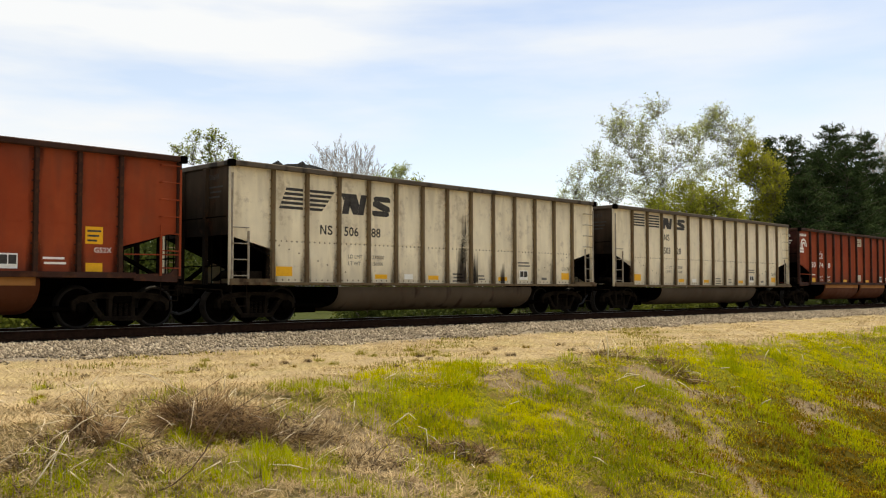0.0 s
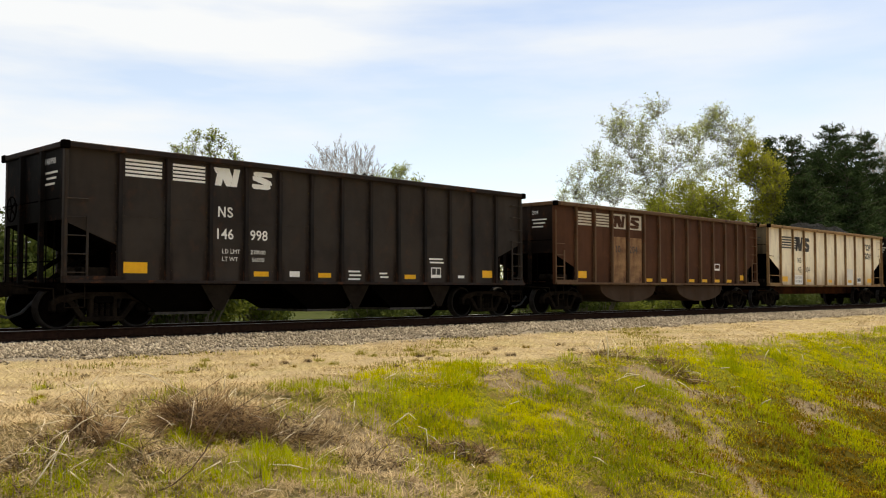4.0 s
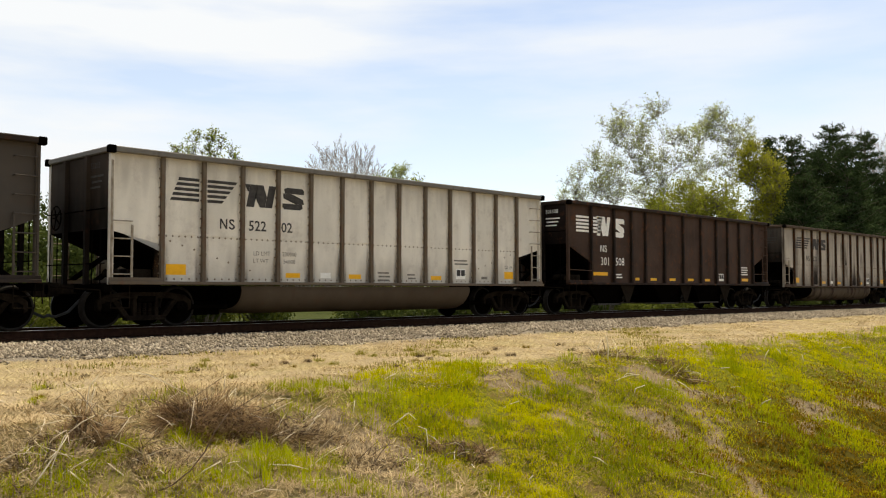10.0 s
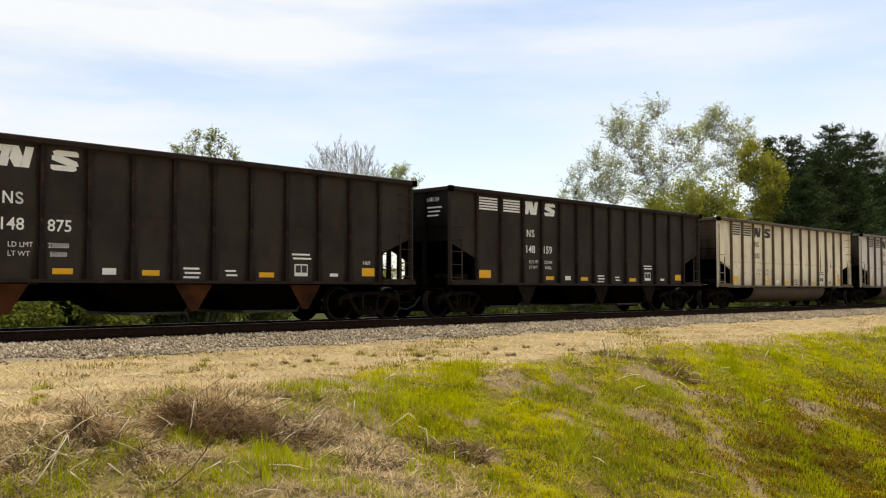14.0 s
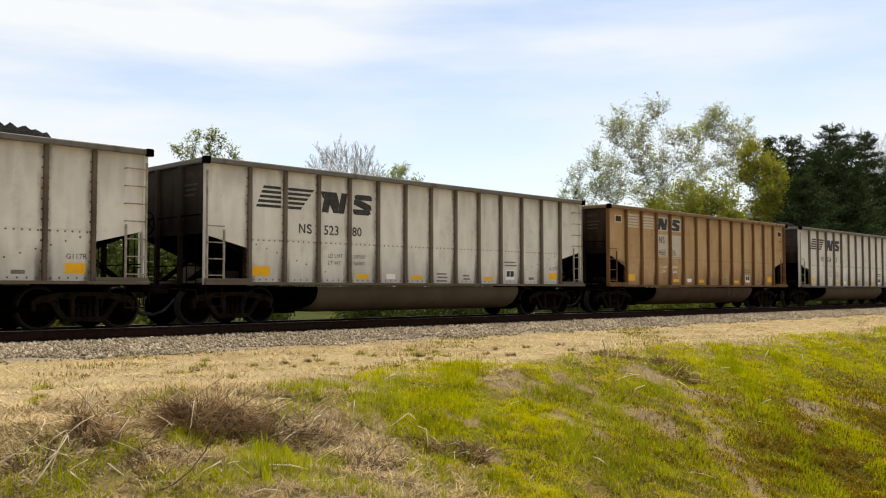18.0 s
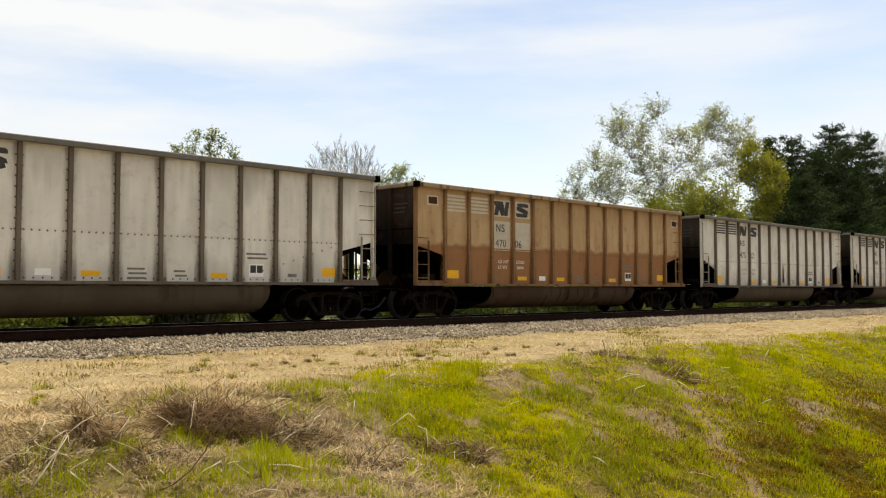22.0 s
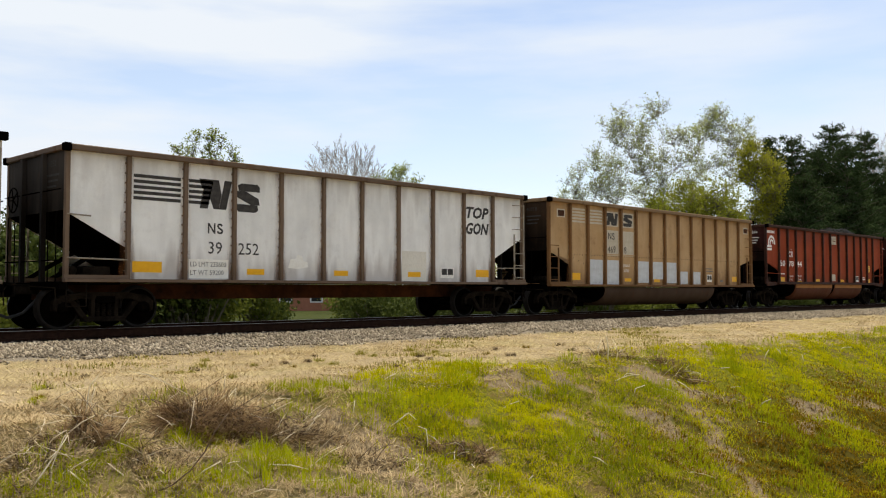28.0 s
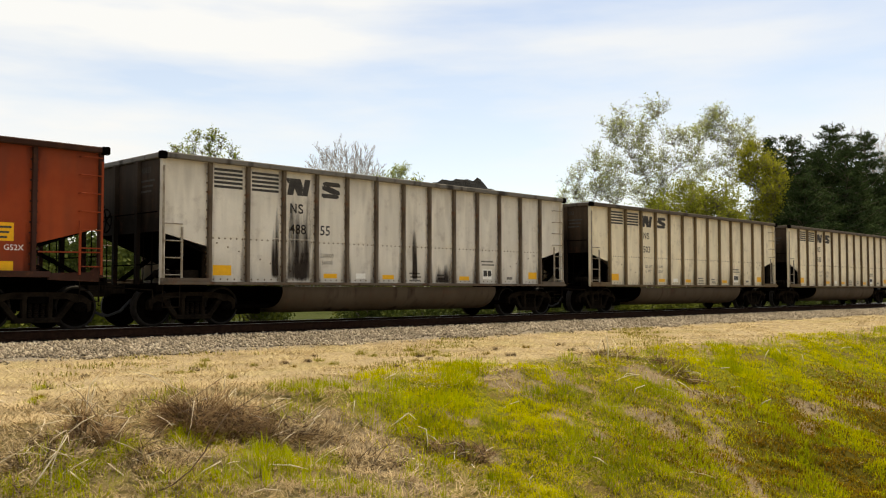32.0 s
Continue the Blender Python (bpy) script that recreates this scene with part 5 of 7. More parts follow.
# ---------------------------------------------------------------- freight cars
HALF, SHEET = 1.60, 1.51      # half width over the ribs, and to the side sheets
KINDS = {
    "tub": dict(L=14.64, ribs=(1.23, 2.26, 3.30, 4.32, 5.32, 6.34, 7.35, 8.37, 9.39, 10.41, 11.43, 12.45, 13.45), top=3.90, sill=0.955, gap=(2.12, 1.84), tub=(3.2, 11.3)),
    "hopper": dict(L=14.65, ribs=(1.22, 2.34, 3.42, 4.38, 5.35, 6.32, 7.31, 8.31, 9.33, 10.36, 11.37, 12.39, 13.43), top=3.89, sill=0.98, gap=(2.26, 1.80), bays=((2.2, 3.8), (6.42, 7.95), (9.3, 11.1))),
    "hopper_old": dict(L=15.10, ribs=(1.40, 2.80, 3.95, 4.90, 6.27, 7.68, 9.10, 10.40, 11.40, 12.46, 13.75), top=3.88, sill=1.02, gap=(2.38, 1.83), bays=((2.3, 3.9), (6.6, 8.1), (9.6, 11.4)), bars=True),
    "flat": dict(L=14.72, ribs=(1.38, 2.74, 4.02, 5.36, 6.68, 7.97, 9.30, 10.65, 11.95, 13.25), top=3.84, sill=1.00, gap=(2.46, 1.75), bars=True),
    "red_tub": dict(L=14.92, ribs=(1.41, 2.36, 3.30, 4.35, 5.41, 6.52, 7.50, 8.60, 9.70, 10.75, 11.72, 12.60, 13.50), top=3.83, sill=1.10, gap=(2.14, 1.76), tub=(3.2, 11.85), bars=True),
    "twin_tub": dict(L=14.80, ribs=(1.25, 2.33, 3.41, 4.47, 5.54, 6.60, 7.66, 8.72, 9.78, 10.84, 11.90, 12.96, 13.75), top=3.80, sill=1.02, gap=(2.05, 1.60), tubs=((2.9, 6.6), (8.2, 11.9))),
}


def rivets(bm, points, r=0.027, out=0.018):
    """Rivet heads on the near side sheet."""
    y = -SHEET
    for x, z in points:
        v = [bm.verts.new((x + dx * r, y, z + dz * r)) for dx, dz in ((-1, 0), (0, -1), (1, 0), (0, 1))]
        t = bm.verts.new((x, y - out, z))
        for i in range(4):
            bm.faces.new((v[i], v[(i + 1) % 4], t))


def truck_meshes():
    """The shared meshes of a two-axle truck."""
    out = {}
    bm = bmesh.new()
    lathe(bm, [(0.03, -0.835), (0.235, -0.83), (0.24, -0.80), (0.33, -0.775), (0.395, -0.79), (0.40, -0.835), (0.445, -0.835), (0.457, -0.825),
               (0.460, -0.72), (0.487, -0.705), (0.487, -0.69), (0.40, -0.69), (0.39, -0.73), (0.25, -0.70), (0.13, -0.66), (0.085, -0.62), (0.08, 0.0)],
          24, [0, 0, 0, 0, 0, 2, 2, 1, 1, 2, 0, 0, 0, 0, 0, 0])
    lathe(bm, [(0.08, 0.0), (0.085, 0.62), (0.13, 0.66), (0.25, 0.70), (0.39, 0.73), (0.40, 0.69), (0.487, 0.69), (0.487, 0.705), (0.460, 0.72),
               (0.457, 0.825), (0.445, 0.835), (0.40, 0.835), (0.395, 0.79), (0.33, 0.775), (0.24, 0.80), (0.235, 0.83), (0.03, 0.835)],
          24, [0, 0, 0, 0, 0, 0, 2, 1, 1, 2, 2, 0, 0, 0, 0, 0])
    for s in (-1, 1):
        lathe(bm, [(0.07, s * 0.83), (0.07, s * 0.92), (0.125, s * 0.93), (0.125, s * 1.09), (0.10, s * 1.10), (0.10, s * 1.115), (0.0001, s * 1.115)], 16, [0] * 6)
        for k in range(3):
            a = k * 2.094
            rod(bm, (0.06 * math.cos(a), s * 1.11, 0.06 * math.sin(a)), (0.06 * math.cos(a), s * 1.14, 0.06 * math.sin(a)), 0.022, 0.022, 6)
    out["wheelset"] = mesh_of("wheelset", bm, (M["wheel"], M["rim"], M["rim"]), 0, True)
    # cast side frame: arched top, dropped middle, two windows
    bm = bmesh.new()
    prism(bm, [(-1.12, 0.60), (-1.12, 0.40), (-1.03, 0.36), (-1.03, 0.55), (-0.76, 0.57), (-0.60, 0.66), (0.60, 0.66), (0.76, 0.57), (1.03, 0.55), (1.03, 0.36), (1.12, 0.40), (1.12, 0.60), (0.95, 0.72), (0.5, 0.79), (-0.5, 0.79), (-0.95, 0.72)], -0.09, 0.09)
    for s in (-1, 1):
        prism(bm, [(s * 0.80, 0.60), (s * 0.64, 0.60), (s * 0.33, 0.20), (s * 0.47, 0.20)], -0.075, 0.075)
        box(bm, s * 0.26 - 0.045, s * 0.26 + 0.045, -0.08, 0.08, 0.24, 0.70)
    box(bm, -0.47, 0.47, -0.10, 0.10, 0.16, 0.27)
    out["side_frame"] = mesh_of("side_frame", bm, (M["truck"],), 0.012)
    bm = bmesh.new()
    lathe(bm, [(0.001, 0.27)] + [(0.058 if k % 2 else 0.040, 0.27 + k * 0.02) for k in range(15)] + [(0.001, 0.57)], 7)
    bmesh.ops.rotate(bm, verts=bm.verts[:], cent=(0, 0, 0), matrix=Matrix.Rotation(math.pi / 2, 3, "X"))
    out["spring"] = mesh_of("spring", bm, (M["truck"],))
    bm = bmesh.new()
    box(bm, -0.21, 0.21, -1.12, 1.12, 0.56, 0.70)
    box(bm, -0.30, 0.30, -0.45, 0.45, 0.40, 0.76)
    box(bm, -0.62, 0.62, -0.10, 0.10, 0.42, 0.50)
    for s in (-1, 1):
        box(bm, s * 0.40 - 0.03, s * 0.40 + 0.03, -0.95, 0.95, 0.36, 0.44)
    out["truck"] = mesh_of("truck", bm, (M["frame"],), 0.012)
    return out


TRUCK = truck_meshes()


def car_specs(kind):
    """Builds the meshes of one kind of car: a list of (name, mesh, role, place, parent's place in the list)."""
    K = KINDS[kind]
    L, top, sill = K["L"], K["top"], K["sill"]
    h = L / 2
    ribs = [r - h for r in K["ribs"]]
    g0, g1 = K["gap"]
    r0, r1 = ribs[0], ribs[-1]
    out = []

    def add(name, bm, role, at=(0, 0, 0), turn=0.0, bevel=0.0, smooth=False, up=None):
        me = bm if isinstance(bm, bpy.types.Mesh) else mesh_of(name, bm, (M["frame"],), bevel, smooth)
        out.append((name, me, role, at, turn, up))
        return len(out) - 1

    # side sheets with a corner cut away at both ends, riveted to the posts
    outline = [(-h + 0.03, top - 0.06), (-h + 0.03, g0), (r0 - 0.03, g1), (r0 - 0.03, sill + 0.06), (r1 + 0.03, sill + 0.06), (r1 + 0.03, g1), (h - 0.03, g0), (h - 0.03, top - 0.06)]
    for s in (-1, 1):
        bm = bmesh.new()
        prism(bm, outline, s * SHEET, s * (SHEET - 0.02))
        pts = []
        if s < 0 and kind in ("tub", "hopper", "red_tub", "flat"):
            seam = 2.04 if kind == "tub" else 2.35
            if kind in ("tub",):
                for a, b in zip([-h] + ribs, ribs + [h]):
                    if a > -h and b < h:
                        pts += [(a + 0.12 + (b - a - 0.24) * i / 5, seam) for i in range(6)]
                        pts += [(a + 0.14 + (b - a - 0.28) * i / 4, sill + 0.13) for i in range(5)]
                for e in (-1, 1):
                    pts += [(e * (h - 1.45 - 0.30 * i), 1.93 - 0.09 * i) for i in range(8)]
            for x in [-h + 0.05, h - 0.05]:
                pts += [(x, g0 + 0.1 + i * 0.16) for i in range(int((top - g0 - 0.2) / 0.16))]
        add("side_sheet", bm, "paint")
        if s < 0 and pts:
            bm = bmesh.new()
            rivets(bm, pts)
            add("riveting", bm, "rivet")
    # ribs: pressed hats, closed at top and foot
    bm = bmesh.new()
    w = 0.042
    prism(bm, [(-w, sill + 0.05), (w, sill + 0.05), (w, top - 0.10), (-w, top - 0.10)], -0.088, 0.0)
    for z in np.arange(sill + 0.25, top - 0.2, 0.21):
        for s in (-1, 1):
            box(bm, s * (w + 0.021) - 0.015, s * (w + 0.021) + 0.015, -0.030, -0.010, z - 0.017, z + 0.017)
    rib = mesh_of("rib", bm, (M["frame"],))
    for x in ribs:
        add("rib", rib, "rib", (x, -SHEET, 0))
        add("rib", rib, "rib", (x, SHEET, 0), math.pi)
    # lap seam where the lower side sheet overlaps the upper one
    if kind in ("tub", "red_tub", "hopper", "hopper_old"):
        z = 2.08 if kind == "tub" else 2.20 if kind == "red_tub" else 2.42
        for a, b in zip(ribs, ribs[1:]):
            bm = bmesh.new()
            box(bm, a + 0.045, b - 0.045, -SHEET - 0.009, -SHEET + 0.004, z, z + 0.035)
            add("lap_seam", bm, "seam")
    # dirt run down beside the ribs
    film = shape_mesh("rust_run", [rect(-0.21, sill + 0.07, 0.21, top - 0.14)])
    for x in ribs:
        add("rust_run", film, "film", (x, -SHEET - 0.0025, 0))
    # corner posts
    bm = bmesh.new()
    box(bm, -0.045, 0.045, -0.055, 0.055, sill, top - 0.1)
    post = mesh_of("corner_post", bm, (M["frame"],), 0.008)
    for sx in (-1, 1):
        for sy in (-1, 1):
            add("corner_post", post, "post", (sx * (h - 0.05), sy * (HALF - 0.06), 0))
    # top chord: a rolled tube round the rim, dented ends
    for s in (-1, 1):
        bm = bmesh.new()
        box(bm, -h - 0.02, h + 0.02, s * HALF - 0.07, s * HALF + 0.03, top - 0.13, top)
        add("top_chord", bm, "chord", bevel=0.02)
    for s in (-1, 1):
        bm = bmesh.new()
        box(bm, s * h - 0.05, s * h + 0.05, -HALF + 0.075, HALF - 0.075, top - 0.125, top - 0.005)
        add("end_chord", bm, "chord", bevel=0.018)
        for sy in (-1, 1):
            bm = bmesh.new()
            box(bm, s * h - 0.085, s * h + 0.085, sy * HALF - 0.10, sy * HALF + 0.045, top - 0.155, top + 0.012)
            add("corner_cap", bm, "cap", bevel=0.02)
    # side sill
    for s in (-1, 1):
        bm = bmesh.new()
        if kind == "red_tub":
            box(bm, r0 - 0.3, r1 + 0.3, s * HALF - 0.09, s * HALF + 0.06, sill - 0.01, sill + 0.11)
            prism(bm, [(r0 - 0.3, sill - 0.06), (r0 - 0.3, sill + 0.08), (-h + 0.25, sill + 0.10), (-h + 0.15, sill + 0.24), (-h - 0.02, sill + 0.22), (-h - 0.02, sill - 0.10)], s * (HALF - 0.02), s * (HALF - 0.08))
            prism(bm, [(r1 + 0.3, sill - 0.06), (r1 + 0.3, sill + 0.08), (h - 0.25, sill + 0.10), (h - 0.15, sill + 0.24), (h + 0.02, sill + 0.22), (h + 0.02, sill - 0.10)], s * (HALF - 0.02), s * (HALF - 0.08))
        else:
            box(bm, -h - 0.02, h + 0.02, s * HALF - 0.10, s * HALF, sill, sill + 0.07)
            box(bm, -h - 0.02, r0 - 0.02, s * HALF - 0.045, s * HALF - 0.01, sill + 0.07, sill + 0.15)
            box(bm, r1 + 0.02, h + 0.02, s * HALF - 0.045, s * HALF - 0.01, sill + 0.07, sill + 0.15)
        add("side_sill", bm, "sill", bevel=0.006)
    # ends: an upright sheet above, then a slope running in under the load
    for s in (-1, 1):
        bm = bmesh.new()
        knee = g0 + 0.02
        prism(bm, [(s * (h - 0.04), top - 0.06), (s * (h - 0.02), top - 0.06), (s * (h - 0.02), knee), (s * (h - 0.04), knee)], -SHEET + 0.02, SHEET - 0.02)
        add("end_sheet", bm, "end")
        # The slope sheet wears frame black, standing for the shade in the opening.
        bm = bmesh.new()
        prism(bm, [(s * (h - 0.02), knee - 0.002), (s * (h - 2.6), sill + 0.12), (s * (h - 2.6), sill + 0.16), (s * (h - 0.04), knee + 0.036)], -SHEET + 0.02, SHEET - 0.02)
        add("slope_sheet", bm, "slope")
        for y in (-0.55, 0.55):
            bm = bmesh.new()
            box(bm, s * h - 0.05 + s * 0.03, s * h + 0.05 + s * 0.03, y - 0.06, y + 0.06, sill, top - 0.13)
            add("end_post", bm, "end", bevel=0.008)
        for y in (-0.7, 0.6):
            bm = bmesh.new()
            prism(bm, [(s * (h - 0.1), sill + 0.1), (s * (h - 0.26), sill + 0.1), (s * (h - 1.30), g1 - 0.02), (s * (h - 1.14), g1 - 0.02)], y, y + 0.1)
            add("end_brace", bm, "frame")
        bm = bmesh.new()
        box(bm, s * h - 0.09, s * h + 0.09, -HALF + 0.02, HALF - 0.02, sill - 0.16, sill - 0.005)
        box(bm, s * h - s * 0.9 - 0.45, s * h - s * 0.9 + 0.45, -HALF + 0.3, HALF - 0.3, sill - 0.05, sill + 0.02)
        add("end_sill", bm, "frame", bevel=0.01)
    # centre sill and floor
    bm = bmesh.new()
    box(bm, -h + 0.1, h - 0.1, -0.33, 0.33, sill - 0.38, sill - 0.02)
    add("center_sill", bm, "beam", bevel=0.012)
    bm = bmesh.new()
    box(bm, -h + 2.4, h - 2.4, -SHEET + 0.025, SHEET - 0.025, sill + 0.02, sill + 0.10)
    add("floor", bm, "frame")

    def round_tub(a, b, depth, flange, name="tub"):
        """A trough with bulging sides, rounded over at both ends."""
        n, ry, rz = HALF - 0.07, 0.62, depth - 0.10
        near = [(-n + 0.03, sill - 0.03)] + [(-n + ry + ry * math.cos(t), sill - 0.13 - rz * math.sin(t)) for t in np.linspace(math.pi, math.pi * 0.5, 10)]
        outline = near + [(-y, z) for y, z in near[::-1]]
        steps = [(a, 0.80), (a + 0.06, 0.92), (a + 0.16, 0.98), (a + 0.30, 1.0), (b - 0.30, 1.0), (b - 0.16, 0.98), (b - 0.06, 0.92), (b, 0.80)]
        bm = bmesh.new()
        rings = [[bm.verts.new((x, y * (1 - 0.06 * (1 - k)), sill - 0.03 + (z - sill + 0.03) * k)) for y, z in outline] for x, k in steps]
        for p, q in zip(rings, rings[1:]):
            for i in range(len(outline) - 1):
                bm.faces.new((p[i], p[i + 1], q[i + 1], q[i]))
        add(name, bm, "tub", smooth=True)
        # End caps take frame black: the shade behind the truck, set as colour.
        for x, k in (steps[0], steps[-1]):
            bm = bmesh.new()
            prism(bm, [(y * (1 - 0.06 * (1 - k)), sill - 0.03 + (z - sill + 0.03) * k) for y, z in outline], -0.012, 0.012)
            bmesh.ops.rotate(bm, verts=bm.verts[:], cent=(0, 0, 0), matrix=Matrix.Rotation(math.pi / 2, 3, "Z"))
            add("tub_end", bm, "frame", (x, 0, 0))
        if flange:
            for s in (-1, 1):
                bm = bmesh.new()
                box(bm, a + 0.1, b - 0.1, min(s * (n - 0.02), s * (n + 0.012)), max(s * (n - 0.02), s * (n + 0.012)), sill - 0.175, sill - 0.005)
                add("tub_flange", bm, "flange", bevel=0.004)

    if "tub" in K:
        a, b = K["tub"]
        if kind == "red_tub":
            mid = a + (b - a) * 0.54
            round_tub(a - h, mid - 0.12 - h, 0.74, True)
            round_tub(mid + 0.12 - h, b - h, 0.74, True)
        else:
            round_tub(a + 0.12 - h, b - h, 0.66, False)
    for a, b in K.get("tubs", ()):
        bm = bmesh.new()
        m, w = (a + b) / 2 - h, (b - a) / 2
        prism(bm, [(m - w * math.cos(t), sill - 0.02 - 0.62 * math.sin(t) ** 0.8) for t in np.linspace(0, math.pi, 15)], -1.38, 1.38)
        add("tub", bm, "tub")
    for x0, x1 in K.get("bays", ()):
        x0, x1 = x0 - h, x1 - h
        bm = bmesh.new()
        a = [bm.verts.new(p) for p in ((x0 - 0.95, -1.42, sill + 0.02), (x1 + 0.42, -1.42, sill + 0.02), (x1 + 0.42, 1.42, sill + 0.02), (x0 - 0.95, 1.42, sill + 0.02))]
        b = [bm.verts.new(p) for p in ((x0 + 0.15, -1.10, 0.34), (x1 - 0.12, -1.10, 0.34), (x1 - 0.12, 1.10, 0.34), (x0 + 0.15, 1.10, 0.34))]
        for k in range(4):
            m = (k + 1) % 4
            bm.faces.new((a[k], a[m], b[m], b[k]))
        bm.faces.new(b[::-1]), bm.faces.new(a)
        i = add("hopper_bay", bm, "bay")
        bm = bmesh.new()
        prism(bm, [(x1 - 0.55, sill - 0.02), (x1 + 0.40, sill - 0.02), (x1 + 0.02, 0.36), (x1 - 0.16, 0.36)], -1.455, -1.43)
        add("bay_corner", bm, "corner", up=i)
        bm = bmesh.new()
        box(bm, x0 + 0.10, x1 - 0.05, -1.12, 1.12, 0.28, 0.34)
        rod(bm, (x1 + 0.04, -1.30, 0.52), (x1 + 0.04, 1.30, 0.52), 0.035, 0.035, 8)
        box(bm, x1 - 0.06, x1 + 0.14, -1.34, -1.20, 0.42, 0.64)
        rod(bm, (x1 + 0.04, -1.28, 0.52), (x1 - 0.20, -1.28, 0.36), 0.03, 0.022, 6)
        add("gate", bm, "gate", up=i)
    # dark block and bars added to close the gap between trucks and tub
    if "tub" in K:
        for x0, x1 in ((2.15 - h, K["tub"][0] + 0.06 - h), (K["tub"][1] + 0.06 - h, L - 2.15 - h)):
            bm = bmesh.new()
            box(bm, x0, x1, -0.62, 0.62, 0.24, sill - 0.39)
            for y in (-0.95, 0.95):
                rod(bm, (x0, y, 0.44), (x1, y, 0.44), 0.06, 0.06, 8)
                box(bm, x0, x0 + 0.05, min(0, y), max(0, y), 0.38, 0.46)
            add("brake_rigging", bm, "frame")
    # ladders and grab irons at the corners
    for sx in (-1, 1):
        for sy in (-1, 1):
            bm = bmesh.new()
            e = sx * (h - 0.04)
            y = sy * (HALF + 0.02)
            for x in (e, e - sx * 0.46):
                lo, hi = (sill + 0.05, (g0 + 0.12) if x != e else top - 0.3)
                box(bm, x - 0.022, x + 0.022, min(y, y - sy * 0.035), max(y, y - sy * 0.035), lo, hi)
            high = sx * sy < 0
            if K.get("bars") and not high:
                bm.free()
                for z in (sill + 0.50, g0 - 0.06):
                    bm = bmesh.new()
                    rod(bm, (e, y - sy * 0.03, z), (e - sx * (1.32 if z < g0 - 0.1 else 0.5), y - sy * 0.03, z - 0.02), 0.017, 0.017, 6)
                    add("grab_bar", bm, "ladder")
                bm = bmesh.new()
            for z in np.arange(sill + 0.22, (top - 0.2) if high else (g0 + 0.55), 0.38) if not (K.get("bars") and not high) else ():
                rod(bm, (e, y, z), (e - sx * 0.46, y, z), 0.014, 0.014, 5)
                if z > g0:
                    rod(bm, (e - sx * 0.46, y, z), (e - sx * 0.46, sy * SHEET, z), 0.014, 0.014, 4)
            if K.get("bars") and high:
                rod(bm, (e, y - sy * 0.03, sill + 0.52), (e - sx * 1.3, y - sy * 0.03, sill + 0.50), 0.016, 0.016, 5)
            if K.get("bars") and not high:
                bm.free()
            else:
                add("ladder", bm, "ladder")
            bm = bmesh.new()
            for x in (e - sx * 0.02, e - sx * 0.44):
                rod(bm, (x, sy * (HALF - 0.03), sill), (x, sy * (HALF - 0.03), sill - 0.50), 0.013, 0.013, 5)
            for z in (sill - 0.27, sill - 0.50):
                rod(bm, (e - sx * 0.02, sy * (HALF - 0.03), z), (e - sx * 0.44, sy * (HALF - 0.03), z), 0.013, 0.013, 5)
            add("step", bm, "truck")
    for s in (-1, 1):
        bm = bmesh.new()
        for y in (-1.3, -0.9):
            rod(bm, (s * (h + 0.06), y, sill), (s * (h + 0.06), y, g0), 0.014, 0.014, 5)
        for y in (0.9, 1.3):
            rod(bm, (s * (h + 0.06), y, sill), (s * (h + 0.06), y, g0), 0.014, 0.014, 5)
        rod(bm, (s * (h + 0.06), -1.5, g0 + 0.45), (s * (h + 0.06), 1.5, g0 + 0.45), 0.014, 0.014, 5)
        rod(bm, (s * (h + 0.06), -1.5, sill + 0.45), (s * (h + 0.06), 1.5, sill + 0.45), 0.014, 0.014, 5)
        add("end_handrail", bm, "frame")
        # coupler with shank and knuckle
        bm = bmesh.new()
        tip = 8.09
        box(bm, min(s * (h - 0.3), s * (tip - 0.25)), max(s * (h - 0.3), s * (tip - 0.25)), -0.10, 0.10, 0.74, 0.96)
        i = add("coupler", bm, "truck", bevel=0.02)
        bm = bmesh.new()
        prism(bm, [(s * (tip - 0.32), 0.70), (s * (tip - 0.06), 0.68), (s * (tip + 0.02), 0.78), (s * (tip + 0.02), 0.94), (s * (tip - 0.06), 1.0), (s * (tip - 0.32), 1.0)], -0.19, 0.16)
        add("knuckle", bm, "truck", bevel=0.02, up=i)
        bm = bmesh.new()
        pts = [(s * (h + 0.1), -0.45, 0.62), (s * (h + 0.35), -0.42, 0.36), (s * (h + 0.6), -0.36, 0.26), (s * (tip), -0.30, 0.30)]
        for p, q in zip(pts, pts[1:]):
            rod(bm, p, q, 0.032, 0.032, 6)
        add("air_hose", bm, "hose")
        bm = bmesh.new()
        rod(bm, (s * (h + 0.12), -1.45, sill - 0.12), (s * (tip - 0.1), -0.1, sill - 0.05), 0.016, 0.016, 5)
        rod(bm, (s * (h + 0.12), -1.45, sill - 0.12), (s * (h + 0.12), -1.50, sill - 0.42), 0.016, 0.016, 5)
        add("uncoupling_lever", bm, "lever")
    # brake gear on the left end platform
    bm = bmesh.new()
    box(bm, -h + 0.55, -h + 1.15, -1.25, -0.75, sill + 0.02, sill + 0.34)
    rod(bm, (-h + 0.35, -1.2, sill + 0.25), (-h + 0.35, -0.7, sill + 0.25), 0.10, 0.10, 10)
    add("brake_cylinder", bm, "brake", bevel=0.02)
    bm = bmesh.new()
    lathe(bm, [(0.27, -0.015), (0.29, 0.0), (0.27, 0.015), (0.255, 0.0), (0.27, -0.015)], 18)
    for a in np.arange(0, 6.28, 1.2566):
        rod(bm, (0, 0, 0), (0.26 * math.cos(a), 0, 0.26 * math.sin(a)), 0.014, 0.012, 4)
    bmesh.ops.rotate(bm, verts=bm.verts[:], cent=(0, 0, 0), matrix=Matrix.Rotation(math.pi / 2, 3, "Z"))
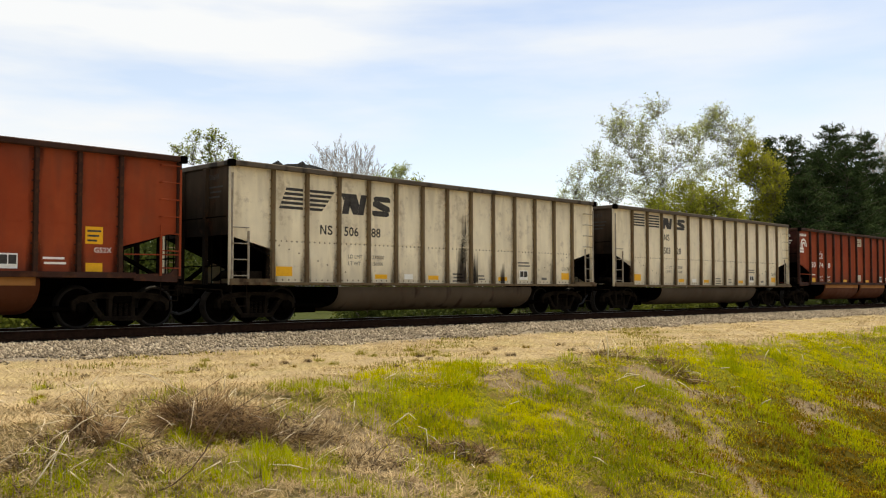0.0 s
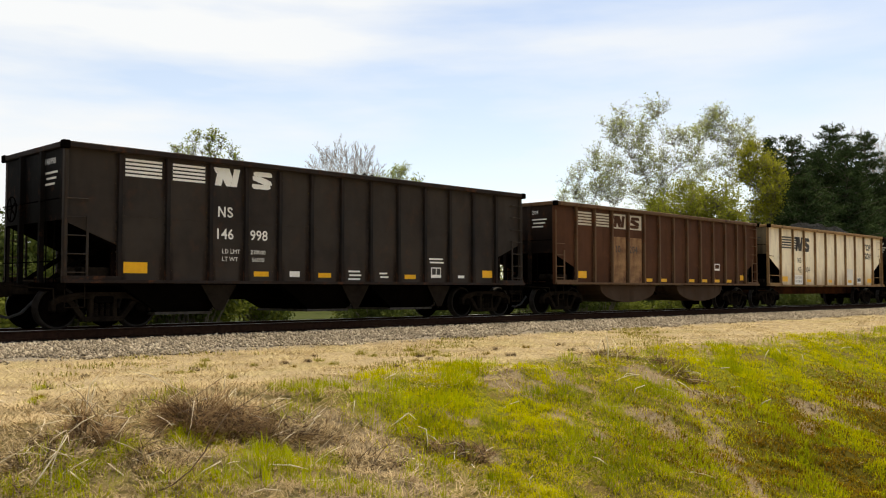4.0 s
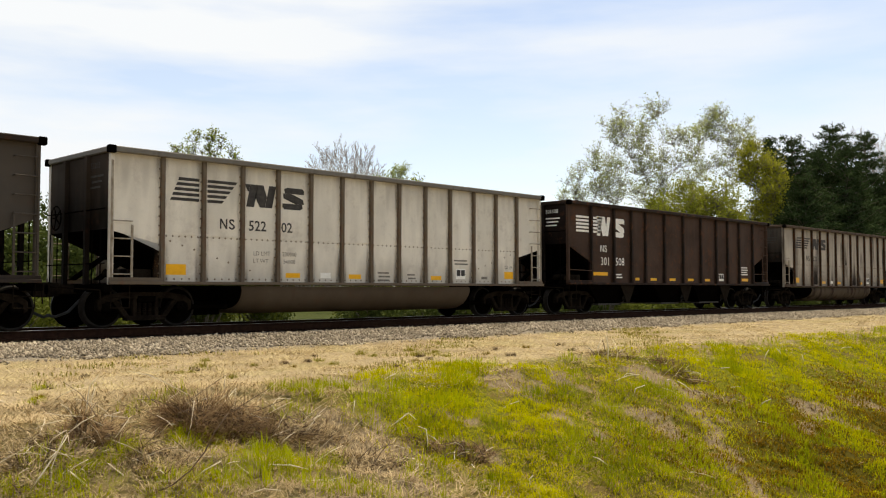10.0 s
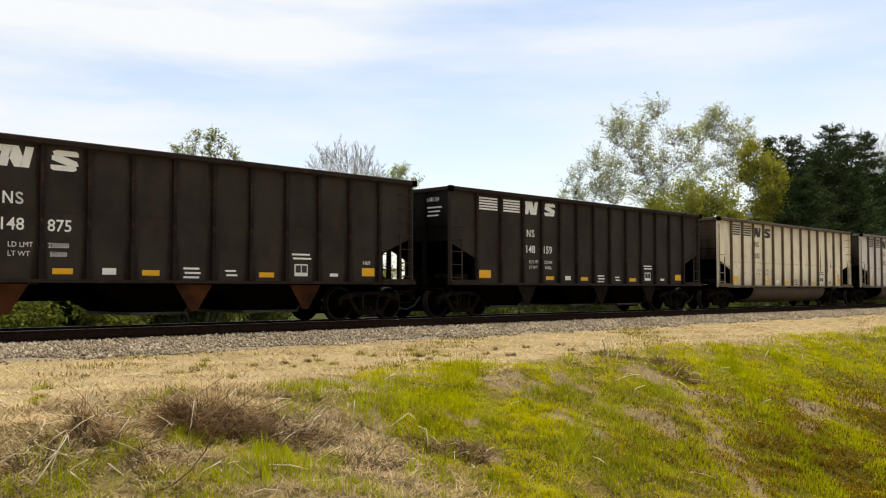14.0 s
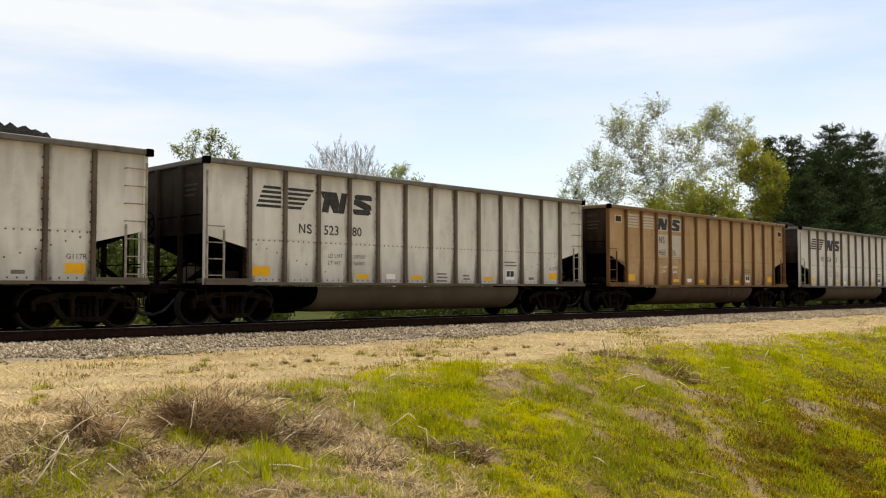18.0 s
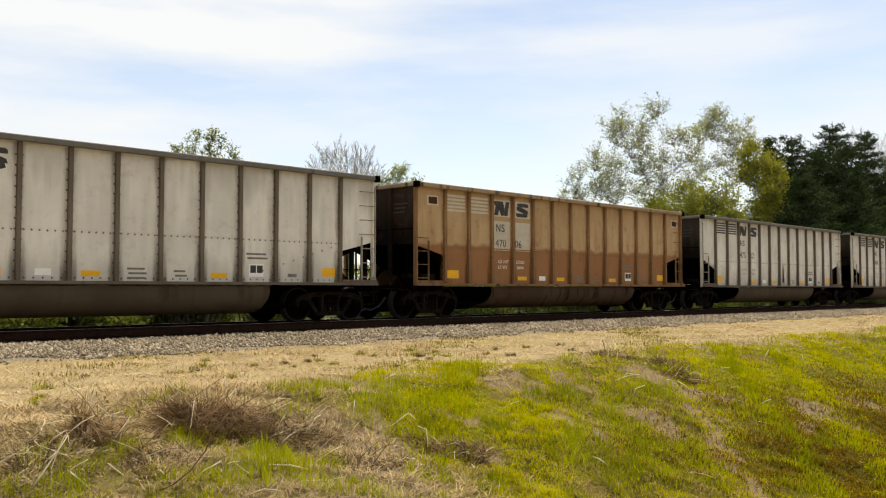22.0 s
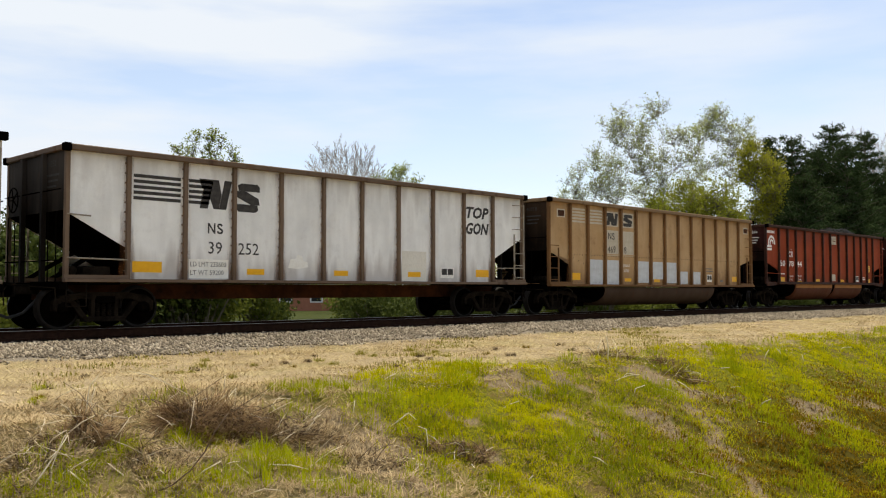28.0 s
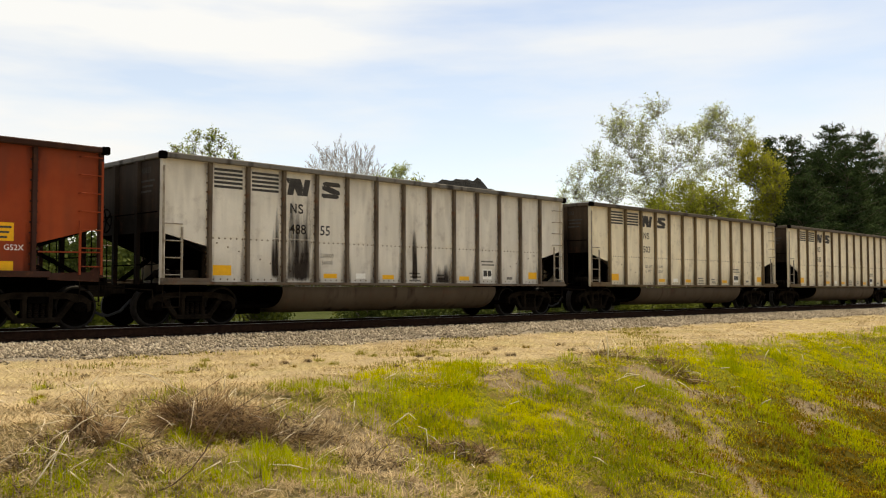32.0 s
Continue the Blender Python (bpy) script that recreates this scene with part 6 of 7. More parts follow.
    add("brake_wheel", bm, "frame", (-h - 0.16, 0.75, g0 + 0.35))
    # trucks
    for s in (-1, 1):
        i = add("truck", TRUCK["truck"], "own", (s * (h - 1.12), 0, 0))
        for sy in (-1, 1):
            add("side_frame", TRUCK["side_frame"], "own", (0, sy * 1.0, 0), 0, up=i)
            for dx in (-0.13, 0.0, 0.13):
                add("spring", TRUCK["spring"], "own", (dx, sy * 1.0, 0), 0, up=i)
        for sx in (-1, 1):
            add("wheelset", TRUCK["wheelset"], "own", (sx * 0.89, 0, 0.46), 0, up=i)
    return out


def coal_mesh(kind, seed, heaps):
    """A load of coal with loaf-shaped heaps (place along the car 0..1, height over the rim, half length in metres)."""
    K = KINDS[kind]
    h = K["L"] / 2 - 0.12
    nx, ny = 96, 14
    xs, ys = np.linspace(-h, h, nx), np.linspace(-1.48, 1.48, ny)
    gx, gy = np.meshgrid(xs, ys, indexing="ij")
    z = np.full(gx.shape, K["top"] - 0.42)
    rng = np.random.default_rng(seed)
    for u, peak, half in heaps:
        c = -h + 2 * h * u
        d = np.clip(1 - np.sqrt(((gx - c) / half) ** 2 + (gy / 1.75) ** 2), 0, 1)
        z = np.maximum(z, K["top"] - 0.42 + (peak + 0.42) * np.minimum(1.0, d * 1.5) ** 0.8)
    z += rng.normal(0, 0.022, z.shape) * (1 + (z > K["top"])) + 0.02 * (z > K["top"] - 0.2) * np.sin(5.1 * gx + seed) * np.sin(4.3 * gy + 2.2 * gx)
    v = np.stack([gx, gy, z], -1).reshape(-1, 3)
    i, j = np.meshgrid(np.arange(nx - 1), np.arange(ny - 1), indexing="ij")
    a = (i * ny + j).ravel()
    return arrays_mesh("coal_load", v, np.stack([a, a + ny, a + ny + 1, a + 1], 1), (M["coal"],))


# ---------------------------------------------------------------- lettering
TEXTS = {}


def text_mesh(text, height, width=None, bold=0.0, slant=0.0):
    """Raised lettering in the built-in font: lies in the x, z plane, its left foot at the origin."""
    key = (text, round(height, 3), width and round(width, 3), bold, slant)
    if key not in TEXTS:
        cu = bpy.data.curves.new("lettering", "FONT")
        cu.body, cu.size, cu.offset, cu.resolution_u, cu.shear = text, 1.0, bold, 2, slant
        ob = bpy.data.objects.new("lettering", cu)
        scene.collection.objects.link(ob)
        bpy.context.view_layer.update()
        me = bpy.data.meshes.new_from_object(ob.evaluated_get(bpy.context.evaluated_depsgraph_get()))
        bpy.data.objects.remove(ob)
        bpy.data.curves.remove(cu)
        co = np.empty(len(me.vertices) * 3, dtype=np.float32)
        me.vertices.foreach_get("co", co)
        co = co.reshape(-1, 3)
        lo, hi = co.min(0), co.max(0)
        k = height / (hi[1] - lo[1])
        kx = width / (hi[0] - lo[0]) if width else k
        flat = np.stack([(co[:, 0] - lo[0]) * kx, np.zeros(len(co)), (co[:, 1] - lo[1]) * k], 1)
        me.vertices.foreach_set("co", flat.astype(np.float32).ravel())
        me.update()
        me.materials.clear()
        me.materials.append(M["ink_black"])
        TEXTS[key] = me
    return TEXTS[key]


SHAPES = {}


def shape_mesh(name, polygons):
    """Flat painted shapes in the x, z plane."""
    key = (name, tuple(tuple((round(a, 3), round(b, 3)) for a, b in p) for p in polygons))
    if key not in SHAPES:
        bm = bmesh.new()
        for p in polygons:
            f = bm.faces.new([bm.verts.new((x, 0, z)) for x, z in p])
            f.normal_update()
            if f.normal.y > 0:
                f.normal_flip()
        me = bpy.data.meshes.new(name)
        bm.to_mesh(me)
        bm.free()
        me.materials.append(M["ink_black"])
        SHAPES[key] = me
    return SHAPES[key]


def rect(x0, z0, x1, z1, slant=0.0):
    return [(x0, z0), (x1, z0), (x1 + slant, z1), (x0 + slant, z1)]


def fat_block(x, z, w, h):
    """First emblem block: two slanted uprights with a thick diagonal between."""
    s = 0.22 * h
    return [rect(x, z, x + 0.30 * w, z + h, s), [(x - 0.16 * w + s * 0.62, z + h), (x - 0.04 * w + s * 0.6, z + 0.68 * h), (x - 0.002 + s * 0.68, z + 0.68 * h), (x - 0.002 + s, z + h)], rect(x + 0.72 * w, z, x + w, z + h, s), [(x + 0.30 * w + s * 0.99, z + h), (x + 0.30 * w + s * 0.2, z + h * 0.45), (x + 0.52 * w, z), (x + 0.715 * w, z), (x + 0.715 * w + s * 0.5, z + 0.5 * h), (x + 0.5 * w + s, z + h)]]


def round_block(x, z, w, h):
    """Second emblem block: a rounded lump with two slits."""
    t = h * 0.27
    return [[(x + 0.12 * w, z + h - t), (x + w, z + h - t), (x + w, z + h - 0.35 * t), (x + 0.90 * w, z + h), (x + 0.22 * w, z + h), (x + 0.06 * w, z + h - 0.3 * t)],
            [(x + 0.03 * w, z + h - t - 0.001), (x + 0.42 * w, z + h - t - 0.001), (x + 0.95 * w, z + 0.5 * h), (x + w, z + t + 0.001), (x + 0.60 * w, z + t + 0.001), (x + 0.04 * w, z + 0.5 * h)],
            [(x, z + 0.35 * t), (x + 0.10 * w, z), (x + 0.80 * w, z), (x + 0.94 * w, z + 0.3 * t), (x + 0.90 * w, z + t), (x, z + t)]]


def stroke(points, w):
    """A bent band of even width through the points, as quads."""
    out = []
    for (x0, z0), (x1, z1) in zip(points, points[1:]):
        d = math.hypot(x1 - x0, z1 - z0)
        nx, nz = -(z1 - z0) / d * w / 2, (x1 - x0) / d * w / 2
        ex, ez = (x1 - x0) / d * w * 0.18, (z1 - z0) / d * w * 0.18
        out.append([(x0 - nx - ex, z0 - nz - ez), (x1 - nx + ex, z1 - nz + ez), (x1 + nx + ex, z1 + nz + ez), (x0 + nx - ex, z0 + nz - ez)])
    return out


def thin_mark(h):
    """The owner's mark in thin strokes: two uprights with a diagonal, then a double bend."""
    w = 0.17 * h
    bend = [(1.55, 0.78), (1.47, 0.89), (1.32, 0.92), (1.16, 0.88), (1.10, 0.75), (1.18, 0.60), (1.40, 0.46), (1.56, 0.36), (1.60, 0.22), (1.52, 0.10), (1.34, 0.06), (1.16, 0.10), (1.08, 0.22)]
    return [rect(0, 0, w, h), rect(0.66 * h, 0, 0.66 * h + w, h), [(w, h), (w * 1.02, h * 0.72), (0.66 * h, 0), (0.66 * h, h * 0.28)]] + stroke([(x * h, z * h) for x, z in bend], w)


def ring_mark(h):
    """The owner's mark in bold strokes: an open ring, then an upright with a bow and a leg."""
    w = 0.22 * h
    ring = [(0.42 * h + 0.36 * h * math.cos(t), 0.5 * h + 0.40 * h * math.sin(t)) for t in np.linspace(0.85, 5.43, 13)]
    bow = [(1.05, 0.89), (1.32, 0.89), (1.45, 0.80), (1.45, 0.62), (1.32, 0.51), (1.05, 0.51)]
    return stroke(ring, w) + [rect(0.95 * h, 0, 0.95 * h + w, h)] + stroke([(x * h, z * h) for x, z in bow], w * 0.9) + stroke([(1.28 * h, 0.48 * h), (1.50 * h, 0.05 * h)], w)


def stripes(x0, x1, z0, z1, count, cut0=0.0, cut1=0.0):
    """Level stripes between z0 and z1; cut0 and cut1 slant their left and right ends."""
    out = []
    step = (z1 - z0) / (count - 0.4)
    for i in range(count):
        a, b = z1 - i * step, z1 - i * step - step * 0.6
        u, w = (z1 - a) / (z1 - z0), (z1 - b) / (z1 - z0)
        out.append([(x0 + cut0 * (1 - u), a), (x1 - cut1 * u, a), (x1 - cut1 * w, b), (x0 + cut0 * (1 - w), b)])
    return out


SPECS = {}
WHEELS = []      # (wheelset, its car's place, offset from the car's middle)
CARS = []


def freight_car(index, kind, color, label, number="", logo="split", ink="ink_black", coal=(), seed=(0.5, 0.5, 0.5), extra=None, bay=None, code="", rib=None, group="coal cars of the train"):
    K = KINDS[kind]
    h = K["L"] / 2
    if kind not in SPECS:
        SPECS[kind] = car_specs(kind)
    car = new("coal_hopper" if kind.startswith("hopper") else "coal_gondola")
    tagged(car, label, "hopper car" if kind.startswith("hopper") else "gondola car", group)
    dark = color in ("black", "charcoal", "brown")
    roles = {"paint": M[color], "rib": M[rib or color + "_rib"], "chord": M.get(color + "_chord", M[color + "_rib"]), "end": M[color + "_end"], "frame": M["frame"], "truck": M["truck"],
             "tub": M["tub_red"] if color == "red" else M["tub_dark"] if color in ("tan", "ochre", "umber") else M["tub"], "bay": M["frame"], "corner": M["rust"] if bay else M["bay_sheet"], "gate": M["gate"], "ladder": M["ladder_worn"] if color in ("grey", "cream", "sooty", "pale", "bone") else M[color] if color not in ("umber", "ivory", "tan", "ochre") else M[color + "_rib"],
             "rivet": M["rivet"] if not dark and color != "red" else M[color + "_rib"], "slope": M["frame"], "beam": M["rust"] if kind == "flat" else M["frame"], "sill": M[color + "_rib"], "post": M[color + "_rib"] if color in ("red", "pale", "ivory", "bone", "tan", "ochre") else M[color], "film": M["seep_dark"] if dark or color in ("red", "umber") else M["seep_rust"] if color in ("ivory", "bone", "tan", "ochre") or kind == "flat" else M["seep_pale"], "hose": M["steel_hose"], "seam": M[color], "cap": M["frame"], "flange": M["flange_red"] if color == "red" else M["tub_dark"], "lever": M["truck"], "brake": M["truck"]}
    made = []
    for name, me, role, at, turn, up in SPECS[kind]:
        ob = new(name, me)
        ob.parent = car if up is None else made[up]
        ob.location = at
        if turn:
            ob.rotation_euler = (0, 0, turn)
        ob.color = (*seed, 1)
        if role != "own":
            ob.material_slots[0].link = "OBJECT"
            ob.material_slots[0].material = roles[role]
        if name == "riveting":
            tagged(ob, "rows of small round rivet heads", kind="stuff")
        if name == "wheelset":
            WHEELS.append((ob, index, at[0] + made[up].location.x))
        made.append(ob)
    if coal:
        part("coal_load", coal_mesh(kind, index, coal), None, car, "heaped black coal")
    ribs = [0.0] + list(K["ribs"]) + [K["L"]]

    def stick(name, me, x, z, mat, lab="", lift=0.004):
        ob = part(name, me, None, car, lab)
        ob.location = (x - h, -SHEET - lift, z)
        ob.material_slots[0].link = "OBJECT"
        ob.material_slots[0].material = M[mat]
        ob.color = (*seed, 1)
        return ob

    def plate(name, panel, u0, u1, z0, z1, mat, lab="", lift=0.004):
        a, b = ribs[panel] + 0.10, ribs[panel + 1] - 0.10
        x0, x1 = a + (b - a) * u0, a + (b - a) * u1
        return stick(name, shape_mesh(name, [rect(0, 0, x1 - x0, z1 - z0)]), x0, z0, mat, lab, lift)

    def words(text, x, z, size, mat, width=None, bold=0.0, slant=0.0):
        return stick("lettering", text_mesh(text, size, width, bold, slant), x, z, mat, "", 0.006)

    tools = dict(stick=stick, plate=plate, words=words, ribs=ribs, top=K["top"], sill=K["sill"], ink=ink, number=number)
    LOGOS[logo](**tools)
    end_ink = ink if ink == "ink_white" else "ink_black"
    mark = number if number else "204"
    for i, (me, z) in enumerate([(text_mesh(mark, 0.13), K["top"] - 0.42)] + [(shape_mesh("end_stencil", [rect(0.05 * (k % 2), 0, 0.62 - 0.07 * k, 0.045)]), K["top"] - 0.62 - 0.12 * k) for k in range(3)]):
        ob = part("end_lettering" if i == 0 else "end_stencil", me, None, car)
        ob.location, ob.rotation_euler = (-h + 0.012, -0.62, z), (0, 0, -math.pi / 2)
        ob.material_slots[0].link = "OBJECT"
        ob.material_slots[0].material = M[end_ink]
    if code:
        words(code, ribs[-2] - 0.55, K["sill"] + 0.52, 0.11, "ink_black" if ink == "ink_black" else "ink_white")
    if extra:
        extra(**tools)
    CARS.append((car, index, h))
    return car


def small_print(plate, panel, u0, u1, z, rows, mat):
    for i in range(rows):
        plate("stencil_line", panel, u0 + 0.04 * (i % 2), u1 - 0.05 * ((i + 1) % 2), z - i * 0.10, z - i * 0.10 + 0.045, mat)


def yellow_plates(plate, sill, n):
    """Yellow reflector plates along the foot of the side."""
    plate("reflector_plate", 1, 0.02, 0.62, sill + 0.22, sill + 0.46, "yellow")
    plate("reflector_plate", n - 1, 0.42, 0.95, sill + 0.22, sill + 0.44, "yellow")


def stencil_box(plate, panel, z, mat):
    plate("stencil_box", panel, 0.22, 0.72, z, z + 0.30, "ink_white" if mat == "patch_white" else mat)
    plate("stencil_field", panel, 0.26, 0.46, z + 0.09, z + 0.27, "ink_black", lift=0.006)
    plate("stencil_field", panel, 0.49, 0.69, z + 0.09, z + 0.27, "ink_black", lift=0.006)


def logo_split(stick, plate, words, ribs, top, sill, ink, number, dark=None):
    n = len(ribs) - 2
    up = 0.20 if ink == "ink_black" else 0.0
    z1, z0 = top - 0.22, top - 0.60 - up * 0.4
    for p in (1, 2):
        w = ribs[p + 1] - ribs[p] - 0.26
        stick("emblem_stripes", shape_mesh("emblem_stripes", stripes(0, w, z0, z1, 5)), ribs[p] + 0.13, 0, ink)
    w = ribs[4] - ribs[3]
    stick("emblem_block", shape_mesh("emblem_block", fat_block(0, 0, w * 0.62, 0.42)), ribs[3] + 0.12, z0 - 0.02, ink)
    stick("emblem_block", shape_mesh("emblem_block", round_block(0, 0, w * 0.60, 0.42)), ribs[4] + 0.18, z0 - 0.02, ink)
    stick("reporting_mark", shape_mesh("reporting_mark", thin_mark(0.24)), ribs[3] + 0.22, top - 1.35 + up, ink)
    a, b = number[:3], number[3:]
    words(a, ribs[3] + 0.20, top - 1.87 + up, 0.25, ink, None, 0.012)
    if b:
        words(b, ribs[4] + 0.14, top - 1.87 + up, 0.25, ink, None, 0.012)
    data_lines(stick, plate, words, ribs, sill, ink, 3)
    common_plates(plate, sill, n, ink)


def data_lines(stick, plate, words, ribs, sill, ink, p):
    faint = "ink_faint" if ink == "ink_black" else ink
    words("LD LMT", ribs[p] + 0.34, sill + 0.71, 0.10, faint)
    words("LT WT", ribs[p] + 0.34, sill + 0.53, 0.10, faint)
    words("230000", ribs[p + 1] + 0.16, sill + 0.71, 0.10, faint)
    words("56000", ribs[p + 1] + 0.20, sill + 0.53, 0.10, faint)


def common_plates(plate, sill, n, ink):
    faint = "ink_faint" if ink == "ink_black" else ink
    yellow_plates(plate, sill, n)
    plate("reflector_plate", 4, 0.20, 0.75, sill + 0.18, sill + 0.30, "yellow")
    plate("placard", 5, 0.30, 0.70, sill + 0.18, sill + 0.32, "ink_white")
    plate("reflector_plate", 6, 0.20, 0.72, sill + 0.17, sill + 0.29, "yellow")
    small_print(plate, 7, 0.2, 0.75, sill + 0.32, 3, faint)
    small_print(plate, 8, 0.3, 0.7, sill + 0.28, 2, faint)
    plate("reflector_plate", 9, 0.20, 0.72, sill + 0.16, sill + 0.28, "yellow")
    stencil_box(plate, 10, sill + 0.20, "patch_white")
    small_print(plate, 10, 0.12, 0.86, sill + 0.72, 2, faint)
    plate("drain_plate", 11, 0.35, 0.68, sill + 0.20, sill + 0.28, faint)


def logo_swoosh(stick, plate, words, ribs, top, sill, ink, number):
    n = len(ribs) - 2
    drop = 0.0 if ink == "ink_white" else 0.13
    z1, z0 = top - 0.39 - drop, top - 0.92 - drop
    w = ribs[2] - ribs[1]
    stick("emblem_stripes", shape_mesh("emblem_stripes", stripes(0, w - 0.30, z0, z1, 5, 0.22, 0.0)), ribs[1] + 0.20, 0, ink)
    stick("emblem_stripes", shape_mesh("emblem_stripes", stripes(0, w - 0.22, z0, z1, 5, 0.0, 0.42)), ribs[2] + 0.11, 0, ink)
    stick("emblem_block", shape_mesh("emblem_block", fat_block(0, 0, w * 0.72, 0.54)), ribs[3] + 0.12, z0 - 0.02, ink)
    stick("emblem_block", shape_mesh("emblem_block", round_block(0, 0, w * 0.64, 0.54)), ribs[4] + 0.15, z0 - 0.02, ink)
    stick("reporting_mark", shape_mesh("reporting_mark", thin_mark(0.24)), ribs[2] + 0.45, top - 1.38 - 2 * drop, ink)
    words(number[:3], ribs[3] + 0.20, top - 1.39 - 2 * drop, 0.25, ink, None, 0.012)
    if number[3:]:
        words(number[3:], ribs[4] + 0.12, top - 1.39 - 2 * drop, 0.25, ink, None, 0.012)
    data_lines(stick, plate, words, ribs, sill, ink, 3)
    common_plates(plate, sill, n, ink)


def logo_boxed(stick, plate, words, ribs, top, sill, ink, number):
    """White panels with dark blocks on a tan side."""
    for p in (3, 4):
        plate("white_panel", p, 0.03, 0.97, top - 0.79, top - 0.26, "patch_cream")
        plate("white_panel", p, 0.03, 0.97, top - 1.84, top - 0.93, "patch_cream")
    n = len(ribs) - 2
    for p in (1, 2):
        w = ribs[p + 1] - ribs[p] - 0.26
        stick("emblem_stripes", shape_mesh("emblem_stripes", stripes(0, w, top - 0.75, top - 0.26, 5)), ribs[p] + 0.13, 0, "patch_cream")
    w = ribs[4] - ribs[3]
    stick("emblem_block", shape_mesh("emblem_block", fat_block(0, 0, w * 0.62, 0.44)), ribs[3] + 0.14, top - 0.75, "ink_black", lift=0.008)
    stick("emblem_block", shape_mesh("emblem_block", round_block(0, 0, w * 0.60, 0.44)), ribs[4] + 0.18, top - 0.75, "ink_black", lift=0.008)
    stick("reporting_mark", shape_mesh("reporting_mark", thin_mark(0.24)), ribs[3] + 0.24, top - 1.26, "ink_black", lift=0.008)
    words(number[:3], ribs[3] + 0.20, top - 1.74, 0.24, "ink_black").location.y -= 0.004
    words(number[3:], ribs[4] + 0.12, top - 1.74, 0.24, "ink_black").location.y -= 0.004
    for p in (0, len(ribs) - 2):
        plate("placard_frame", p, 0.42, 0.86, top - 0.62, top - 0.34, "patch_cream")
        plate("placard_field", p, 0.47, 0.81, top - 0.58, top - 0.38, "umber", lift=0.006)
    data_lines(stick, plate, words, ribs, sill, "ink_white", 3)
    common_plates(plate, sill, n, "ink_black")


def logo_wide(stick, plate, words, ribs, top, sill, ink, number):
    """One long emblem across the panels: stripes running into two blocks."""
    n = len(ribs) - 2
    z1, z0 = top - 0.46, top - 1.10
    if ink == "ink_white":
        ribs = [ribs[0] - 0.97] + ribs
        ribs[1], n = ribs[1] + 0.42, n
    a, b, c = ribs[1] + 0.13, ribs[2] + 0.40, ribs[3]
    stick("emblem_stripes", shape_mesh("emblem_stripes", stripes(0, ribs[2] - a - 0.10, z0 + 0.06, z1 - 0.02, 5)), a, 0, ink)
    stick("emblem_stripes", shape_mesh("emblem_stripes", stripes(0, 0.62, z0 + 0.06, z1 - 0.02, 5, 0, 0.10)), ribs[2] + 0.10, 0, ink)
    stick("emblem_block", shape_mesh("emblem_block", fat_block(0, 0, 0.70, 0.68)), b - 0.02, z0 - 0.03, ink)
    stick("emblem_block", shape_mesh("emblem_block", round_block(0, 0, 0.66, 0.68)), c + 0.07, z0 - 0.05, ink)
    stick("reporting_mark", shape_mesh("reporting_mark", thin_mark(0.24)), ribs[2] + 0.60, top - 1.70, ink)
    words(number[:-3], ribs[2] + 0.62, top - 2.17, 0.28, ink)
    words(number[-3:], ribs[3] + 0.14, top - 2.17, 0.28, ink)
    if ink == "ink_white":
        plate("reflector_plate", 1, 0.05, 0.78, sill + 0.32, sill + 0.44, "yellow")
        small_print(plate, 2, 0.05, 0.5, sill + 0.34, 2, ink)
        small_print(plate, 10, 0.1, 0.7, sill + 0.75, 4, ink)
        plate("reflector_plate", 10, 0.15, 0.7, sill + 0.18, sill + 0.30, "yellow")
        for p in (3, 4, 5, 6, 7):
            plate("reflector_plate", p, 0.25, 0.62, sill + 0.16, sill + 0.26, "yellow")
        stencil_box(plate, 8, sill + 0.18, "patch_white")
        return
    yellow_plates(plate, sill, n)
    if ink == "ink_black":
        words("TOP", ribs[n - 1] + 0.13, top - 0.86, 0.36, ink, 1.02, 0.035, 0.25)
        words("GON", ribs[n - 1] + 0.13, top - 1.34, 0.36, ink, 1.02, 0.035, 0.25)
    for p in (3, 5, 7):
        plate("reflector_plate", p, 0.25, 0.68, sill + 0.20, sill + 0.34, "yellow", lift=0.007)
    stencil_box(plate, n - 2, sill + 0.18, "patch_white")
    plate("repaint_patch", 7, 0.05, 0.88, sill + 0.08, sill + 0.92, "repaint")
    plate("weight_plate", 2, 0.02, 0.98, sill + 0.10, sill + 0.54, "ink_white")
    for i, line in enumerate(("LD LMT 223600", "LT WT 59200")):
        words(line, ribs[2] + 0.16, sill + 0.37 - 0.19 * i, 0.11, "ink_faint", (ribs[3] - ribs[2] - 0.2) * (0.86 - 0.06 * i)).location.y -= 0.003


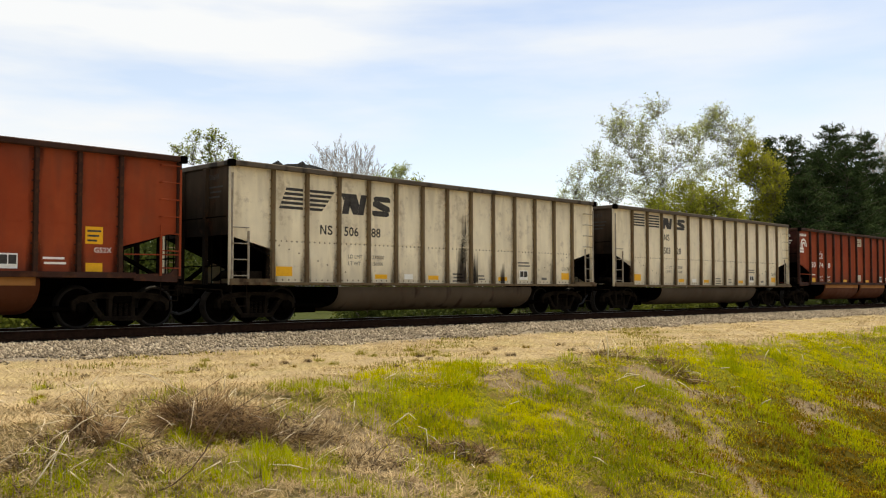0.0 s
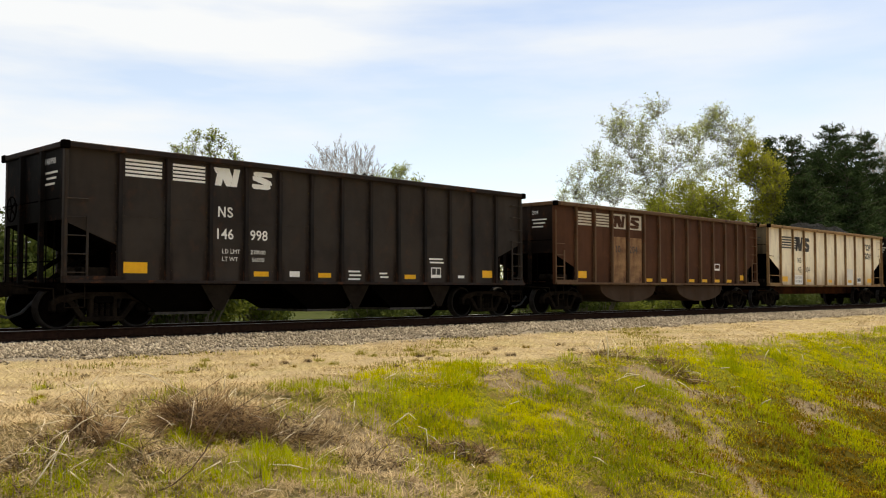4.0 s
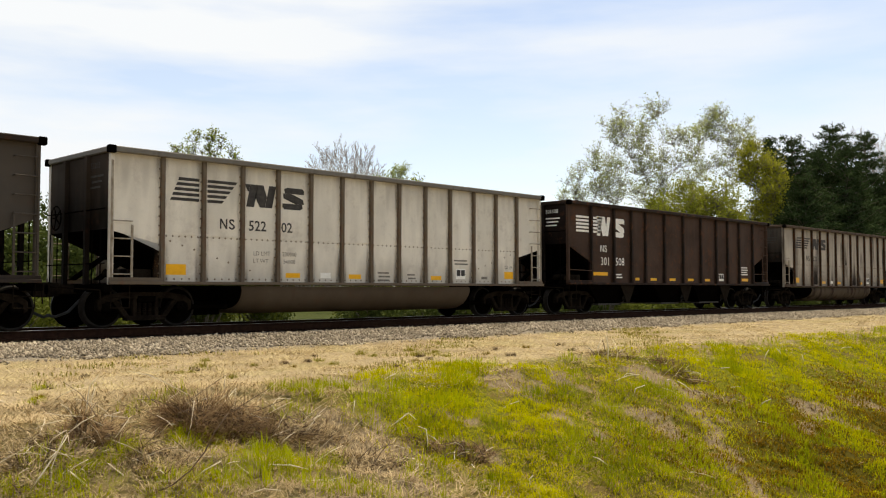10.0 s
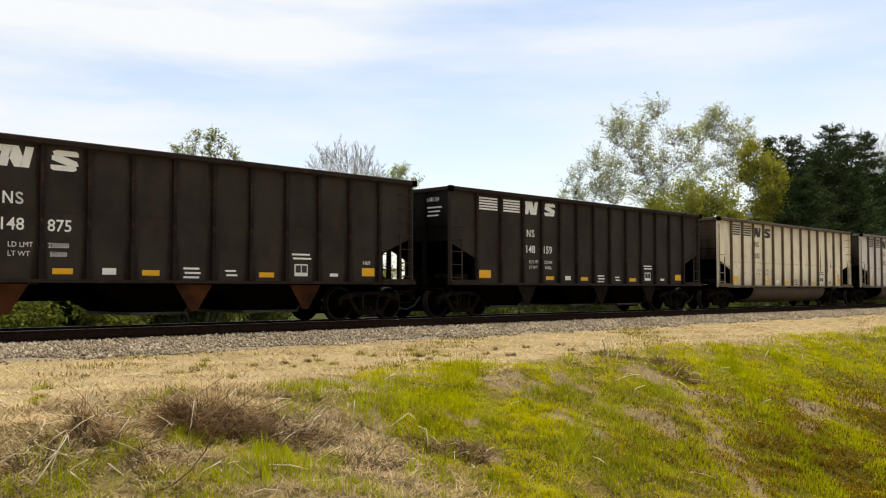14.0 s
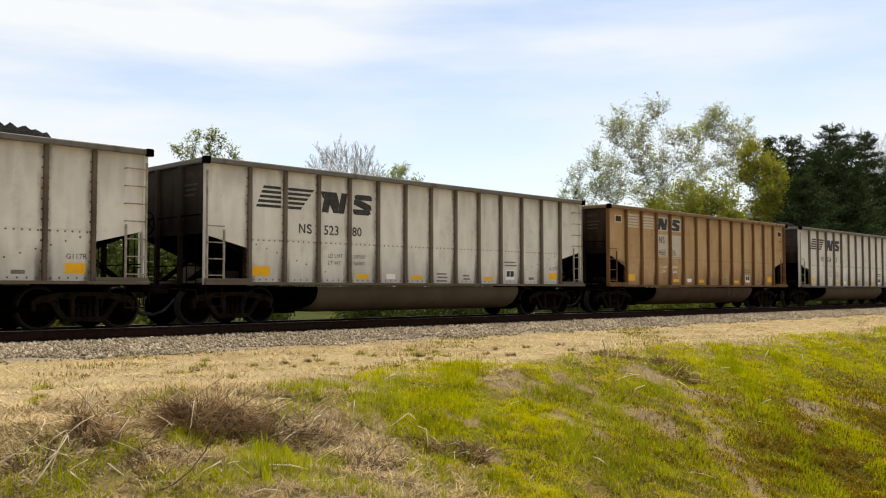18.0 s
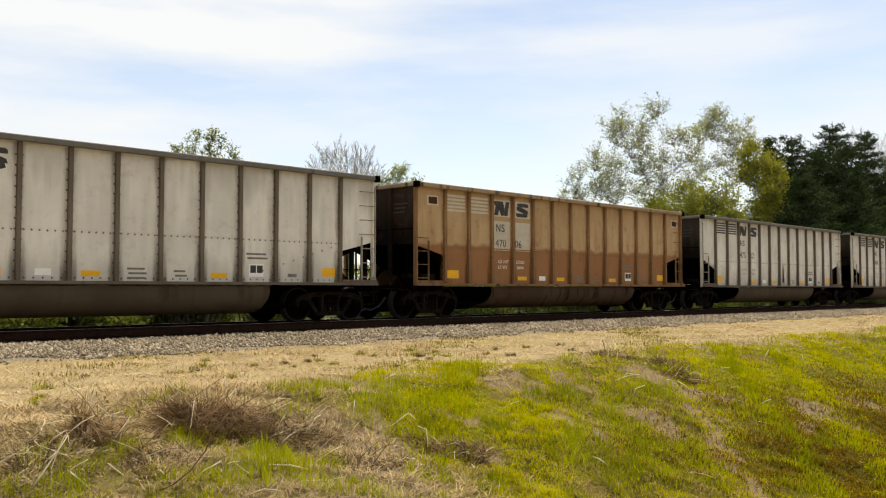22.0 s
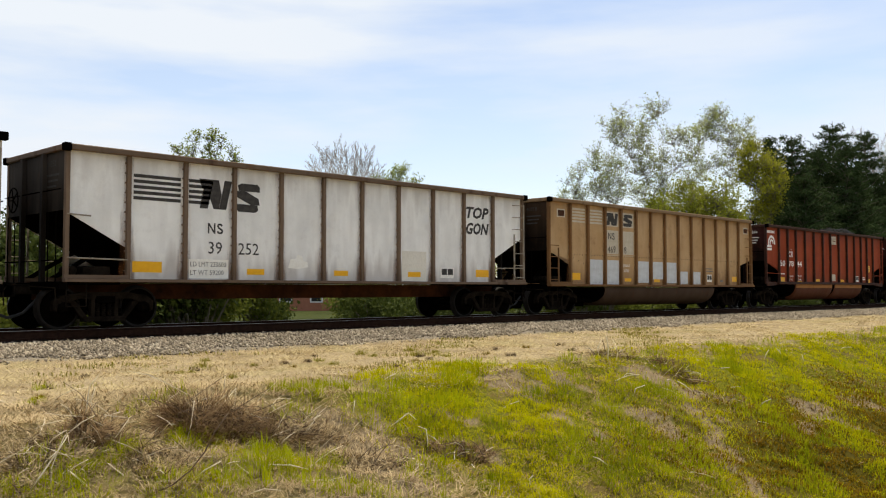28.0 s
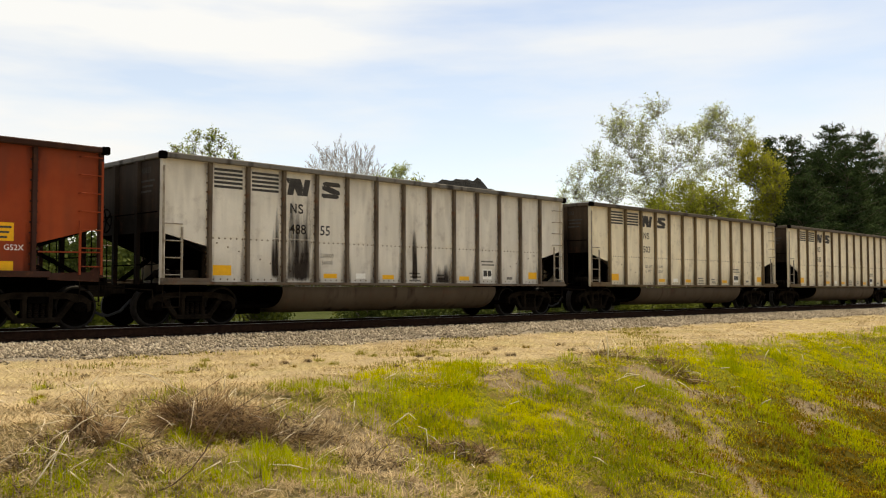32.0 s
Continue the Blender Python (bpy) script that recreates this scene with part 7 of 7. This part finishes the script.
def logo_wheel(stick, plate, words, ribs, top, sill, ink, number):
    """A white ringed emblem on the first panel, the number in three groups."""
    n = len(ribs) - 2
    arcs = []
    for r0, r1 in ((0.10, 0.19), (0.25, 0.36)):
        for i in range(12):
            t0, t1 = math.pi * (1.0 - i / 12 * 1.05), math.pi * (1.0 - (i + 1) / 12 * 1.05)
            arcs.append([(r0 * math.cos(t0), r0 * math.sin(t0)), (r0 * math.cos(t1), r0 * math.sin(t1)), (r1 * math.cos(t1), r1 * math.sin(t1)), (r1 * math.cos(t0), r1 * math.sin(t0))])
    arcs += [rect(-0.62, -0.20, 0.0, -0.10), rect(-0.62, -0.34, 0.0, -0.24), rect(-0.36, -0.10, -0.25, 0.0), rect(-0.19, -0.10, -0.10, 0.0)]
    stick("emblem_ring", shape_mesh("emblem_ring", arcs), 0.72, top - 0.84, ink)
    stick("name_bar", shape_mesh("name_bar", [rect(0.115 * k, 0, 0.115 * k + 0.088, 0.12) for k in range(7)]), 0.25, top - 0.38, ink)
    stick("reporting_mark", shape_mesh("reporting_mark", ring_mark(0.28)), ribs[2] + 0.20, top - 1.44, ink)
    stick("dot", shape_mesh("dot", [[(0.03 * math.cos(t), 0.03 * math.sin(t)) for t in np.linspace(0, 6.283, 9)[:-1]]]), ribs[2] + 0.46, top - 1.08, ink)
    for i in range(3):
        words(number[2 * i:2 * i + 2], ribs[1 + i] + 0.17, top - 1.89, 0.29, ink, 0.56 if "1" not in number[2 * i:2 * i + 2] else 0.50, 0.02)
    words("LD LMT", ribs[2] + 0.26, sill + 0.34, 0.09, ink)
    words("LT WT", ribs[2] + 0.26, sill + 0.17, 0.09, ink)
    words("232300", ribs[3] + 0.26, sill + 0.34, 0.09, ink)
    words("53700", ribs[3] + 0.30, sill + 0.17, 0.09, ink)
    small_print(plate, 1, 0.1, 0.8, sill + 0.46, 1, ink)
    plate("reflector_plate", 1, 0.10, 0.75, sill + 0.12, sill + 0.32, "yellow")
    plate("reflector_plate", 3, 0.15, 0.75, sill + 0.05, sill + 0.14, "yellow")
    plate("reflector_plate", 5, 0.20, 0.72, sill + 0.14, sill + 0.26, "yellow")
    plate("reflector_plate", 8, 0.20, 0.72, sill + 0.14, sill + 0.26, "yellow")
    plate("lease_plate", 7, 0.06, 0.84, top - 0.66, top - 0.24, "patch_cream")
    small_print(plate, 7, 0.15, 0.75, top - 0.40, 2, "red")
    plate("placard", 7, 0.06, 0.66, sill + 0.18, sill + 0.52, "patch_cream")
    stencil_box(plate, 10, sill + 0.16, "patch_white")
    small_print(plate, 11, 0.1, 0.8, sill + 0.36, 2, ink)
    plate("test_plate", 12, 0.08, 0.62, sill + 0.70, sill + 1.06, "yellow")
    for i in range(3):
        plate("stencil_line", 12, 0.14, 0.56 - 0.06 * i, sill + 0.95 - 0.10 * i, sill + 0.99 - 0.10 * i, "ink_black", lift=0.006)
    plate("reflector_plate", 12, 0.10, 0.62, sill + 0.12, sill + 0.30, "yellow")


def logo_ghost(stick, plate, words, ribs, top, sill, ink, number):
    """Worn cream panels with the dark side showing through."""
    for p in (3, 4):
        plate("worn_panel", p, 0.02, 0.98, top - 0.75, top - 0.22, "patch_cream")
        plate("worn_panel", p, 0.02, 0.98, sill + 0.06, top - 1.05, "patch_worn")
    stick("emblem_block", shape_mesh("emblem_block", fat_block(0, 0, 0.66, 0.42)), ribs[3] + 0.14, top - 0.70, "umber", lift=0.008)
    stick("emblem_block", shape_mesh("emblem_block", round_block(0, 0, 0.62, 0.42)), ribs[4] + 0.18, top - 0.70, "umber", lift=0.008)
    words("10", ribs[3] + 0.3, top - 1.62, 0.26, "ink_black").location.y -= 0.004
    words("204", ribs[4] + 0.12, top - 1.62, 0.26, "ink_black").location.y -= 0.004
    for p in (1, 2):
        w = ribs[p + 1] - ribs[p] - 0.26
        stick("emblem_stripes", shape_mesh("emblem_stripes", stripes(0, w, top - 0.72, top - 0.26, 5)), ribs[p] + 0.13, 0, "patch_cream")
    for p in (5, 6, 8, 9, 10, 11):
        plate("reflector_plate", p, 0.12, 0.60, sill + 0.12, sill + 0.24, "yellow")
    plate("stencil_box", 10, 0.1, 0.62, sill + 0.62, sill + 0.90, "ink_white")
    plate("stencil_field", 10, 0.16, 0.56, sill + 0.70, sill + 0.86, "umber", lift=0.006)
    yellow_plates(plate, sill, len(ribs) - 2)


def logo_none(**kw):
    pass


LOGOS = {"split": logo_split, "swoosh": logo_swoosh, "boxed": logo_boxed, "wide": logo_wide, "wheel": logo_wheel, "ghost": logo_ghost, "none": logo_none}


def streaks(rows):
    """Oily runs and stains down single panels: (panel, from, to, foot, head)."""
    def add(stick, plate, **kw):
        for p, u0, u1, z0, z1 in rows:
            a = kw["ribs"][p] + 0.1 + (kw["ribs"][p + 1] - kw["ribs"][p] - 0.2) * u0
            w = (kw["ribs"][p + 1] - kw["ribs"][p] - 0.2) * (u1 - u0)
            stick("stain", shape_mesh("stain", [rect(0, 0, w, z1 - z0)]), a, z0, "soot", "", 0.009)
    return add


def white_patches(stick, plate, words, ribs, top, sill, **kw):
    for p in (2, 3, 5, 6, 7, 8, 9):
        plate("white_patch", p, 0.02, 0.98 if p < 8 else 0.8, sill + (0.07 if p < 5 else 0.14 if p in (5, 7) else 0.28 if p == 6 else 0.1), sill + (0.94 if p < 8 else 0.60), "patch_white", lift=0.0075)


def bare_patch(stick, plate, words, ribs, top, sill, **kw):
    outline = [(0.0, 0.02), (0.30, 0.0), (0.62, 0.05), (0.60, 0.17), (0.47, 0.20), (0.43, 0.33), (0.28, 0.36), (0.24, 0.26), (0.08, 0.24)]
    stick("bare_patch", shape_mesh("bare_patch", [outline]), ribs[4] + 0.24, sill + 0.36, "ink_white", "ragged white paint patch")


def chalk(stick, plate, words, ribs, top, sill, **kw):
    for p, lines in ((8, ("NO", "COAL")), (9, ("NO", "BIO", "MASS"))):
        for k, line in enumerate(lines):
            words(line, ribs[p] + 0.14 + 0.05 * k, sill + 0.78 - 0.30 * k, 0.22, "chalk", 0.19 * len(line) + 0.05, 0.0, 0.1)


# left end of each car along the rails at the start
START = [0, -4.46, 11.72, 27.67, 43.50, 59.97, 76.33, 92.31, 108.65, 124.96, 141.06, 157.18, 174.08, 190.30, 206.45, 222.72, 238.86, 254.91, 271.14, 287.44,
         303.67, 319.81, 336.08, 352.38, 368.36, 384.51, 400.40, 416.41, 432.50, 448.74, 464.98, 481.21, 497.34]


def gone(t):
    """Metres that the train has run after t seconds: it gathers speed slowly."""
    return 12.9519 * t + 0.0188832 * t ** 2 + 9.73643e-4 * t ** 3 - 1.01927e-5 * t ** 4


GREY = "weathered grey tub gondola loaded with coal, rolling on the track"
CREAM = "weathered cream tub gondola loaded with coal, rolling on the track"
BLACK = "sooty black open hopper car loaded with coal, rolling on the track"
RED = "faded red-oxide tub gondola loaded with coal, rolling on the track"
TAN = "faded tan tub gondola with white lettering panels, rolling on the track"
freight_car(1, "red_tub", "red", RED, "507652", "wheel", "ink_white", code="G52X", seed=(0.1, 0.4, 0.4), coal=((0.7, 0.1, 2),))
freight_car(2, "tub", "cream", CREAM, "50688", "swoosh", code="G117R", seed=(0.2, 0.6, 0.5), coal=((0.2, 0.28, 1.6), (0.72, 0.12, 1.2)), extra=streaks(((7, 0.35, 1.0, 1.0, 2.5), (7, 0.6, 1.0, 1.6, 3.5), (8, 0.0, 0.35, 1.0, 2.1), (9, 0.3, 0.6, 1.0, 1.8))))
freight_car(3, "tub", "cream", CREAM, "50328", "split", code="G117R", seed=(0.3, 0.35, 0.3))
freight_car(4, "red_tub", "red", RED, "507418", "wheel", "ink_white", seed=(0.4, 0.35, 0.4))
freight_car(5, "hopper", "black", BLACK, "146998", "split", "ink_white", seed=(0.5, 0.4, 0.4), coal=((0.62, 0.14, 1.3),))
freight_car(6, "twin_tub", "umber", "dull brown gondola with two rounded tubs and scrawled chalk marks", "", "ghost", "ink_white", seed=(0.6, 0.4, 0.5))
freight_car(7, "flat", "ivory", "rust-streaked ivory flat-bottomed gondola heaped with coal", "42804", "wide", seed=(0.7, 0.45, 0.30), coal=((0.55, 0.46, 2.3), (0.74, 0.40, 2.3), (0.25, 0.05, 1.5)))
freight_car(8, "hopper", "black", BLACK, "148670", "split", "ink_white", seed=(0.8, 0.3, 0.3), coal=((0.74, 0.44, 1.9),))
freight_car(9, "hopper", "charcoal", BLACK, "144993", "swoosh", "ink_white", seed=(0.9, 0.3, 0.3), coal=((0.19, 0.40, 1.6), (0.82, 0.36, 1.8)), extra=chalk)
freight_car(10, "tub", "grey", GREY, "52202", "swoosh", code="G119", seed=(1.0, 0.25, 0.3))
freight_car(11, "hopper_old", "brown", "rusty brown-black open hopper car loaded with coal", "301508", "wide", "ink_white", seed=(1.1, 0.5, 0.6), coal=((0.12, 0.14, 1.4),))
freight_car(12, "tub", "sooty", "soot-streaked grey tub gondola loaded with coal", "5206", "swoosh", seed=(1.2, 0.95, 0.5), coal=((0.1, 0.1, 1.3), (0.33, 0.06, 1)), extra=streaks(((8, 0.1, 0.95, 1.02, 2.1), (9, 0.0, 0.5, 1.02, 1.9), (3, 0.1, 0.9, 1.05, 2.6), (7, 0.2, 0.6, 2.1, 2.7))))
freight_car(13, "hopper", "black", BLACK, "148875", "split", "ink_white", code="H69", seed=(1.3, 0.3, 0.3), bay=True)
freight_car(14, "hopper", "black", BLACK, "148159", "split", "ink_white", seed=(1.4, 0.3, 0.3))
freight_car(15, "tub", "cream", CREAM, "503", "split", code="G119", seed=(1.5, 0.4, 0.3), extra=streaks(((10, 0.3, 0.45, 1.7, 3.1), (11, 0.1, 0.25, 1.6, 3.3), (11, 0.6, 0.7, 1.9, 2.8))))
freight_car(16, "tub", "grey", GREY, "50310", "split", code="G117R", seed=(1.6, 0.35, 0.3), coal=((0.84, 0.33, 1.8),))
freight_car(17, "tub", "grey", GREY, "52380", "swoosh", code="G117R", seed=(1.7, 0.25, 0.3), coal=((0.12, 0.08, 1.2), (0.3, 0.05, 1.0)))
freight_car(18, "tub", "ochre", TAN, "46806", "boxed", code="G119", seed=(1.8, 0.35, 0.4))
freight_car(19, "tub", "grey", GREY, "53455", "swoosh", seed=(1.9, 0.3, 0.3), coal=((0.06, 0.26, 1.5), (0.7, 0.06, 1.2)))
freight_car(20, "tub", "grey", GREY, "50332", "split", seed=(2.0, 0.35, 0.3), coal=((0.2, 0.05, 1.2), (0.35, 0.06, 1)))
freight_car(21, "tub", "tan", TAN, "47006", "boxed", seed=(2.1, 0.55, 0.6), coal=((0.12, 0.16, 1.1),))
freight_car(22, "tub", "grey", GREY, "47522", "split", seed=(2.2, 0.28, 0.4), extra=streaks(((7, 0.3, 0.6, 1.1, 2.6),)))
freight_car(23, "tub", "grey", GREY, "48401", "split", seed=(2.3, 0.25, 0.3))
freight_car(24, "flat", "bone", "rust-streaked cream flat-bottomed gondola with sooty runs", "42158", "wide", seed=(2.4, 0.5, 0.30), extra=streaks(((6, 0.3, 0.9, 1.05, 2.4),)))
freight_car(25, "tub", "grey", GREY, "506", "swoosh", code="G107", seed=(2.5, 0.25, 0.3))
freight_car(26, "flat", "pale", "pale grey flat-bottomed gondola with bold dark lettering", "39252", "wide", seed=(2.6, 0.4, 0.25), extra=bare_patch)
freight_car(27, "tub", "ochre", "ochre-brown tub gondola with bare white repair patches", "46918", "boxed", seed=(2.7, 0.3, 0.4), extra=white_patches)
freight_car(28, "red_tub", "red", RED, "507844", "wheel", "ink_white", seed=(2.8, 0.3, 0.4), coal=((0.80, 0.38, 1.6),))
freight_car(29, "red_tub", "red", RED, "507657", "wheel", "ink_white", code="G52X", seed=(2.9, 0.35, 0.4), coal=((0.83, 0.32, 1.5),), extra=streaks(((8, 0.3, 1.0, 1.15, 2.2),)))
freight_car(30, "tub", "grey", "soot-streaked grey tub gondola heaped with coal", "48855", "split", seed=(3.0, 0.5, 0.4), coal=((0.77, 0.40, 1.9), (0.08, 0.06, 1)), extra=streaks(((3, 0.0, 1.0, 1.02, 3.4), (2, 0.7, 1.0, 1.1, 3.0), (7, 0.3, 0.6, 1.1, 2.9), (8, 0.2, 1.0, 1.02, 1.7))))
freight_car(31, "tub", "cream", CREAM, "503", "split", seed=(3.1, 0.45, 0.4), coal=((0.7, 0.14, 1.5),))
freight_car(32, "tub", "cream", CREAM, "503", "split", seed=(3.2, 0.45, 0.4))


def motions():
    """The train rolls by; the wheels turn while their car is near."""
    times = [0.5 * k for k in range(65)]
    for car, index, h in CARS:
        walk(car, [(t, pose(START[index] + h - gone(t), TRACK_Y, 0)) for t in times])
    for ob, index, off in WHEELS:
        h = next(c[2] for c in CARS if c[1] == index)
        at = ob.location.copy()
        base = START[index] + h + off
        rows = [(0.0, 0.0)]
        for k in range(1, 960):
            t = k / 30
            if 4.0 < base - gone(t) < 42.0:
                rows.append((t, gone(t)))
        rows.append((32.0, rows[-1][1] + 0.3))
        walk(ob, [(t, Matrix.Translation(at) @ Matrix.Rotation(-s / 0.46, 4, "Y")) for t, s in rows])


motions()
